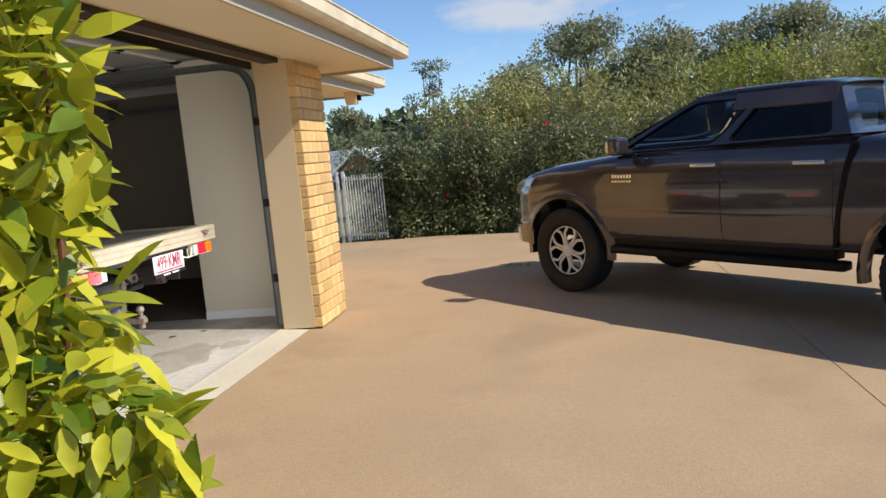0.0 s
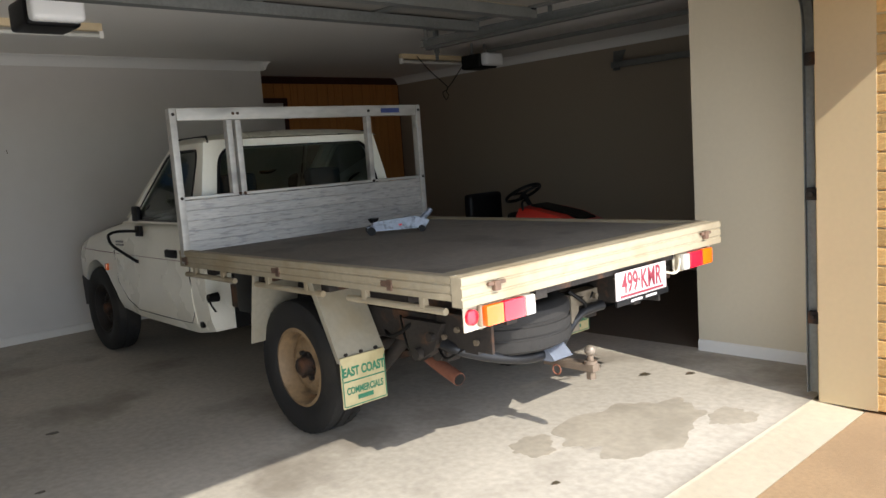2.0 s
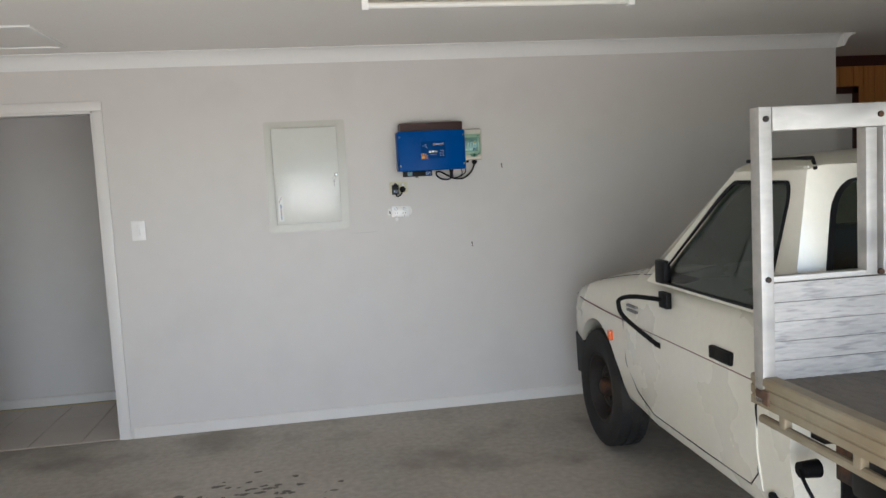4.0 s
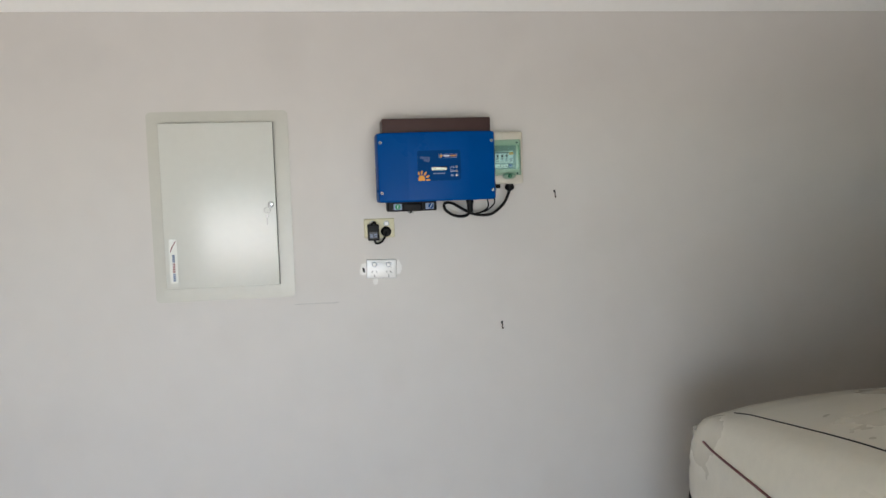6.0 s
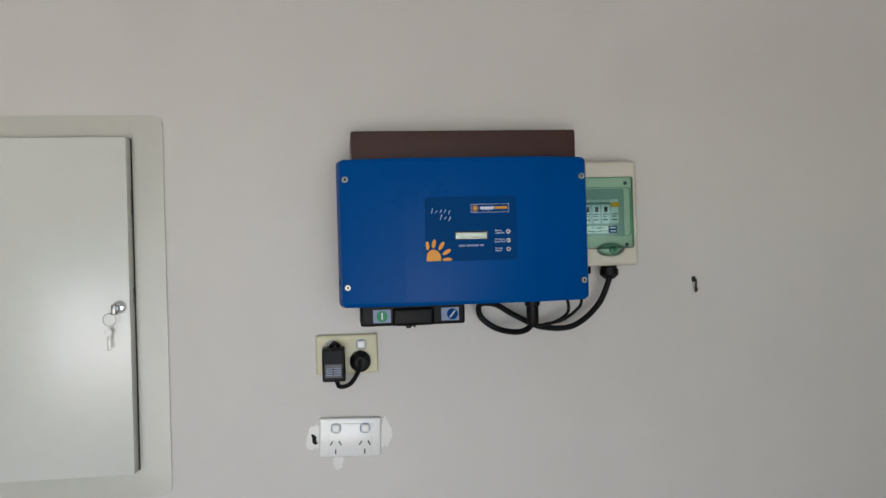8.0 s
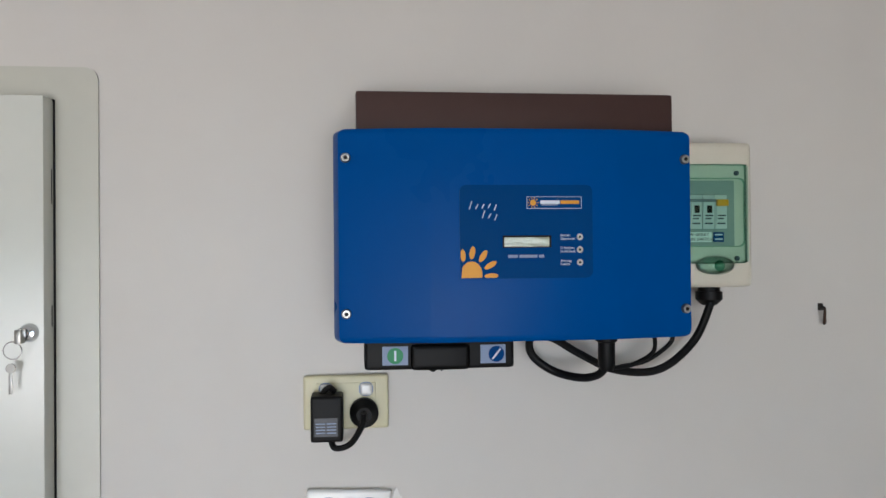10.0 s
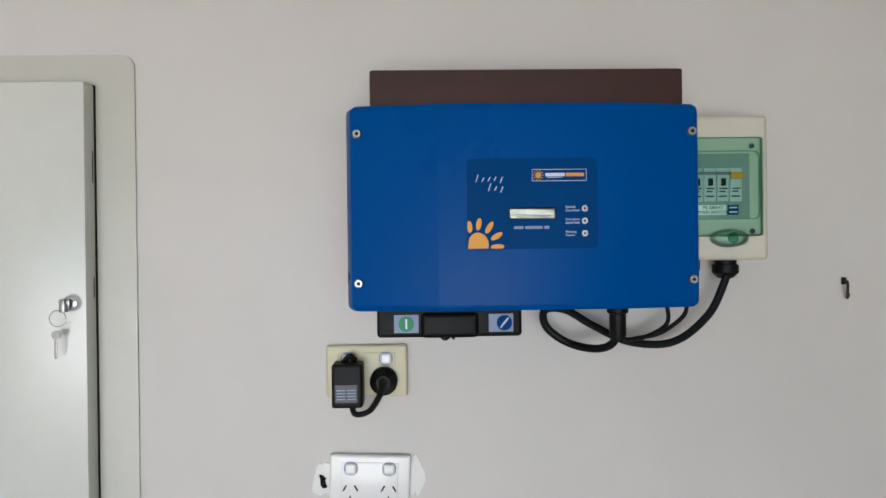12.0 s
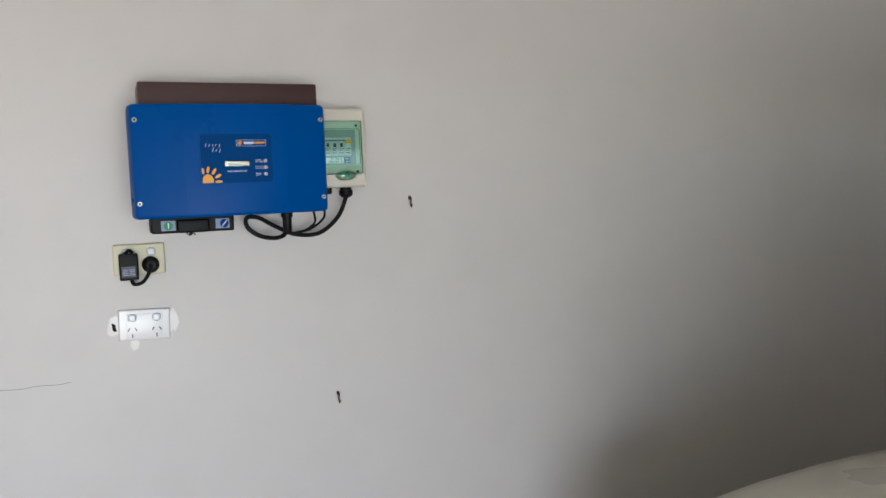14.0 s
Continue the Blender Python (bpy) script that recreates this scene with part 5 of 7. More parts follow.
# ---- overhead sectional door, raised ----
gdoor = thing("sectional_garage_door", pose(-0.6, -2.43, 2.16), "raised sectional garage door with galvanised stiles and struts", "garage door")
PW = 2.42
for k in range(4):
    x1 = 0.25 - k * 0.52
    bm = bm_new()
    box(bm, x1 - 0.515, x1, -PW, PW, 0.0, 0.03, 0.004)
    pn = part("door_panel", bm, PLATE, gdoor, "pale steel panel seen from its back", smooth=None)
    for y in np.linspace(-PW + 0.03, PW - 0.03, 7):
        bm = bm_new()
        box(bm, x1 - 0.505, x1 - 0.01, y - 0.03, y + 0.03, -0.012, 0.0, 0.002)
        part("stile", bm, GALV, pn, "galvanised stile")
        if k < 3:
            bm = bm_new()
            box(bm, x1 - 0.56, x1 - 0.47, y - 0.022, y + 0.022, -0.022, -0.012, 0.003)
            cyl(bm, (x1 - 0.517, y - 0.03, -0.022), (x1 - 0.517, y + 0.03, -0.022), 0.009, n=8)
            part("hinge", bm, BLACKP, pn, "black door hinge")
    for xe in (x1 - 0.012, x1 - 0.503):
        bm = bm_new()
        box(bm, xe - 0.012, xe + 0.012, -PW, PW, -0.01, 0.0, 0.002)
        part("panel_edge", bm, FASCIA, pn, "cream folded panel edge")
for x in (0.20, -1.30, -1.78):
    bm = bm_new()
    loft(bm, [[(x - 0.035, yy, -0.012), (x - 0.035, yy, -0.07), (x + 0.035, yy, -0.07), (x + 0.035, yy, -0.012), (x + 0.031, yy, -0.012), (x + 0.031, yy, -0.066), (x - 0.031, yy, -0.066), (x - 0.031, yy, -0.012)] for yy in (-PW, PW)], closed=True, caps=True)
    part("strut", bm, GALV, gdoor, "galvanised stiffening strut")
for s in (-1, 1):
    y = s * 2.465
    pts = [(0.30, y, -2.13), (0.30, y, -0.40)] + curve_pts([(0.30, y, -0.36), (0.285, y, -0.24), (0.22, y, -0.13), (0.08, y, -0.078)], 6) + [(-0.8, y, -0.07), (-2.35, y, -0.06)]
    bm = bm_new()
    rings = []
    for i, p in enumerate(pts):
        a, b = Vector(pts[max(i - 1, 0)]), Vector(pts[min(i + 1, len(pts) - 1)])
        d = (b - a).normalized()
        nrm = Vector((-d.z, 0, d.x))
        p = Vector(p)
        rings.append([p + nrm * u + Vector((0, s * v, 0)) for u, v in ((-0.027, -0.012), (-0.027, 0.018), (0.027, 0.018), (0.027, -0.012), (0.023, -0.012), (0.023, 0.014), (-0.023, 0.014), (-0.023, -0.012))])
    loft(bm, rings, closed=True, caps=True)
    tr = part("track", bm, GALV, gdoor, "bent galvanised roller track", smooth=40)
    for z in (-1.75, -1.15, -0.52):
        bm = bm_new()
        box(bm, 0.285, 0.35, *sorted((y + s * 0.018, y - s * 0.02)), z - 0.03, z + 0.03, 0.003)
        cyl(bm, (0.31, y - s * 0.03, z), (0.31, y + s * 0.01, z), 0.012, n=8)
        part("bracket", bm, STEELRUST, tr, "dark track bracket")
    for x in (-1.2, -2.3):
        bm = bm_new()
        box(bm, x - 0.015, x + 0.015, y - 0.003, y + 0.003, -0.06, CZ - 2.162)
        box(bm, x - 0.06, x + 0.06, y - 0.02, y + 0.02, CZ - 2.166, CZ - 2.161)
        part("hanger", bm, GALV, tr, "ceiling hanger strap")
bm = bm_new()
cyl(bm, (0.22, -2.46, 0.02), (0.22, 2.46, 0.02), 0.014, n=10)
for y in (-1.2, 1.2):
    cyl(bm, (0.22, y - 0.7, 0.02), (0.22, y + 0.7, 0.02), 0.035, n=16)
for s in (-1, 1):
    cyl(bm, (0.22, s * 2.36, 0.02), (0.22, s * 2.42, 0.02), 0.06, n=20)
part("spring_shaft", bm, STEELRUST, gdoor, "dark torsion spring shaft over the opening")
bm = bm_new()
box(bm, 0.30, 0.335, -2.42, 2.42, -0.13, -0.02, 0.01)
part("head_seal", bm, BLACKP, gdoor, "dark weathered bottom seal of the raised door")

# ---- door openers and tube lights ----
def door_opener(m, label, rail):
    th = thing("door_opener", m, label, "door opener", "garage door openers")
    bm = bm_new()
    box(bm, -0.20, 0.06, -0.13, 0.13, 0.0, 0.14, 0.025, 3)
    part("motor_housing", bm, BLACKP, th, "black motor housing")
    bm = bm_new()
    box(bm, 0.062, 0.15, -0.125, 0.125, 0.012, 0.135, 0.03, 3)
    part("lamp_cover", bm, mat("milky_lamp_cover", lin(228, 228, 226), 0.4, vary=0.02), th, "milky white lamp cover")
    bm = bm_new()
    box(bm, 0.05, rail, -0.016, 0.016, 0.142, 0.178, 0.002)
    part("rail", bm, GALV, th, "galvanised drive rail")
    bm = bm_new()
    for s in (-1, 1):
        box(bm, -0.09, -0.06, s * 0.09 - 0.002, s * 0.09 + 0.002, 0.12, CZ - m.translation.z - 0.001)
    part("ceiling_strap", bm, GALV, th)
    return th


door_opener(pose(-2.95, -2.43, 2.07), "dark garage door opener hung below the ceiling", 2.5)
op2 = door_opener(pose(-4.18, 2.0, 2.13), "black garage door opener with a knotted cord", 2.75)
bm = bm_new()
tube(bm, curve_pts([(-0.2, -0.1, 0.05), (-0.35, -0.12, -0.10), (-0.42, -0.14, -0.17), (-0.38, -0.15, -0.22), (-0.44, -0.13, -0.26), (-0.46, -0.15, -0.19), (-0.40, -0.14, -0.14), (-0.55, -0.2, 0.02), (-0.7, -0.25, 0.2)]), 0.005, 6)
part("cord", bm, BLACKP, op2, "black knotted power cord")


def tube_light(m, length, label):
    th = thing("tube_light", m, label, "ceiling light", "fluorescent battens")
    bm = bm_new()
    box(bm, -0.03, 0.03, -length / 2, length / 2, -0.05, 0.0, 0.004)
    part("batten", bm, CREAM, th, "cream steel batten")
    for s in (-1, 1):
        bm = bm_new()
        box(bm, -0.018, 0.018, *sorted((s * (length / 2 - 0.02), s * (length / 2 + 0.01))), -0.10, -0.045, 0.004)
        part("lamp_holder", bm, TRIM, th)
    bm = bm_new()
    cyl(bm, (0, -length / 2 + 0.02, -0.08), (0, length / 2 - 0.02, -0.08), 0.015, n=14)
    part("tube", bm, mat("unlit_tube_glass", lin(220, 218, 210), 0.2, vary=0.02), th, "unlit white fluorescent tube")
    return th


tube_light(pose(-4.42, -2.24, CZ), 1.25, "unlit fluorescent batten light on the ceiling")
tube_light(pose(-5.05, 2.3, CZ), 1.25, "unlit fluorescent batten light in shade")
# track of the third bay
bay = thing("bay_door_track", pose(-2.4, 3.2, 2.10), "galvanised door track along the shaded wall", "door track")
bm = bm_new()
box(bm, -1.1, 1.1, -0.03, -0.02, -0.03, 0.03)
box(bm, -1.1, 1.1, -0.02, 0.02, -0.03, -0.026)
box(bm, -1.1, 1.1, -0.02, 0.02, 0.026, 0.03)
part("rail", bm, GALV, bay)
bm = bm_new()
loft(bm, [[(-1.08, -0.02, -0.06), (-1.0, -0.02, -0.06), (-1.0, 0.0, 0.0), (-0.99, 0.09, 0.15), (-1.14, 0.09, 0.15)], [(-1.08, -0.024, -0.06), (-1.0, -0.024, -0.06), (-1.0, -0.004, 0.0), (-0.99, 0.086, 0.15), (-1.14, 0.086, 0.15)]], closed=True, caps=True)
part("wall_bracket", bm, GALV, bay, "galvanised wall bracket")
hang = thing("ceiling_bracket", pose(-3.75, 0.95, CZ - 0.20), "bent galvanised angle bracket hung from the ceiling", "bracket")
bm = bm_new()
box(bm, -0.002, 0.002, -0.03, 0.03, 0.0, 0.195)
box(bm, -0.05, 0.05, -0.05, 0.05, 0.195, 0.2)
box(bm, -0.02, 0.02, -0.003, 0.0, -0.06, 0.19)
part("strap", bm, GALV, hang)
bay2 = thing("bay_door_track", pose(-2.4, 0.80, 2.22), "galvanised door track hung below the ceiling", "door track")
bm = bm_new()
box(bm, -1.3, 1.1, -0.03, -0.02, -0.03, 0.03)
box(bm, -1.3, 1.1, -0.02, 0.02, -0.03, -0.026)
part("rail", bm, GALV, bay2)
bm = bm_new()
box(bm, -1.2, -1.17, -0.03, -0.026, 0.0, CZ - 2.221)
part("hanger", bm, GALV, bay2)
hatch = thing("ceiling_hatch", pose(-5.35, -4.75, CZ - 0.012), "square white ceiling access hatch", "hatch")
for a in ((-0.3, 0.3, -0.3, -0.27), (-0.3, 0.3, 0.27, 0.3), (-0.3, -0.27, -0.27, 0.27), (0.27, 0.3, -0.27, 0.27)):
    bm = bm_new()
    box(bm, *a, 0, 0.011, 0.002)
    part("frame", bm, TRIM, hatch)
bm = bm_new()
box(bm, -0.27, 0.27, -0.27, 0.27, 0.006, 0.0115)
part("lid", bm, CEIL, hatch)

# ---- things on the inverter wall ----
def on_wall(y, z):
    """Local x runs to the right along the wall, local z up, local y into the wall; the face looks out of it."""
    return Matrix.Translation((WX, y, z)) @ Matrix.Rotation(radians(90), 4, "Z")


UP = Matrix.Rotation(radians(90), 4, "X")             # letters that stand upright and face local -y
IBLUE = mat("inverter_blue_enamel", lin(0, 71, 140), 0.28, vary=0.03, big=4, coat=0.0, spec=0.05, bump=0.02, bump_scale=400)
DULLM = mat("dull_nickel", lin(150, 148, 144), 0.35, metal=0.85, vary=0.15, big=60)
LBLUE = mat("label_blue", lin(0, 60, 116), 0.34, vary=0.02, spec=0.03)
YEL = mat("sun_yellow", lin(214, 148, 8), 0.45, vary=0.03)
WPRINT = mat("white_print", lin(206, 216, 230), 0.5, vary=0.02)
HEAT = mat("brown_heatsink", lin(66, 44, 40), 0.45, metal=0.3, vary=0.08)
inv = thing("solar_inverter", on_wall(-2.389, 1.58), "bright blue solar inverter on the garage wall", "inverter")
HWD, HT = 0.2165, 0.247
bm = bm_new()                                          # pressed front with two creases
xs = [(-HWD, -0.163), (-HWD + 0.006, -0.178), (-HWD + 0.014, -0.1805), (-0.107, -0.1932), (-0.104, -0.194), (0.116, -0.194), (0.119, -0.1932), (HWD - 0.014, -0.1805), (HWD - 0.006, -0.178), (HWD, -0.163), (HWD, -0.08), (-HWD, -0.08)]
loft(bm, [[(x - math.copysign(i, x) * (abs(x) > 0.15), y + 0.5 * i, z) for x, y in xs] for z, i in ((0.0, 0.006), (0.002, 0.003), (0.004, 0.001), (0.008, 0.0), (0.08, 0.0), (0.16, 0.0), (HT - 0.008, 0.0), (HT - 0.004, 0.001), (HT - 0.002, 0.003), (HT, 0.006))], closed=True, caps=True)
cover = part("front_cover", bm, IBLUE, inv, "bright blue enamelled cover", smooth=25)
for sx in (-1, 1):
    for z in (0.034, HT - 0.034):
        bm = bm_new()
        lathe(bm, [(0.0, -0.1865), (0.0045, -0.1865), (0.0058, -0.1845), (0.0058, -0.170), (0, -0.170)], (sx * (HWD - 0.0145), 0, z), n=14)
        sc = part("screw", bm, DULLM, cover, "small chrome screw")
        bm = bm_new()
        cyl(bm, (sx * (HWD - 0.0145), -0.1872, z), (sx * (HWD - 0.0145), -0.1855, z), 0.0024, n=6)
        part("socket", bm, BLACKP, inv)
bm = bm_new()
box(bm, -0.19, 0.21, -0.13, -0.01, 0.12, 0.302, 0.004)
part("heatsink", bm, HEAT, inv, "dark brown finned heatsink")
bm = bm_new()
box(bm, -0.18, 0.20, -0.08, -0.003, 0.01, 0.24, 0.006)
part("back_case", bm, IBLUE, inv)
bm = bm_new()
box(bm, -0.182, -0.004, -0.165, -0.08, -0.034, 0.004, 0.005, 3)
isw = part("dc_switch", bm, BLACKP, inv, "black plastic DC switch handle")
bm = bm_new()
box(bm, -0.128, -0.058, -0.170, -0.163, -0.034, -0.004, 0.006, 3)
part("grip", bm, BLACKP, isw)
STK = mat("grey_blue_sticker", lin(120, 138, 168), 0.45, vary=0.04)
GREENS = mat("green_symbol", lin(20, 130, 80), 0.5, vary=0.02)
for x, m, nm in ((-0.146, GREENS, "green on-symbol sticker"), (-0.030, LBLUE, "blue warning sticker")):
    bm = bm_new()
    box(bm, x - 0.015, x + 0.015, -0.1662, -0.1652, -0.028, -0.006)
    st = part("sticker", bm, STK, isw, nm)
    bm = bm_new()
    cyl(bm, (x + (0.004 if m is LBLUE else 0), -0.1663, -0.017), (x + (0.004 if m is LBLUE else 0), -0.1668, -0.017), 0.0095, n=24)
    part("disc", bm, m, isw)
    bm = bm_new()
    if m is GREENS:
        box(bm, x - 0.0012, x + 0.0012, -0.1672, -0.1669, -0.023, -0.011)
    else:
        for a, b in (((-0.001, -0.023), (0.006, -0.015)), ((0.002, -0.019), (0.009, -0.011))):
            cyl(bm, (x + a[0], -0.1670, a[1]), (x + b[0], -0.1670, b[1]), 0.0011, n=6)
    part("mark", bm, WPRINT, isw)
bm = bm_new()
cyl(bm, (-0.095, -0.12, -0.034), (-0.095, -0.12, -0.040), 0.004, n=8)
tube(bm, curve_pts([(-0.105, -0.12, -0.036), (-0.098, -0.122, -0.042), (-0.09, -0.118, -0.038), (-0.086, -0.12, -0.042)]), 0.0016, 6)
part("wire_tie", bm, BLACKP, isw, "twisted black wire tie")
# label on the cover
LY = -0.1955
lab_q = rounded_uv((0, 0, 0, 0), (0.05, 0.07), 5)
bm = bm_new()
LX0, LX1, LZ0, LZ1 = -0.072, 0.084, 0.073, 0.181
loft(bm, [[(LX0 + (LX1 - LX0) * u, y, LZ0 + (LZ1 - LZ0) * v) for u, v in lab_q] for y in (-0.193, LY)], closed=True, caps=True)
lab = part("label", bm, LBLUE, cover, "darker blue product label", smooth=None)
bm = bm_new()                                          # hand-drawn product name as plain slanted strokes
for x0, z0, heights in ((-0.061, 0.153, (9, 5, 5, 5, 7)), (-0.046, 0.1425, (9, 5, 7))):
    for k, h in enumerate(heights):
        x, hh, dz = x0 + 0.0072 * k, h * 0.001, (-0.003 if h == 7 else 0.0) + 0.0004 * k
        cyl(bm, (x, LY - 0.0003, z0 + dz), (x + 0.0028, LY - 0.0003, z0 + dz + hh), 0.00065, n=6)
part("name_strokes", bm, WPRINT, inv, "white hand-drawn name as plain strokes")
bm = bm_new()
for a in ((0.006, 0.071, 0.167, 0.1675), (0.006, 0.071, 0.1535, 0.154), (0.006, 0.0065, 0.1535, 0.1675), (0.0705, 0.071, 0.1535, 0.1675)):
    box(bm, a[0], a[1], LY - 0.0004, LY, a[2], a[3])
for a in ((0.022, 0.045, 0.159, 0.163), (0.024, 0.042, 0.1575, 0.1582)):
    box(bm, a[0], a[1], LY - 0.0004, LY, a[2], a[3])
part("brand_bars", bm, WPRINT, inv, "framed brand mark drawn as bars")
bm = bm_new()
box(bm, 0.046, 0.068, LY - 0.0004, LY, 0.159, 0.163)
part("brand_bar", bm, YEL, inv, "yellow bar of the brand mark", smooth=None)
bm = bm_new()
cyl(bm, (0.0135, LY - 0.0005, 0.1605), (0.0135, LY, 0.1605), 0.0036, n=16)
for k in range(10):
    a = k * math.tau / 10
    cyl(bm, (0.0135 + 0.0046 * math.cos(a), LY - 0.0003, 0.1605 + 0.0046 * math.sin(a)), (0.0135 + 0.0064 * math.cos(a), LY - 0.0003, 0.1605 + 0.0064 * math.sin(a)), 0.0006, n=5)
part("brand_sun", bm, YEL, inv, "small yellow sun mark")
bm = bm_new()                                          # yellow sun in the lower corner
arc = [Vector((LX0 + 0.001, 0, LZ0 + 0.001))] + [Vector((LX0 + 0.001 + 0.012 + 0.0125 * math.cos(a), 0, LZ0 + 0.001 + 0.004 + 0.015 * math.sin(a))) for a in np.linspace(-0.25, 2.6, 18)]
loft(bm, [[(p.x, y, max(p.z, LZ0 + 0.001)) for p in arc] for y in (LY, LY - 0.0005)], closed=True, caps=True)
for cx, cz, ang, ln in ((LX0 + 0.003, LZ0 + 0.027, 95, 0.007), (LX0 + 0.014, LZ0 + 0.030, 80, 0.0075), (LX0 + 0.0265, LZ0 + 0.026, 58, 0.008), (LX0 + 0.035, LZ0 + 0.0155, 30, 0.008), (LX0 + 0.036, LZ0 + 0.003, 2, 0.008)):
    a = radians(ang)
    d, nn = Vector((math.cos(a), 0, math.sin(a))), Vector((-math.sin(a), 0, math.cos(a)))
    pts = [Vector((cx, 0, cz)) + d * ln * math.cos(t) + nn * 0.0032 * math.sin(t) for t in np.linspace(0, math.tau, 17)[:-1]]
    loft(bm, [[(min(max(p.x, LX0 + 0.0005), LX1), y, max(p.z, LZ0 + 0.001)) for p in pts] for y in (LY, LY - 0.0005)], closed=True, caps=True)
part("sun_print", bm, YEL, inv, "yellow half-sun print", smooth=None)
bm = bm_new()
box(bm, -0.0225, 0.0345, LY - 0.0012, LY, 0.1085, 0.1225, 0.001)
scr = part("display_frame", bm, BLACKP, inv, "thin dark display surround")
bm = bm_new()
box(bm, -0.021, 0.032, LY - 0.0016, LY - 0.0011, 0.1095, 0.1205)
part("display", bm, mat("shiny_display_window", lin(160, 168, 160), 0.14, metal=0.7, vary=0.05, bump=0.5, bump_scale=55, stretch=(0.5, 1, 2.2)), inv, "shiny grey-green display")
bm = bm_new()
for k, w in enumerate((0.011, 0.021, 0.006)):
    x = -0.016 + (0, 0.013, 0.036)[k]
    box(bm, x, x + w, LY - 0.0004, LY, 0.0968, 0.1002)
part("maker_bars", bm, STK, inv, "maker wording drawn as bars", smooth=None)
for k, (a, b) in enumerate((("Betrieb", "Operation"), ("Erdschluss", "Earth Fault"), ("Störung", "Failure"))):
    z = 0.1205 - k * 0.0148
    text_part("lamp_words", a + "\n" + b, 0.0040, Matrix.Translation((0.0455, LY - 0.0002, z)) @ UP, WPRINT, inv, 0.0002, align="LEFT")
    bm = bm_new()
    lathe(bm, [(0.0016, LY - 0.0012), (0.0036, LY - 0.0012), (0.0038, LY), (0.0016, LY)], (0.0685, 0, z), n=16, close=True)
    led = part("indicator", bm, DULLM, inv, "ringed indicator lamp")
    bm = bm_new()
    cyl(bm, (0.0685, LY - 0.001, z), (0.0685, LY, z), 0.0016, n=8)
    part("indicator_eye", bm, BLACKP, inv)
# cables below
bm = bm_new()
tube(bm, curve_pts([(0.13, -0.10, 0.0), (0.128, -0.10, -0.045), (0.11, -0.08, -0.062), (0.075, -0.05, -0.058), (0.045, -0.045, -0.036), (0.042, -0.05, -0.012), (0.07, -0.05, -0.012), (0.11, -0.045, -0.035), (0.16, -0.045, -0.058), (0.22, -0.05, -0.058), (0.27, -0.05, -0.02), (0.295, -0.05, 0.032)], 10), 0.0055, 10)
part("cable", bm, BLACKP, inv, "thick black looped cable")
bm = bm_new()
tube(bm, curve_pts([(0.20, -0.08, 0.002), (0.205, -0.07, -0.03), (0.18, -0.055, -0.05), (0.15, -0.05, -0.055)], 8), 0.003, 8)
part("thin_cable", bm, BLACKP, inv)
bm = bm_new()
tube(bm, curve_pts([(0.228, -0.08, 0.003), (0.228, -0.07, -0.02), (0.2, -0.055, -0.045), (0.165, -0.05, -0.053)], 8), 0.003, 8)
part("thin_cable", bm, BLACKP, inv)
bm = bm_new()
lathe(bm, [(0.0, 0.004), (0.014, 0.004), (0.014, -0.012), (0.011, -0.014), (0.011, -0.042), (0.008, -0.05), (0.0, -0.05)], (0.13, -0.10, 0.0), axis="z", n=20)
part("plug", bm, BLACKP, inv, "black round cable plug")

# isolator box
CREAMP = mat("cream_grey_plastic", lin(206, 200, 184), 0.4, vary=0.03)
iso = thing("isolator_box", on_wall(-2.125, 1.638), "cream isolator switch box with a green window", "switch box")
bm = bm_new()
box(bm, -0.075, 0.080, -0.075, -0.001, -0.004, 0.192, 0.008, 3)
part("case", bm, CREAMP, iso, "cream plastic case")
bm = bm_new()
box(bm, -0.055, 0.053, -0.0765, -0.074, 0.052, 0.140)
ib = part("recess", bm, mat("grey_insert", lin(140, 150, 146), 0.5, vary=0.05), iso)
WPL = mat("white_plastic", lin(228, 228, 225), 0.22, vary=0.02)
BRK = mat("pale_breaker_plastic", lin(196, 200, 198), 0.45, vary=0.03)
for k in range(4):
    x = -0.0285 + k * 0.0175
    bm = bm_new()
    box(bm, x, x + 0.0168, -0.081, -0.0764, 0.075, 0.120, 0.0008)
    box(bm, x + 0.001, x + 0.0158, -0.083, -0.081, 0.086, 0.113, 0.0008)
    br = part("breaker", bm, BRK, iso, "pale circuit breaker")
    bm = bm_new()
    if k == 3:
        box(bm, x, x + 0.0165, -0.0875, -0.083, 0.105, 0.114, 0.0012)
    else:
        box(bm, x + 0.005, x + 0.0115, -0.086, -0.083, 0.096, 0.106, 0.001)
    part("toggle", bm, YEL if k == 3 else BLACKP, br)
    bm = bm_new()
    for z, w in ((0.0925, 0.011), (0.0885, 0.008), (0.082, 0.010)):
        box(bm, x + 0.003, x + 0.003 + w, -0.0834, -0.0828 if z > 0.086 else -0.0808, z - 0.001, z + 0.001)
    part("print", bm, DARKGREY, br, "small dark unreadable print")
bm = bm_new()
box(bm, -0.0285, 0.0235, -0.0862, -0.0832, 0.1105, 0.1145, 0.0008)
part("toggle_bar", bm, mat("grey_toggle_bar", lin(112, 118, 122), 0.4, vary=0.03), iso, "grey bar joining the toggles")
bm = bm_new()
box(bm, -0.035, 0.0205, -0.0775, -0.0766, 0.0572, 0.0705)
part("switch_label", bm, WPL, iso, "white printed switch label")
text_part("switch_words", "PV ARRAY\nMAIN SWITCH", 0.0062, Matrix.Translation((0.0025, -0.0777, 0.0638)) @ UP, BLACKP, iso, 0.0002)
bm = bm_new()
box(bm, 0.023, 0.0375, -0.0775, -0.0766, 0.0572, 0.0705)
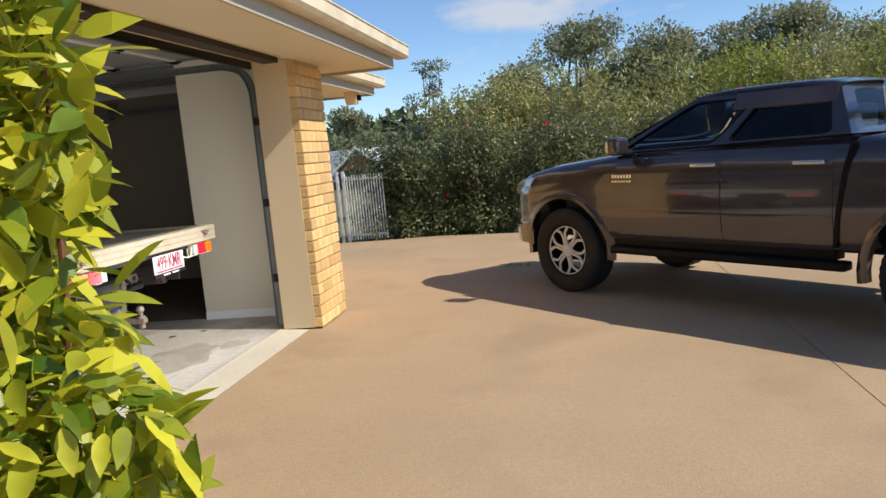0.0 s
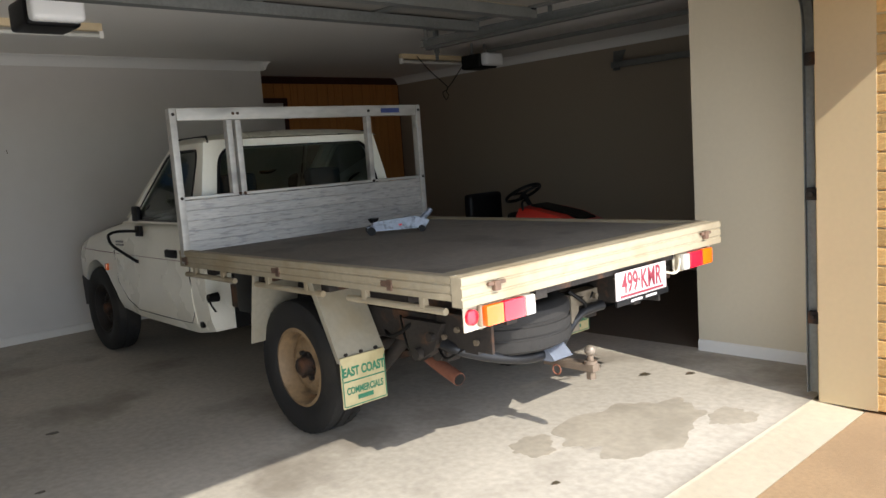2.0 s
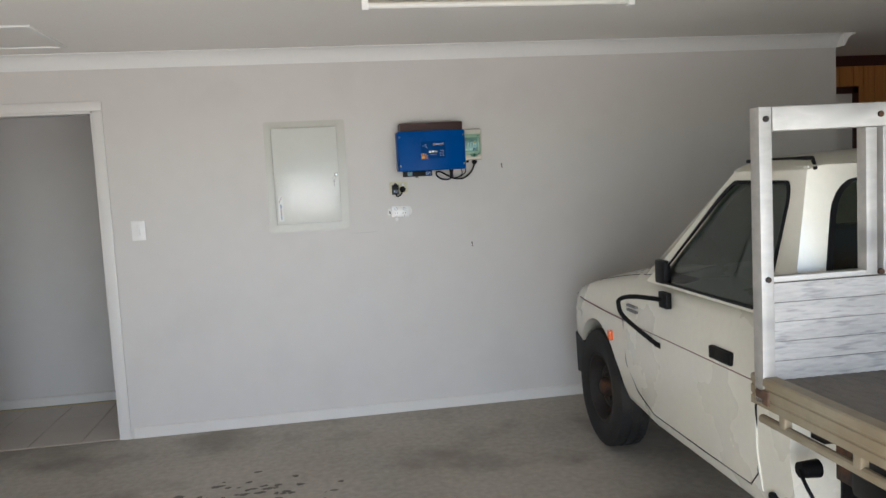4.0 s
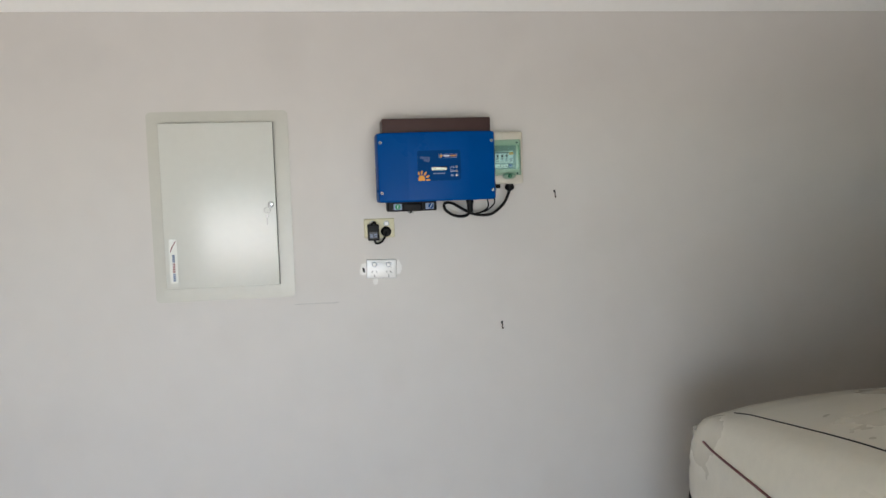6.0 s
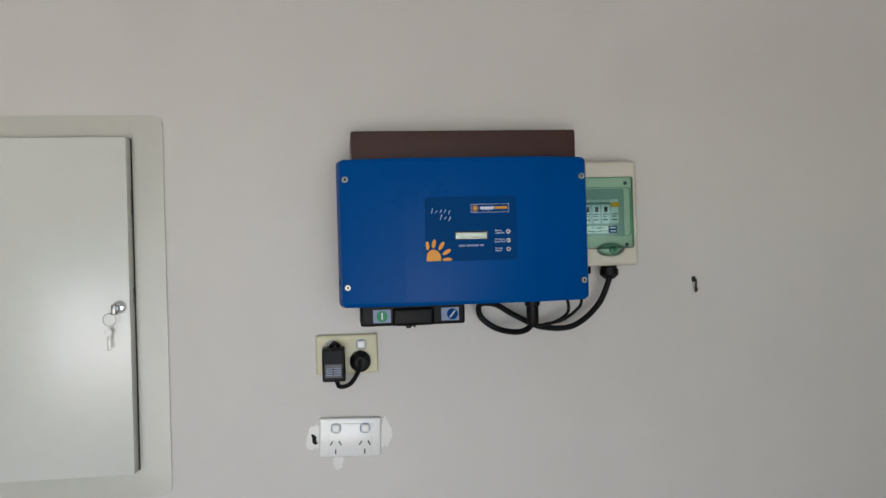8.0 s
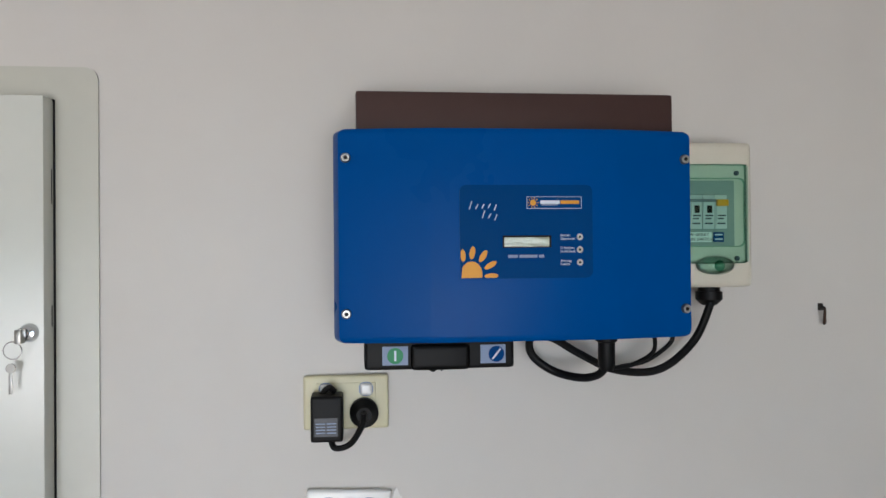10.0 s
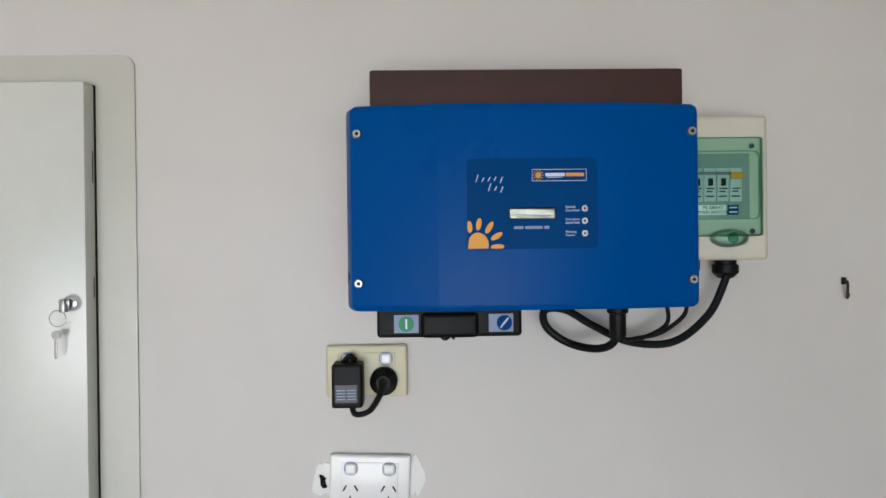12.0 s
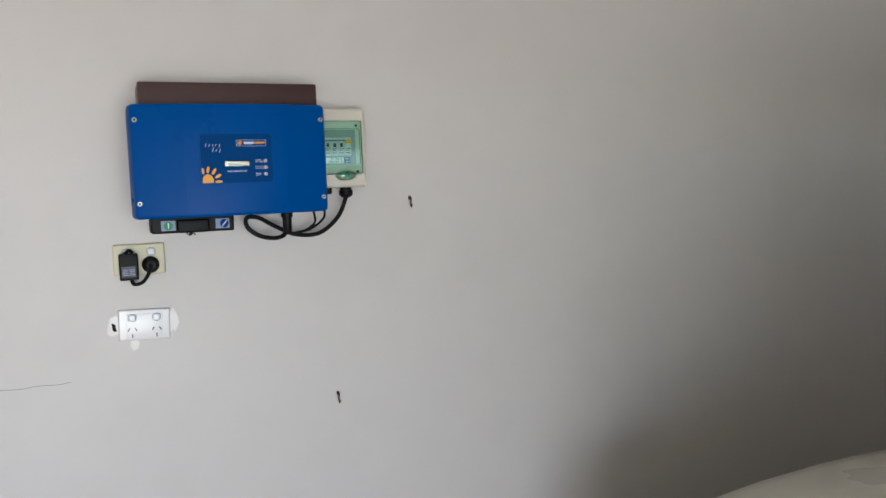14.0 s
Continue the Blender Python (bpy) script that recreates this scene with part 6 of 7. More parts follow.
bl = part("blue_label", bm, LBLUE, iso, "small blue label")
bm = bm_new()
for z in (0.061, 0.067):
    box(bm, 0.025, 0.0355, -0.0779, -0.0774, z - 0.001, z + 0.001)
part("print", bm, WPRINT, bl)
# hinged window: a shallow shell with a raised inner rim
GREENGL = glass_mat("green_tinted_window", (0.68, 0.89, 0.82, 1), 0.05)
GREENRIM = glass_mat("green_tinted_rim", (0.50, 0.78, 0.68, 1), 0.1)
oq_, iq_ = rounded_uv((0, 0, 0, 0), (0.03, 0.03), 5), rounded_uv((0.02, 0.06, 0.165, 0.145), (0.06, 0.06), 5)
WX0, WX1, WZ0, WZ1 = -0.065, 0.069, 0.0285, 0.1615


def win_ring(q, y, k=1.0):
    return [(WX0 + (WX1 - WX0) * (0.5 + (u - 0.5) * k), y, WZ0 + (WZ1 - WZ0) * (0.5 + (v - 0.5) * k)) for u, v in q]


bm = bm_new()
loft(bm, [win_ring(oq_, -0.0755), win_ring(oq_, -0.086, 0.985), win_ring(iq_, -0.0895)], closed=True)
bm.faces.new([bm.verts.new(c) for c in win_ring(iq_, -0.0895)])
win = part("window", bm, GREENGL, iso, "clear green hinged window", smooth=25)
bm = bm_new()
loft(bm, [win_ring(iq_, -0.0895), win_ring(iq_, -0.0915), win_ring(iq_, -0.0915, 0.975), win_ring(iq_, -0.0895, 0.97)], closed=True)
part("window_rim", bm, GREENRIM, win, "darker green moulded rim", smooth=None)
bm = bm_new()
loft(bm, [win_ring(oq_, -0.0752, 1.004), win_ring(oq_, -0.078, 1.004), win_ring(oq_, -0.078, 0.985), win_ring(oq_, -0.0752, 0.985)], closed=True)
part("window_edge", bm, GREENRIM, win, "dark green window edge", smooth=None)
for x, z in ((0.0565, 0.150), (0.0565, 0.035)):
    bm = bm_new()
    cyl(bm, (x, -0.0755, z), (x, -0.0775, z), 0.0035, n=12)
    part("stud", bm, DARKGREY, iso)
bm = bm_new()
rings = []
for f, y in ((1.0, -0.077), (0.98, -0.086), (0.85, -0.092), (0.55, -0.095), (0.05, -0.096)):
    rings.append([(0.0234 + 0.025 * f * math.cos(t), y, 0.0255 + 0.0125 * f * math.sin(t)) for t in np.linspace(0, math.tau, 33)[:-1]])
loft(bm, rings, closed=True)
ct = part("window_catch", bm, GREENGL, iso, "rounded green catch", smooth=50)
bm = bm_new()
lathe(bm, [(0.0, -0.0975), (0.003, -0.0975), (0.006, -0.0955), (0.0075, -0.094), (0.0, -0.094)], (0.0234, 0, 0.0255), n=20)
part("catch_button", bm, GREENRIM, ct, "round green button")
bm = bm_new()
lathe(bm, [(0.009, 0.0), (0.015, 0.0), (0.015, -0.010), (0.018, -0.011), (0.018, -0.022), (0.012, -0.028), (0.009, -0.03)], (0.033, -0.04, 0.0), axis="z", n=12)
part("cable_gland", bm, BLACKP, iso, "black cable gland")
bm = bm_new()
lathe(bm, [(0.005, 0.0), (0.009, 0.0), (0.009, -0.018), (0.005, -0.02)], (-0.012, -0.04, 0.0), axis="z", n=12)
part("cable_gland", bm, BLACKP, iso)

# meter / media box
BOXP = mat("gloss_white_enamel", lin(206, 207, 199), 0.22, vary=0.02, big=3, coat=0.0, bump=0.06, bump_scale=4)
BOXF = mat("gloss_box_frame", lin(190, 189, 178), 0.32, vary=0.03, big=3, coat=0.0, bump=0.05, bump_scale=14)
mbox = thing("wiring_cabinet", on_wall(-3.172, 1.237), "white steel wiring cabinet with keys in its lock", "cabinet")
fw, fh = 0.253, 0.697
oq, iq = rounded_uv((0, 0, 0, 0), (0.035, 0.025), 5), rounded_uv((0.0885, 0.1063, 0.0715, 0.0615), (0.002, 0.002), 5)
bm = bm_new()
loft(bm, [[(-fw + 2 * fw * u, y, fh * v) for u, v in q] for q, y in ((oq, -0.0005), (oq, -0.004), (iq, -0.006), (iq, -0.001))], closed=True)
part("frame", bm, BOXF, mbox, "gloss off-white flange", smooth=None)
bm = bm_new()
box(bm, -0.206, 0.198, -0.042, -0.008, 0.052, 0.652, 0.003)
dr = part("door", bm, BOXP, mbox, "white enamelled door slightly proud")
for z0, z1 in ((0.515, 0.56), (0.355, 0.383)):
    bm = bm_new()
    box(bm, 0.1975, 0.1984, -0.0175, -0.0155, z0, z1)
    part("slot", bm, BLACKP, dr, "thin dark slot in the door edge")
# black strip behind the door edge draws the shadow of the gap
bm = bm_new()
box(bm, -0.2055, 0.1982, -0.009, -0.003, 0.0512, 0.6528)
part("gap", bm, BLACKP, mbox, "black strip standing in for the shadow round the door")
bm = bm_new()
lathe(bm, [(0.0, -0.050), (0.006, -0.050), (0.0055, -0.053), (0.009, -0.052), (0.0115, -0.046), (0.012, -0.042), (0.0, -0.042)], (0.180, 0, 0.350), n=24)
lk = part("lock", bm, CHROME, mbox, "chrome cylinder lock")
bm = bm_new()
box(bm, 0.172, 0.180, -0.068, -0.052, 0.338, 0.356, 0.002)
part("key", bm, DULLM, lk, "silver key in the lock")
bm = bm_new()
tube(bm, [Vector((0.168 + 0.011 * math.cos(a), -0.062, 0.330 + 0.011 * math.sin(a))) for a in np.linspace(0, math.tau, 21)], 0.0008, 6)
part("key_ring", bm, DULLM, lk)
bm = bm_new()
lathe(bm, [(0.0, -0.0012), (0.006, -0.0012), (0.006, 0.0012), (0.0, 0.0012)], (0.166, -0.062, 0.308), n=16)
box(bm, 0.1635, 0.1675, -0.063, -0.061, 0.276, 0.306, 0.0005)
part("spare_key", bm, DULLM, lk, "silver key hanging from the ring")
# sticker, brand drawn as bars
bm = bm_new()
box(bm, -0.19, -0.163, -0.0428, -0.0421, 0.075, 0.235)
sk = part("door_sticker", bm, BOXP, mbox, "white vertical brand sticker")
for z0, z1, m in ((0.082, 0.112, LBLUE), (0.114, 0.150, PLATER), (0.152, 0.180, LBLUE)):
    bm = bm_new()
    for k in range(4):
        w = (z1 - z0) / 4
        box(bm, -0.181, -0.171, -0.0434, -0.0427, z0 + k * w, z0 + k * w + w * 0.62)
    part("sticker_bars", bm, m, mbox, "brand wording drawn as bars", smooth=None)
bm = bm_new()
tube(bm, curve_pts([(-0.186, -0.0428, 0.188), (-0.180, -0.0428, 0.205), (-0.166, -0.0428, 0.228)]), 0.0018, 6)
part("sticker_swoosh", bm, PLATER, mbox)

# power outlets and switch
AGED = mat("aged_ivory_plastic", lin(208, 202, 168), 0.4, vary=0.03)


def outlet(m, material, label, slots=True):
    th = thing("power_outlet", m, label, "power outlet", "double power outlets")
    bm = bm_new()
    box(bm, -0.0575, 0.0575, -0.012, -0.0005, -0.0365, 0.0365, 0.004, 3)
    part("plate", bm, material, th)
    bm = bm_new()
    box(bm, -0.040, 0.040, -0.0135, -0.0118, -0.0325, 0.0265, 0.0008)
    part("inner_plate", bm, material, th)
    for s in (-1, 1):
        bm = bm_new()
        loft(bm, [[(s * 0.027 - 0.0098 + 0.0196 * u, y, 0.0082 + 0.0191 * v) for u, v in rounded_uv((0, 0, 0, 0), (0.4, 0.4), 6)] for y in (-0.0130, -0.0138)], closed=True, caps=True)
        part("rocker_surround", bm, STK, th, "grey line round the rocker", smooth=None)
        bm = bm_new()
        box(bm, s * 0.027 - 0.008, s * 0.027 + 0.008, -0.0175, -0.013, 0.010, 0.0255, 0.0035, 3)
        part("rocker", bm, WPL, th, "white rocker switch")
        if slots:
            for a, b, rot in ((-0.008, -0.010, 30), (0.008, -0.010, -30), (0.0, -0.0255, 0)):
                bm = bm_new()
                box(bm, -0.0011, 0.0011, -0.0140, -0.0128, -0.0045, 0.0045)
                bmesh.ops.rotate(bm, verts=bm.verts[:], cent=(0, 0, 0), matrix=Matrix.Rotation(radians(rot), 3, "Y"))
                bmesh.ops.translate(bm, verts=bm.verts[:], vec=(s * 0.027 + a, 0, b))
                part("slot", bm, BLACKP, th)
    return th


up = outlet(on_wall(-2.595, 1.482), AGED, "yellowed double power outlet with two plugs in it", slots=False)
low = outlet(on_wall(-2.593, 1.326) @ Matrix.Rotation(radians(2.2), 4, "Y"), WPL, "white double power outlet set in patched plaster")
ad = thing("power_adapter", on_wall(-2.6195, 1.482), "black plug-in power adapter on an ivory outlet", "adapter")
bm = bm_new()
box(bm, -0.021, 0.021, -0.055, -0.0135, -0.044, 0.016, 0.004, 3)
part("body", bm, BLACKP, ad)
bm = bm_new()
box(bm, -0.016, 0.014, -0.0556, -0.0549, -0.036, -0.012)
pl = part("rating_label", bm, mat("dark_rating_label", lin(30, 36, 46), 0.4, vary=0.05), ad, "dark rating label")
bm = bm_new()
for k in range(4):
    box(bm, -0.014, -0.002, -0.0560, -0.0555, -0.032 + k * 0.004, -0.0305 + k * 0.004)
    box(bm, 0.0, 0.012, -0.0560, -0.0555, -0.032 + k * 0.004, -0.0305 + k * 0.004)
part("label_lines", bm, STK, ad, "tiny unreadable print", smooth=None)
bm = bm_new()
tube(bm, curve_pts([(-0.008, -0.03, 0.014), (0.002, -0.034, 0.024), (0.010, -0.03, 0.018)]), 0.004, 8)
tube(bm, curve_pts([(0.004, -0.03, -0.044), (0.010, -0.035, -0.056), (0.03, -0.04, -0.050), (0.046, -0.046, -0.024), (0.048, -0.05, -0.008)]), 0.0042, 8)
part("cord", bm, BLACKP, ad, "short black cord looping to the plug")
pg = thing("power_plug", on_wall(-2.571, 1.469), "round black mains plug in an ivory outlet", "plug")
bm = bm_new()
lathe(bm, [(0.0, -0.040), (0.010, -0.040), (0.014, -0.032), (0.0195, -0.026), (0.0195, -0.0136), (0.0, -0.0136)], (0, 0, 0), n=28)
part("body", bm, BLACKP, pg)
sw = thing("light_switch", on_wall(-4.22, 1.305), "white three-gang light switch beside the doorway", "light switch")
bm = bm_new()
box(bm, -0.042, 0.042, -0.010, -0.0005, -0.062, 0.062, 0.004, 3)
part("plate", bm, WPL, sw)
for z in (-0.025, 0.0, 0.025):
    bm = bm_new()
    box(bm, -0.008, 0.008, -0.014, -0.0098, z - 0.008, z + 0.008, 0.003)
    part("rocker", bm, WPL, sw)
# hooks, plaster patches and a crack
for y, z in ((-1.904, 1.589), (-2.128, 1.082)):
    hk = thing("wall_hook", on_wall(y, z), "small rusty screw hook in the wall", "hook", "wall hooks")
    bm = bm_new()
    tube(bm, curve_pts([(0.0, 0.0, 0.010), (0.0, -0.012, 0.010), (-0.001, -0.014, -0.004), (0.002, -0.008, -0.013), (0.005, -0.006, -0.007)]), 0.0021, 6)
    box(bm, -0.0035, 0.0035, -0.004, -0.0005, 0.006, 0.0165, 0.001)
    part("hook", bm, STEELRUST, hk)
PATCH = mat("white_filler", lin(220, 218, 213), 0.3, vary=0.04)
rnd = random.Random(2)
for cx, cz, rx, rz in ((-0.067, -0.003, 0.014, 0.024), (0.066, 0.006, 0.012, 0.026), (-0.022, -0.047, 0.010, 0.014)):
    bm = bm_new()
    pts = []
    for k in range(26):
        a = k * math.tau / 26
        r = 1 + rnd.uniform(-0.22, 0.22)
        pts.append((cx + rx * r * math.cos(a), cz + rz * r * math.sin(a)))
    loft(bm, [[(x, y, z) for x, z in pts] for y in (-0.0002, -0.0022)], closed=True, caps=True)
    ob = part("filler", bm, PATCH, low, "smear of white filler")
bm = bm_new()
for k in range(7):
    a = rnd.uniform(0, 6.28)
    cyl(bm, (-0.066 + rnd.uniform(-0.006, 0.003), -0.003, rnd.uniform(-0.014, 0.006)), (-0.064 + rnd.uniform(-0.006, 0.004), -0.004, rnd.uniform(-0.014, 0.006)), 0.002, n=6)
part("broken_plaster", bm, BLACKP, low, "dark broken plaster edge")
bm = bm_new()
tube(bm, [(WX + 0.0004, -2.92 + 0.02 * k, 1.205 + 0.0015 * math.sin(k * 1.7)) for k in range(9)], 0.0005, 4)
structure("wall_crack", bm, DARKGREY, "hairline crack in the plasterboard", "crack")

# stains on the concrete
def stain(x, y, rx, ry, seed, material, label, z=0.0012):
    rs = random.Random(seed)
    ph = [rs.uniform(0, 6.28) for _ in range(4)]
    bm = bm_new()
    pts = []
    for k in range(72):
        a = k * math.tau / 72
        r = 1 + 0.16 * math.sin(2 * a + ph[0]) + 0.12 * math.sin(3 * a + ph[1]) + 0.08 * math.sin(7 * a + ph[2]) + 0.05 * math.sin(13 * a + ph[3]) + rs.uniform(-0.03, 0.03)
        pts.append((x + rx * r * math.cos(a), y + ry * r * math.sin(a)))
    loft(bm, [[(px, py, zz) for px, py in pts] for zz in (0.0002, z)], closed=True, caps=True)
    return structure("floor_stain", bm, material, label, "stain")


DAMP = mat("damp_concrete", lin(150, 142, 128), 0.5, vary=0.2, big=3, fine=24, stain=lin(132, 124, 110), stain_amount=0.6, stain_scale=4)
OIL = mat("oil_spot", lin(74, 66, 52), 0.4, vary=0.2)
stain(-0.80, -0.78, 0.24, 0.46, 3, DAMP, "damp grey patch on the garage floor")
stain(-1.02, -1.25, 0.10, 0.12, 9, DAMP, "damp grey patch on the garage floor")
stain(-0.50, -0.42, 0.09, 0.14, 4, DAMP, "damp grey patch on the garage floor")
rs_ = random.Random(12)
for k in range(70):
    a = rs_.gauss(-4.78, 0.13), rs_.gauss(-3.62, 0.22)
    r = rs_.uniform(0.004, 0.015)
    stain(a[0], a[1], r, r * rs_.uniform(0.8, 2.2), 30 + k, OIL, "dark oil drip on the concrete", 0.0014)
for x, y, r in ((-3.2, -2.6, 0.018), (-2.4, -2.9, 0.012), (-1.2, -0.05, 0.022), (-1.0, 0.1, 0.018), (-0.7, -1.5, 0.012), (-3.6, -3.4, 0.012)):
    stain(x, y, r, r * 1.9, int(90 + 10 * r), OIL, "dark oil drip on the concrete", 0.0014)

# ---- plants ----
def leaf_mat(name, col, col2, gloss=0.45, through=0.35):
    """Leaves: two greens mixed leaf by leaf, glossy above, letting some light through."""
    m = bpy.data.materials.new(name)
    m.use_nodes = True
    nt = m.node_tree
    bs = nt.nodes["Principled BSDF"]
    geo, ramp, tc, nz = (nt.nodes.new(n) for n in ("ShaderNodeNewGeometry", "ShaderNodeMix", "ShaderNodeTexCoord", "ShaderNodeTexNoise"))
    oi, ad, fr = nt.nodes.new("ShaderNodeObjectInfo"), nt.nodes.new("ShaderNodeMath"), nt.nodes.new("ShaderNodeMath")
    ramp.data_type = "RGBA"
    ramp.inputs[6].default_value, ramp.inputs[7].default_value = col, col2
    ad.operation, fr.operation = "ADD", "FRACT"
    nt.links.new(geo.outputs["Random Per Island"], ad.inputs[0]), nt.links.new(oi.outputs["Random"], ad.inputs[1])
    nt.links.new(ad.outputs[0], fr.inputs[0]), nt.links.new(fr.outputs[0], ramp.inputs[0])
    nz.inputs["Scale"].default_value = 0.9
    nt.links.new(tc.outputs["Object"], nz.inputs["Vector"])
    hsv = nt.nodes.new("ShaderNodeHueSaturation")
    mr = nt.nodes.new("ShaderNodeMapRange")
    mr.inputs[1].default_value, mr.inputs[2].default_value, mr.inputs[3].default_value, mr.inputs[4].default_value = 0.3, 0.7, 0.65, 1.35
    nt.links.new(nz.outputs[0], mr.inputs[0]), nt.links.new(mr.outputs[0], hsv.inputs["Value"]), nt.links.new(ramp.outputs[2], hsv.inputs["Color"])
    nt.links.new(hsv.outputs[0], bs.inputs["Base Color"])
    bs.inputs["Roughness"].default_value = gloss
    tl, mx = nt.nodes.new("ShaderNodeBsdfTranslucent"), nt.nodes.new("ShaderNodeMixShader")
    mx.inputs[0].default_value = through
    nt.links.new(hsv.outputs[0], tl.inputs[0]), nt.links.new(bs.outputs[0], mx.inputs[1]), nt.links.new(tl.outputs[0], mx.inputs[2])
    nt.links.new(mx.outputs[0], nt.nodes["Material Output"].inputs[0])
    return m


BARK = mat("grey_bark", lin(110, 98, 84), 0.9, vary=0.25, big=4, bump=0.5)
HEDGE_L = leaf_mat("hedge_leaves", lin(86, 100, 58), lin(144, 144, 98), 0.4, 0.3)
OLIVE_L = leaf_mat("olive_leaves", lin(138, 140, 80), lin(182, 174, 108), 0.6, 0.35)
LIME_L = leaf_mat("lime_leaves", lin(138, 148, 56), lin(176, 178, 80), 0.6, 0.35)
EUC_L = leaf_mat("gum_leaves", lin(116, 121, 90), lin(172, 170, 132), 0.6, 0.35)
GREY_L = leaf_mat("silvery_leaves", lin(120, 124, 104), lin(150, 152, 134), 0.6, 0.3)
HILL_L = leaf_mat("hill_leaves", lin(92, 106, 72), lin(116, 124, 88), 0.7, 0.25)
PETAL = mat("pink_red_petals", lin(186, 70, 74), 0.6, vary=0.15)

LEAF6 = np.array([(0, 0, 0), (0.28, 0.22, 0.03), (0.62, 0.21, 0.02), (1, 0, -0.06), (0.62, -0.21, 0.02), (0.28, -0.22, 0.03)])
LEAF4 = np.array([(0, 0, 0), (0.5, 0.26, 0.05), (1, 0, 0), (0.5, -0.26, 0.05)])


def leaf_field(name, pts, outs, size, material, parent, shape=LEAF4, seed=1, label="", droop=0.2, spread=1.0):
    """Many small leaves, each at its own tilt, joined as one piece of greenery."""
    rs = np.random.RandomState(seed)
    n, k = len(pts), len(shape)
    d = outs + spread * rs.normal(size=(n, 3)) - np.array((0, 0, droop))
    d /= np.linalg.norm(d, axis=1, keepdims=True) + 1e-9
    up = rs.normal(size=(n, 3)) * 0.6 + np.array((0, 0, 1.0)) + 0.5 * outs
    s = np.cross(up, d)
    s /= np.linalg.norm(s, axis=1, keepdims=True) + 1e-9
    u = np.cross(d, s)
    sz = size * rs.uniform(0.6, 1.3, size=(n, 1, 1))
    v = pts[:, None, :] + sz * (shape[None, :, :1] * d[:, None, :] + shape[None, :, 1:2] * s[:, None, :] + shape[None, :, 2:3] * u[:, None, :])
    me = bpy.data.meshes.new(name)
    me.from_pydata(v.reshape(-1, 3).tolist(), [], (np.arange(n * k).reshape(n, k)).tolist())
    me.materials.append(material)
    ob = new(name, me)
    ob.parent = parent
    ob["kind"] = "stuff"
    if label:
        ob["label"] = label
    return ob


def lump_points(lumps, n, seed, inner=0.55):
    """Points in the outer part of a cluster of uneven lumps (centre, radii), and the way out of them."""
    rs = np.random.RandomState(seed)
    vol = np.array([r[0] * r[1] + r[1] * r[2] + r[0] * r[2] for _, r in lumps])
    pick = rs.choice(len(lumps), size=n, p=vol / vol.sum())
    d = rs.normal(size=(n, 3))
    d /= np.linalg.norm(d, axis=1, keepdims=True)
    rad = rs.uniform(inner ** 2, 1.12, size=(n, 1)) ** 0.5
    wob = 1 + 0.16 * np.sin(d[:, :1] * 7 + pick[:, None]) + 0.14 * np.sin(d[:, 1:2] * 9 + 2 * pick[:, None]) + 0.12 * np.sin(d[:, 2:] * 11)
    c = np.array([l[0] for l in lumps])[pick]
    r = np.array([l[1] for l in lumps])[pick]
    return c + d * r * rad * wob, d


def limbs(bm, base, tips, r0, rs):
    """A tapered trunk that forks into limbs."""
    base = Vector(base)
    for tip in tips:
        tip = Vector(tip)
        mid = base.lerp(tip, 0.45) + Vector((rs.uniform(-0.08, 0.08), rs.uniform(-0.08, 0.08), 0)) * (tip - base).length
        pts = curve_pts([base, mid, tip], 5)
        n = len(pts)
        rings = []
        for i, p in enumerate(pts):
            r = r0 * (1 - 0.85 * i / (n - 1))
            rings.append([p + Vector((r * math.cos(a), r * math.sin(a), 0)) for a in np.linspace(0, math.tau, 8)[:-1]])
        loft(bm, rings, closed=True, caps=True)


def tree(name, at, height, width, material, label, n, leaf, seed, trunk=0.35, lumps=9, r0=0.12, category="tree", group="", low=0.3, thin=1.0, flat=0.8):
    """A trunk with limbs that carry a crown of uneven leaf clumps with gaps."""
    rs = np.random.RandomState(seed)
    th = thing(name, pose(*at), label, category, group)
    ls = []
    for k in range(lumps):
        a, q = k * 2.4 + rs.uniform(-0.5, 0.5), math.sqrt((k + 0.5) / lumps)
        z = height * (low + (1 - low) * rs.uniform(0.15, 0.86)) if k else height * 0.84
        shrink = 1 - 0.55 * max(0, (z / height - 0.55)) / 0.45
        r = width * rs.uniform(0.20, 0.34) * thin
        ls.append(((width * 0.46 * q * math.cos(a) * shrink, width * 0.46 * q * math.sin(a) * shrink, z), (r, r, r * rs.uniform(0.6, 0.95) * flat)))
    bm = bm_new()
    limbs(bm, (0, 0, -0.05), [l[0] for l in ls], r0, random.Random(seed))
    part("trunk", bm, BARK, th, "forked grey trunk and limbs")
    p, o = lump_points(ls, n, seed)
    keep = p[:, 2] > 0.02
    leaf_field("crown", p[keep], o[keep], leaf, material, th, seed=seed)
    return th


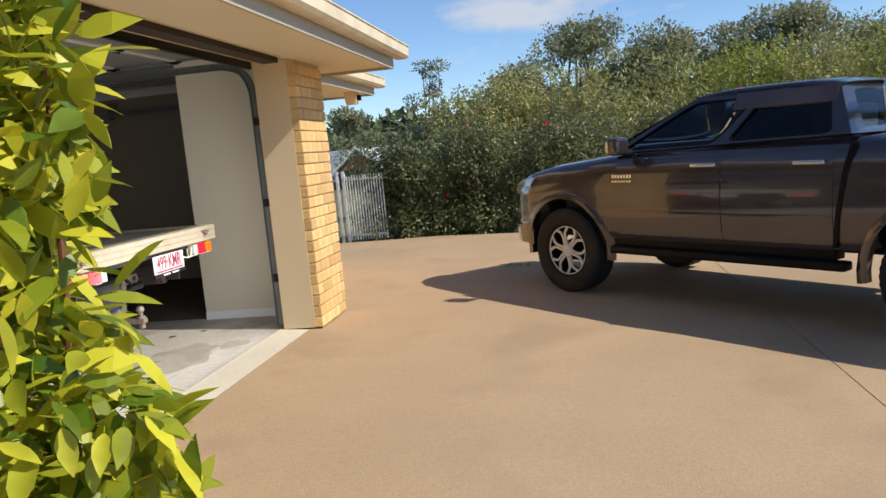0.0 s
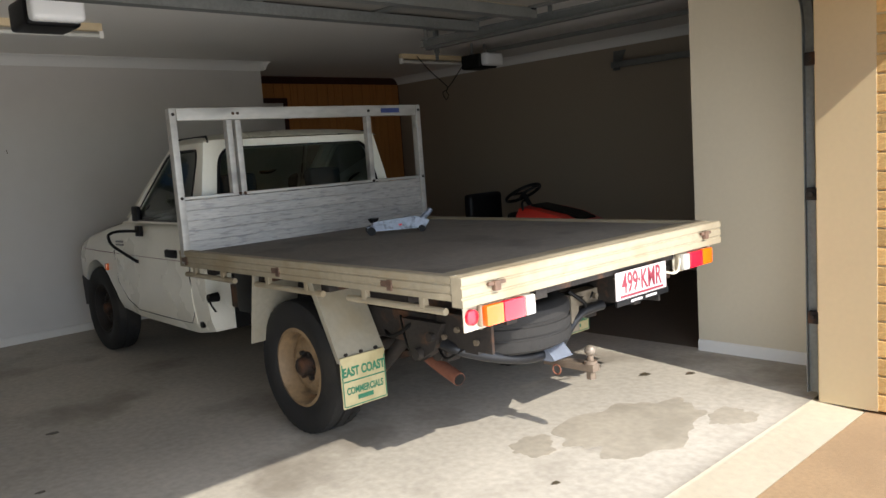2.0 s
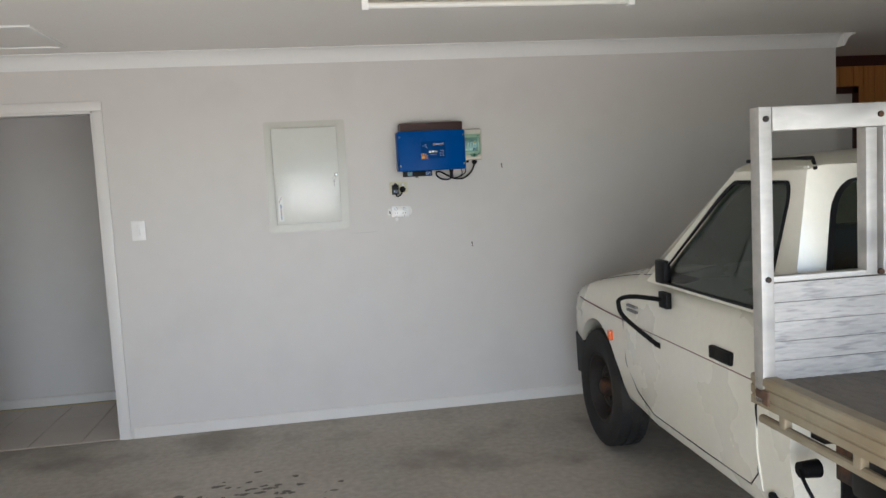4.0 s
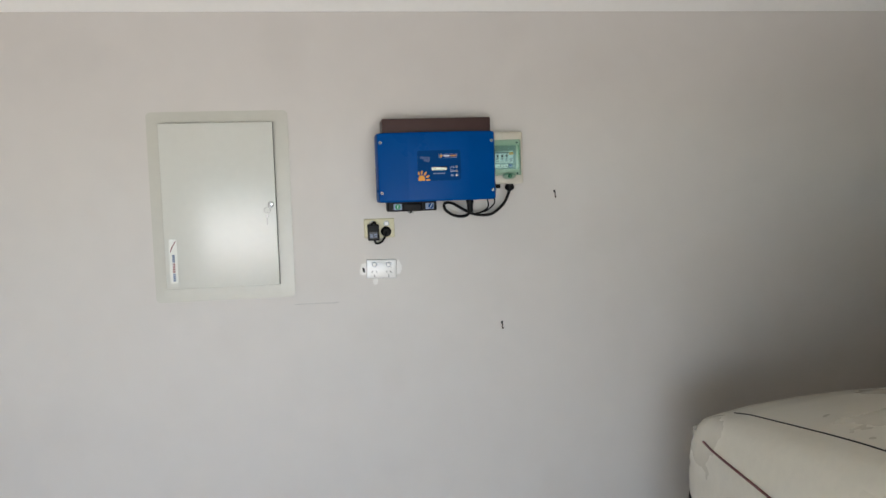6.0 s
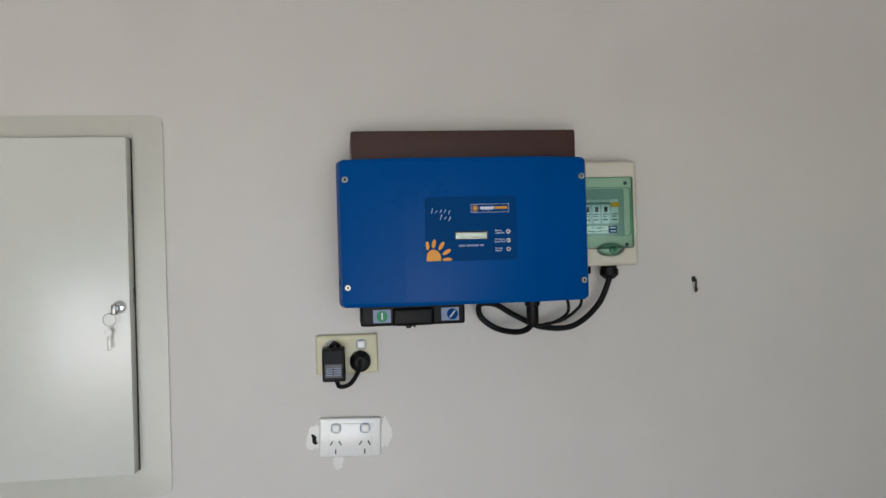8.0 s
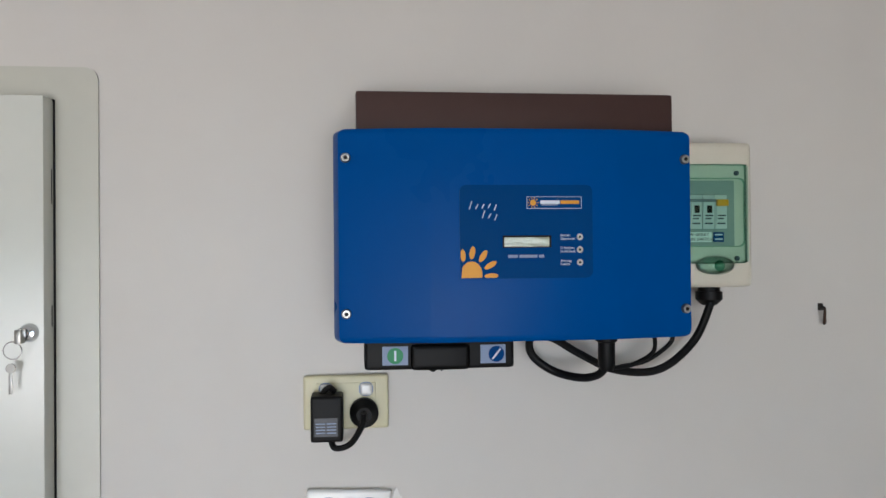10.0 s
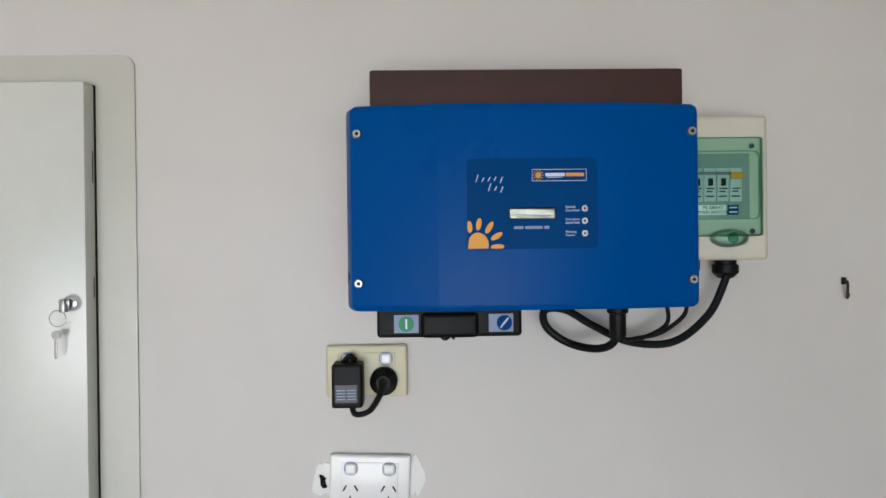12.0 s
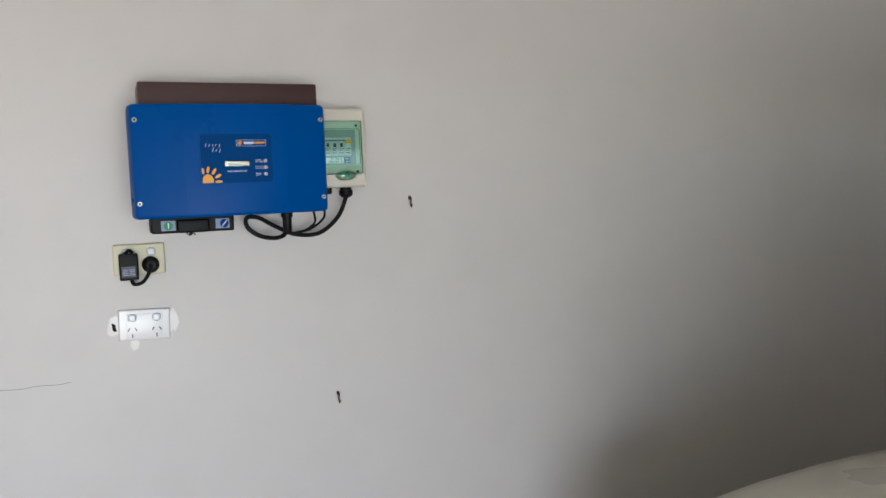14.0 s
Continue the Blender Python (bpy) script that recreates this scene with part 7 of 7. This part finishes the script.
# hedge of flowering shrubs along the edge of the driveway
def shrub(x, y, h, w, seed, n, label, z0=-0.06):
    rs = np.random.RandomState(seed)
    th = thing("hedge_shrub", pose(x, y, z0), label, "shrub", "hedge shrubs")
    ls = []
    for k in range(11):
        a = rs.uniform(0, 6.28)
        q = rs.uniform(0, 0.38) * w
        z = h * rs.uniform(0.22, 0.80)
        r = w * rs.uniform(0.22, 0.33)
        ls.append(((q * math.cos(a), q * math.sin(a) * 0.8, z), (r, r * 0.85, min(r * 0.9, h * 0.3))))
    for k in range(5):
        a = k * 1.26
        ls.append(((0.3 * w * math.cos(a), 0.26 * w * math.sin(a), h * 0.16), (w * 0.25, w * 0.22, h * 0.2)))
    bm = bm_new()
    limbs(bm, (0, 0, 0), [l[0] for l in ls[:10]], 0.045, random.Random(seed))
    for k in range(5):                                 # bare shoots above the outline
        a, q = rs.uniform(0, 6.28), rs.uniform(0, 0.3) * w
        tube(bm, curve_pts([(q * math.cos(a), q * math.sin(a), h * 0.7), (q * math.cos(a) * 1.1, q * math.sin(a), h * rs.uniform(1.0, 1.12))], 3), 0.006, 5)
    part("branch_work", bm, BARK, th)
    p, o = lump_points(ls, n, seed, 0.5)
    p[:, 2] = np.abs(p[:, 2])
    keep = p[:, 2] < h * 1.12
    leaf_field("foliage", p[keep], o[keep], 0.06, HEDGE_L, th, seed=seed, label="dense dark green leaves")
    for k in range(3):
        q, d = p[rs.randint(len(p))], o[rs.randint(len(p))]
        q = q.copy()
        if q[1] > 0:
            q[1] *= -1
        bm = bm_new()
        for j in range(5):
            a = j * math.tau / 5
            c = Vector(q) + Vector((0.022 * math.cos(a), -0.02, 0.022 * math.sin(a)))
            loft(bm, [[c + Vector((0.024 * math.cos(b), 0.006 * math.sin(3 * b) + dy, 0.024 * math.sin(b))) for b in np.linspace(0, math.tau, 8)[:-1]] for dy in (0, 0.004)], closed=True, caps=True)
        part("flower", bm, PETAL, th, "pink-red open flower")


for k, (x, y, h, w) in enumerate(((-0.62, 6.95, 1.75, 1.75), (0.55, 7.0, 1.95, 1.9), (1.8, 7.0, 2.0, 2.0), (3.4, 7.3, 1.9, 2.1), (4.9, 7.3, 2.0, 2.2), (6.5, 7.2, 2.0, 2.3), (8.3, 7.0, 2.1, 2.6), (10.4, 6.8, 2.2, 2.8))):
    shrub(x, y, h, w, 20 + k, 22000 if k < 4 else 9000, "dense dark green flowering shrub in a row", -0.06 - 0.03 * max(0, x))
# taller growth behind the hedge
tree("wispy_tree", (-0.95, 11.6, -0.3), 3.95, 1.1, GREY_L, "thin silvery open-crowned tree", 1500, 0.075, 3, lumps=9, r0=0.035, low=0.45, thin=0.62)
for k, (x, y, h, w, m) in enumerate(((0.6, 11.5, 3.35, 2.6, OLIVE_L), (2.2, 11.8, 3.3, 3.0, OLIVE_L), (4.0, 12.2, 3.2, 3.2, OLIVE_L), (5.8, 12.6, 3.3, 3.2, LIME_L), (7.6, 12.2, 3.2, 3.4, OLIVE_L), (9.6, 11.5, 3.4, 3.6, LIME_L), (12.2, 11.0, 3.8, 4.0, OLIVE_L))):
    tree("bushy_tree", (x, y, -0.35), h, w, m, "bushy olive-green tree behind the hedge" if m is OLIVE_L else "bushy yellow-green tree behind the hedge", 11000, 0.09, 40 + k, lumps=13, r0=0.07, low=0.08, group="trees behind the hedge")
for k, (x, y, h, w) in enumerate(((-0.6, 34, 7.0, 5.2), (2.8, 40, 10.2, 6.4), (5.4, 42, 8.6, 5.0), (7.8, 40, 8.9, 6.0), (11.4, 40, 9.0, 5.6), (14.2, 40, 9.6, 6.0), (18.5, 40, 8.2, 6.2), (23, 38, 8.0, 6.5), (28, 36, 8.0, 6.5))):
    tree("gum_tree", (x, y, -1.6), h, w, EUC_L, "tall grey-green gum tree with a broken crown", 14000, 0.22, 70 + k, lumps=20, r0=0.2, low=0.2, thin=0.78, group="gum trees", flat=0.7)
# wooded hills far off
def hill(name, x0, x1, y, base, tops, seed):
    th = thing(name, pose((x0 + x1) / 2, y, base), "distant wooded hillside", "hill", "wooded hills")
    rs = np.random.RandomState(seed)
    xs = np.linspace(x0, x1, 60) - (x0 + x1) / 2
    top = np.interp(xs, np.linspace(xs[0], xs[-1], len(tops)), tops) + rs.normal(size=60) * 0.25
    bm = bm_new()
    loft(bm, [[(x, -t * 2.0, 0), (x, -t * 0.9, t * 0.6), (x, 0, t), (x, t * 1.5, 0)] for x, t in zip(xs, top)])
    part("slope", bm, HILL_L, th, smooth=60)
    n = 9000
    px = rs.uniform(xs[0], xs[-1], n)
    t = np.interp(px, xs, top)
    f = rs.uniform(0, 1, n)
    pts = np.stack([px, -t * 2 * (1 - f), t * f + rs.uniform(0, 1.0, n)], 1)
    leaf_field("tree_cover", pts, np.tile((0, -0.6, 0.5), (n, 1)), 1.5, HILL_L, th, seed=seed)


hill("wooded_hill", -90, 20, 95, -3, (7.5, 8.6, 9.2, 8.4, 8.8, 9.4, 8.0), 5)
hill("wooded_hill", -10, 140, 120, -3, (9, 10, 10.5, 10, 10.5, 11), 6)
tree("gum_tree", (-9.6, 36, -1.6), 5.9, 3.0, EUC_L, "grey-green gum tree near the neighbour", 4000, 0.2, 99, lumps=9, r0=0.14, low=0.4, thin=0.8, group="gum trees")

# ---- neighbour's house ----
NROOF = mat("grey_corrugated_roof", lin(184, 190, 194), 0.5, metal=0.0, vary=0.06)
nh = thing("neighbour_house", pose(-9.5, 33.0, -2.2), "low brick house with a grey corrugated roof", "house")
bm = bm_new()
box(bm, -8.0, 2.6, -2.5, 5.0, 0, 2.75)
part("wall", bm, mat("far_brick", lin(150, 104, 82), 0.9, vary=0.15, big=3, fine=14), nh, "red-brown brick wall")
bm = bm_new()
rings = []
for k in range(120):
    x = -8.6 + k * 0.1
    dz = 0.02 if k % 2 else 0.0
    rings.append([(x, -3.1, 2.62 + dz), (x, 1.25, 4.05 + dz), (x, 5.6, 2.62 + dz)])
loft(bm, rings)
bmesh.ops.solidify(bm, geom=bm.faces[:], thickness=0.04)
part("roof", bm, NROOF, nh, "grey corrugated metal roof", smooth=None)
bm = bm_new()
loft(bm, [[(0.55, y, 2.95), (1.75, y, 4.02), (2.95, y, 2.95), (1.75, y, 3.90)] for y in (-3.3, 0.9)], closed=True, caps=True)
gb = part("gable_roof", bm, NROOF, nh)
bm = bm_new()
for a, b in (((0.5, 2.9), (1.75, 4.0)), ((3.0, 2.9), (1.75, 4.0))):
    loft(bm, [[(a[0], y, a[1]), (a[0], y, a[1] + 0.16), (b[0], y, b[1] + 0.16), (b[0], y, b[1])] for y in (-3.36, -3.3)], closed=True, caps=True)
part("barge_board", bm, TRIM, nh, "white barge boards")
bm = bm_new()
loft(bm, [[(0.9, y, 3.05), (1.75, y, 3.8), (2.6, y, 3.05)] for y in (-3.2, -3.15)], closed=True, caps=True)
part("gable_end", bm, mat("gable_brick", lin(170, 108, 84), 0.9, vary=0.1), nh, "reddish gable end")

# ---- white tubular fence and gate ----
FENCE = mat("white_powder_coat", lin(226, 226, 222), 0.4, vary=0.03)
fence = thing("pool_fence", pose(-1.62, 6.38, -0.02), "white tubular metal fence with a gate", "fence")
for x in (-0.03, 0.07):
    bm = bm_new()
    box(bm, x - 0.025, x + 0.025, -0.025, 0.025, -0.1, 1.14, 0.004)
    part("post", bm, FENCE, fence)
for z in (0.08, 0.98):
    bm = bm_new()
    box(bm, 0.095, 0.72, -0.012, 0.012, z, z + 0.03, 0.003)
    part("rail", bm, FENCE, fence)
    bm = bm_new()
    box(bm, -1.6, -0.055, -0.012, 0.012, z, z + 0.03, 0.003)
    part("rail", bm, FENCE, fence)
for k in range(14):
    bm = bm_new()
    cyl(bm, (0.12 + k * 0.045, 0, 0.02), (0.12 + k * 0.045, 0, 1.06), 0.011, n=8)
    part("slat", bm, FENCE, fence)
for k in range(30):
    bm = bm_new()
    cyl(bm, (-0.11 - k * 0.05, 0, 0.02), (-0.11 - k * 0.05, 0, 1.06), 0.011, n=8)
    part("slat", bm, FENCE, fence)
flood = thing("eave_lamp", pose(-0.42, 3.3, 2.075), "beige sensor floodlight under the eaves", "floodlight")
bm = bm_new()
loft(bm, [[(-0.075, -0.07, -z), (0.075, -0.07, -z), (0.075, 0.07, -z), (-0.075, 0.07, -z)] if z < 0.1 else [(-0.06, -0.06, -z), (0.06, -0.06, -z), (0.06, 0.06, -z), (-0.06, 0.06, -z)] for z in (0.0, 0.02, 0.15)], closed=True, caps=True)
part("housing", bm, CREAM, flood)
bm = bm_new()
box(bm, 0.066, 0.11, -0.03, 0.03, -0.11, -0.05, 0.006)
part("sensor", bm, BLACKP, flood, "dark sensor head")
weed = thing("weed_tuft", pose(1.35, 2.75, -0.06), "small green weeds in a driveway joint", "weed")
rs = np.random.RandomState(8)
pp = np.stack([rs.normal(size=24) * 0.09, rs.normal(size=24) * 0.015, rs.uniform(0, 0.02, 24)], 1)
leaf_field("blades", pp, np.tile((0, 0, 1.0), (24, 1)), 0.045, LIME_L, weed, seed=8)

# ---- broad-leaved bush beside the garage opening ----
BUSH_L = leaf_mat("bush_leaves", lin(72, 104, 22), lin(214, 206, 58), 0.42, 0.3)
bush = thing("garden_bush", pose(1.05, -4.98, -0.04), "leafy yellow-green garden bush beside the garage opening", "bush")
ls = [((0.0, 0.0, 0.85), (0.50, 0.50, 0.72)), ((0.18, 0.12, 0.45), (0.44, 0.42, 0.42)), ((0.10, 0.05, 1.35), (0.40, 0.38, 0.38)), ((-0.25, -0.1, 0.9), (0.4, 0.4, 0.7)), ((0.28, 0.0, 0.95), (0.32, 0.36, 0.5)),
      ((0.34, 0.22, 0.58), (0.26, 0.24, 0.22)), ((0.2, 0.2, 1.5), (0.26, 0.24, 0.26)), ((0.42, 0.1, 1.15), (0.22, 0.3, 0.4)), ((0.4, 0.15, 0.75), (0.24, 0.3, 0.35)), ((0.36, 0.05, 1.5), (0.22, 0.26, 0.22))]
p, o = lump_points(ls, 15000, 77, 0.5)
wx, wy = p[:, 0] + 1.05, p[:, 1] - 4.98
edge_a = wy < -5.77 + (2.08 - wx) * 1.78 + 0.30 * np.clip(0.95 - p[:, 2], 0, 1)
edge_b = wy < -5.278 + (1.894 - wx) * (1.03 + 0.2 * (p[:, 2] < 1.05)) - 0.035
far = (np.hypot(wx - 1.9, wy + 5.3) > 0.47) & (np.hypot(wx - 2.05, wy + 5.75) > 0.66)
keep = edge_a & edge_b & far & (p[:, 2] > 0.03) & (wx < 1.72)
p, o = p[keep], o[keep]
bm = bm_new()
rnd = random.Random(11)
limbs(bm, (0, 0, 0), [tuple(q) for q in p[::200]], 0.016, rnd)
part("stem", bm, mat("red_brown_stem", lin(118, 74, 50), 0.6, vary=0.2, big=20), bush, "thin brown stems")
OVATE = np.array([(0, 0, 0), (0.12, 0.11, 0.02), (0.32, 0.2, 0.035), (0.58, 0.185, 0.03), (0.82, 0.09, 0.0), (1, 0, -0.05), (0.82, -0.09, 0.0), (0.58, -0.185, 0.03), (0.32, -0.2, 0.035), (0.12, -0.11, 0.02)])
near = np.hypot(p[:, 0] + 1.05 - 1.95, p[:, 1] - 4.98 + 5.5)
order = np.argsort(near)
first, rest = order[:300], order[300:]
leaf_field("leaves", p[rest], o[rest], 0.07, BUSH_L, bush, OVATE, 78, "many yellow-green leaves", 0.35, 0.9)
bm = bm_new()                                          # one broad leaf, folded along its midrib, with a stalk
up_ = [bm.verts.new((x, y, z)) for x, y, z in OVATE]
ribs = [bm.verts.new((x, 0, -0.03 * math.sin(x * 3.1))) for x in (0.12, 0.32, 0.58, 0.82)]
L = [up_[0], up_[1], up_[2], up_[3], up_[4], up_[5]]
R = [up_[0], up_[9], up_[8], up_[7], up_[6], up_[5]]
M = [up_[0]] + ribs + [up_[5]]
for side in (L, R):
    for i in range(5):
        f = [M[i], M[i + 1], side[i + 1], side[i]]
        f = [v for j, v in enumerate(f) if v not in f[:j]]
        bm.faces.new(f if side is R else f[::-1])
cyl(bm, (-0.14, 0, 0.01), (0.02, 0, 0.0), 0.012, n=5)
leaf_me = bpy.data.meshes.new("leaf")
bm.to_mesh(leaf_me)
bm.free()
leaf_me.materials.append(BUSH_L)
for q in leaf_me.polygons:
    q.use_smooth = True
for i in first:
    d = Vector(o[i]) + Vector((rnd.gauss(0, 0.8), rnd.gauss(0, 0.8), rnd.gauss(-0.25, 0.6)))
    d.normalize()
    sd = Vector((rnd.gauss(0, 0.5), rnd.gauss(0, 0.5), 1.0)).cross(d).normalized()
    rot = Matrix((d, sd, d.cross(sd))).transposed().to_4x4()
    ob = new("leaf", leaf_me)
    ob.parent = bush
    ob.matrix_local = Matrix.Translation(p[i]) @ rot @ Matrix.Scale(rnd.uniform(0.045, 0.08), 4)

# ---- trolley jack on the tray ----
jack = thing("trolley_jack", pose(-2.36, -0.81, 0.878, 0, 0, 56) @ Matrix.Scale(0.71, 4), "silver trolley jack lying on the tray", "jack")
SILV = mat("silver_blue_paint", lin(130, 136, 146), 0.4, metal=0.4, vary=0.2, big=12, stain=lin(52, 54, 58), stain_amount=0.8, stain_scale=14)
for s in (-1, 1):
    bm = bm_new()
    loft(bm, [[(-0.24, s * 0.07 + dy, 0.03), (0.22, s * 0.07 + dy, 0.03), (0.26, s * 0.07 + dy, 0.09), (0.16, s * 0.07 + dy, 0.125), (-0.1, s * 0.07 + dy, 0.085), (-0.26, s * 0.07 + dy, 0.06)] for dy in (-0.004, 0.004)], closed=True, caps=True)
    part("side_plate", bm, SILV, jack, "silver side plate")
    for x, r in ((-0.23, 0.035), (0.19, 0.028)):
        bm = bm_new()
        lathe(bm, [(0.0, s * 0.08), (r, s * 0.08), (r, s * 0.105), (0.0, s * 0.105)], (x, 0, r), n=18)
        part("castor", bm, BLACKP, jack, "black wheel")
bm = bm_new()
loft(bm, [[(-0.22, y, 0.07), (0.12, y, 0.09), (0.14, y, 0.13), (-0.20, y, 0.105)] for y in (-0.035, 0.035)], closed=True, caps=True)
part("lift_arm", bm, SILV, jack, "silver lifting arm")
bm = bm_new()
lathe(bm, [(0.0, 0.10), (0.03, 0.10), (0.045, 0.125), (0.045, 0.135), (0.0, 0.13)], (-0.20, 0, 0), axis="z", n=18)
part("saddle", bm, BLACKP, jack, "black saddle pad")
bm = bm_new()
cyl(bm, (0.20, 0, 0.09), (0.29, 0, 0.175), 0.024, n=14)
cyl(bm, (0.05, 0, 0.075), (0.2, 0, 0.085), 0.032, n=14)
part("handle_socket", bm, SILV, jack, "silver handle socket")
bm = bm_new()
box(bm, 0.0, 0.025, -0.0755, -0.0742, 0.064, 0.078)
part("badge", bm, REDLENS, jack, "small red badge")

# ---- ride-on mower ----
REDP = mat("mower_red_paint", lin(196, 34, 20), 0.35, vary=0.06, coat=0.4)
mower = thing("ride_on_mower", pose(-2.95, 1.1, 0) @ Matrix.Scale(0.93, 4), "red ride-on mower with a black seat", "mower")
bm = bm_new()
rings = []
for x, h, w, b in ((0.05, 0.93, 0.24, 0.5), (0.2, 0.92, 0.26, 0.48), (0.45, 0.87, 0.26, 0.44), (0.65, 0.80, 0.24, 0.42), (0.74, 0.74, 0.2, 0.42), (0.78, 0.68, 0.14, 0.44)):
    rings.append([(x, -w, b), (x, -w, h - 0.08), (x, -w * 0.8, h - 0.015), (x, 0, h), (x, w * 0.8, h - 0.015), (x, w, h - 0.08), (x, w, b)])
loft(bm, rings, closed=True, caps=True)
part("hood", bm, REDP, mower, "bright red hood", smooth=45)
bm = bm_new()
loft(bm, [[(x, -0.12, h), (x, 0.12, h), (x, 0.10, h + 0.015), (x, -0.10, h + 0.015)] for x, h in ((0.12, 0.925), (0.5, 0.855), (0.62, 0.81))], closed=True, caps=True)
part("hood_vent", bm, BLACKP, mower, "black hood vent")
bm = bm_new()
box(bm, -0.62, 0.05, -0.30, 0.30, 0.30, 0.62, 0.06, 3)
box(bm, -0.1, 0.1, -0.22, 0.22, 0.55, 0.88, 0.06, 3)
part("body", bm, BLACKP, mower, "black chassis and footwell")
bm = bm_new()
box(bm, -0.60, -0.50, -0.22, 0.22, 0.72, 1.04, 0.045, 3)
box(bm, -0.55, -0.15, -0.22, 0.22, 0.62, 0.74, 0.05, 3)
part("seat", bm, BLACKP, mower, "black moulded seat")
bm = bm_new()
cyl(bm, (0.06, 0, 0.85), (-0.06, 0, 1.03), 0.022, n=10)
ctr, tilt = Vector((-0.06, 0, 1.03)), Matrix.Rotation(radians(-28), 3, "Y")
tube(bm, [ctr + tilt @ Vector((0.16 * math.cos(a), 0.16 * math.sin(a), 0)) for a in np.linspace(0, math.tau, 25)], 0.014)
for a in (0.5, 2.6, 4.7):
    tube(bm, [ctr, ctr + tilt @ Vector((0.16 * math.cos(a), 0.16 * math.sin(a), 0))], 0.012, 6)
part("steering_wheel", bm, BLACKP, mower, "black steering wheel")
bm = bm_new()
tube(bm, curve_pts([(0.10, -0.2, 0.88), (0.11, -0.22, 0.96), (0.14, -0.22, 0.985)]), 0.01, 6)
part("lever", bm, BLACKP, mower)
for x, r, w in ((0.5, 0.19, 0.14), (-0.42, 0.25, 0.2)):
    for s in (-1, 1):
        wh = part("wheel", tyre_mesh(r, w, r * 0.5, 0.01, 20), RUBBER, mower, "small black tyre")
        wh.location = (x, s * 0.36, r)
        bm = bm_new()
        lathe(bm, [(0.0, s * w * 0.3), (r * 0.5, s * w * 0.35), (r * 0.5, -s * w * 0.3), (0, -s * w * 0.3)], (0, 0, 0), n=18)
        part("rim", bm, LAMPWHITE, wh)

# ---- bricks of the front piers ----
BW, BH, J = 0.23, 0.076, 0.0095
bm = bm_new()
box(bm, -0.055, 0.055, 0.0, BW - 0.0, 0.0, BH, 0.004, 1)
full_me = mesh_of("brick", bm, BRICK)
cut = {}
front = bpy.data.objects["wall_front"]
rnd = random.Random(6)
for y0, y1 in ((0.004, 0.664), (-5.62, OY0 - 0.034)):
    row, z = 0, 0.002
    while z + BH < OZ + 0.03:
        y = y0
        first_w = BW if row % 2 == 0 else 0.11
        w = first_w
        while y < y1 - 0.02:
            w = min(w, y1 - y)
            key = round(w, 3)
            if key not in cut:
                b2 = bm_new()
                box(b2, -0.055, 0.055, 0.0, key, 0.0, BH, 0.004, 1)
                cut[key] = mesh_of("brick", b2, BRICK)
            ob = new("brick", cut[key])
            ob.parent = front
            ob.location = (0.006 + rnd.uniform(-0.003, 0.003), y, z)
            ob.rotation_euler = (0, 0, radians(rnd.uniform(-0.5, 0.5)))
            y += w + J
            w = BW
        z += BH + J
        row += 1
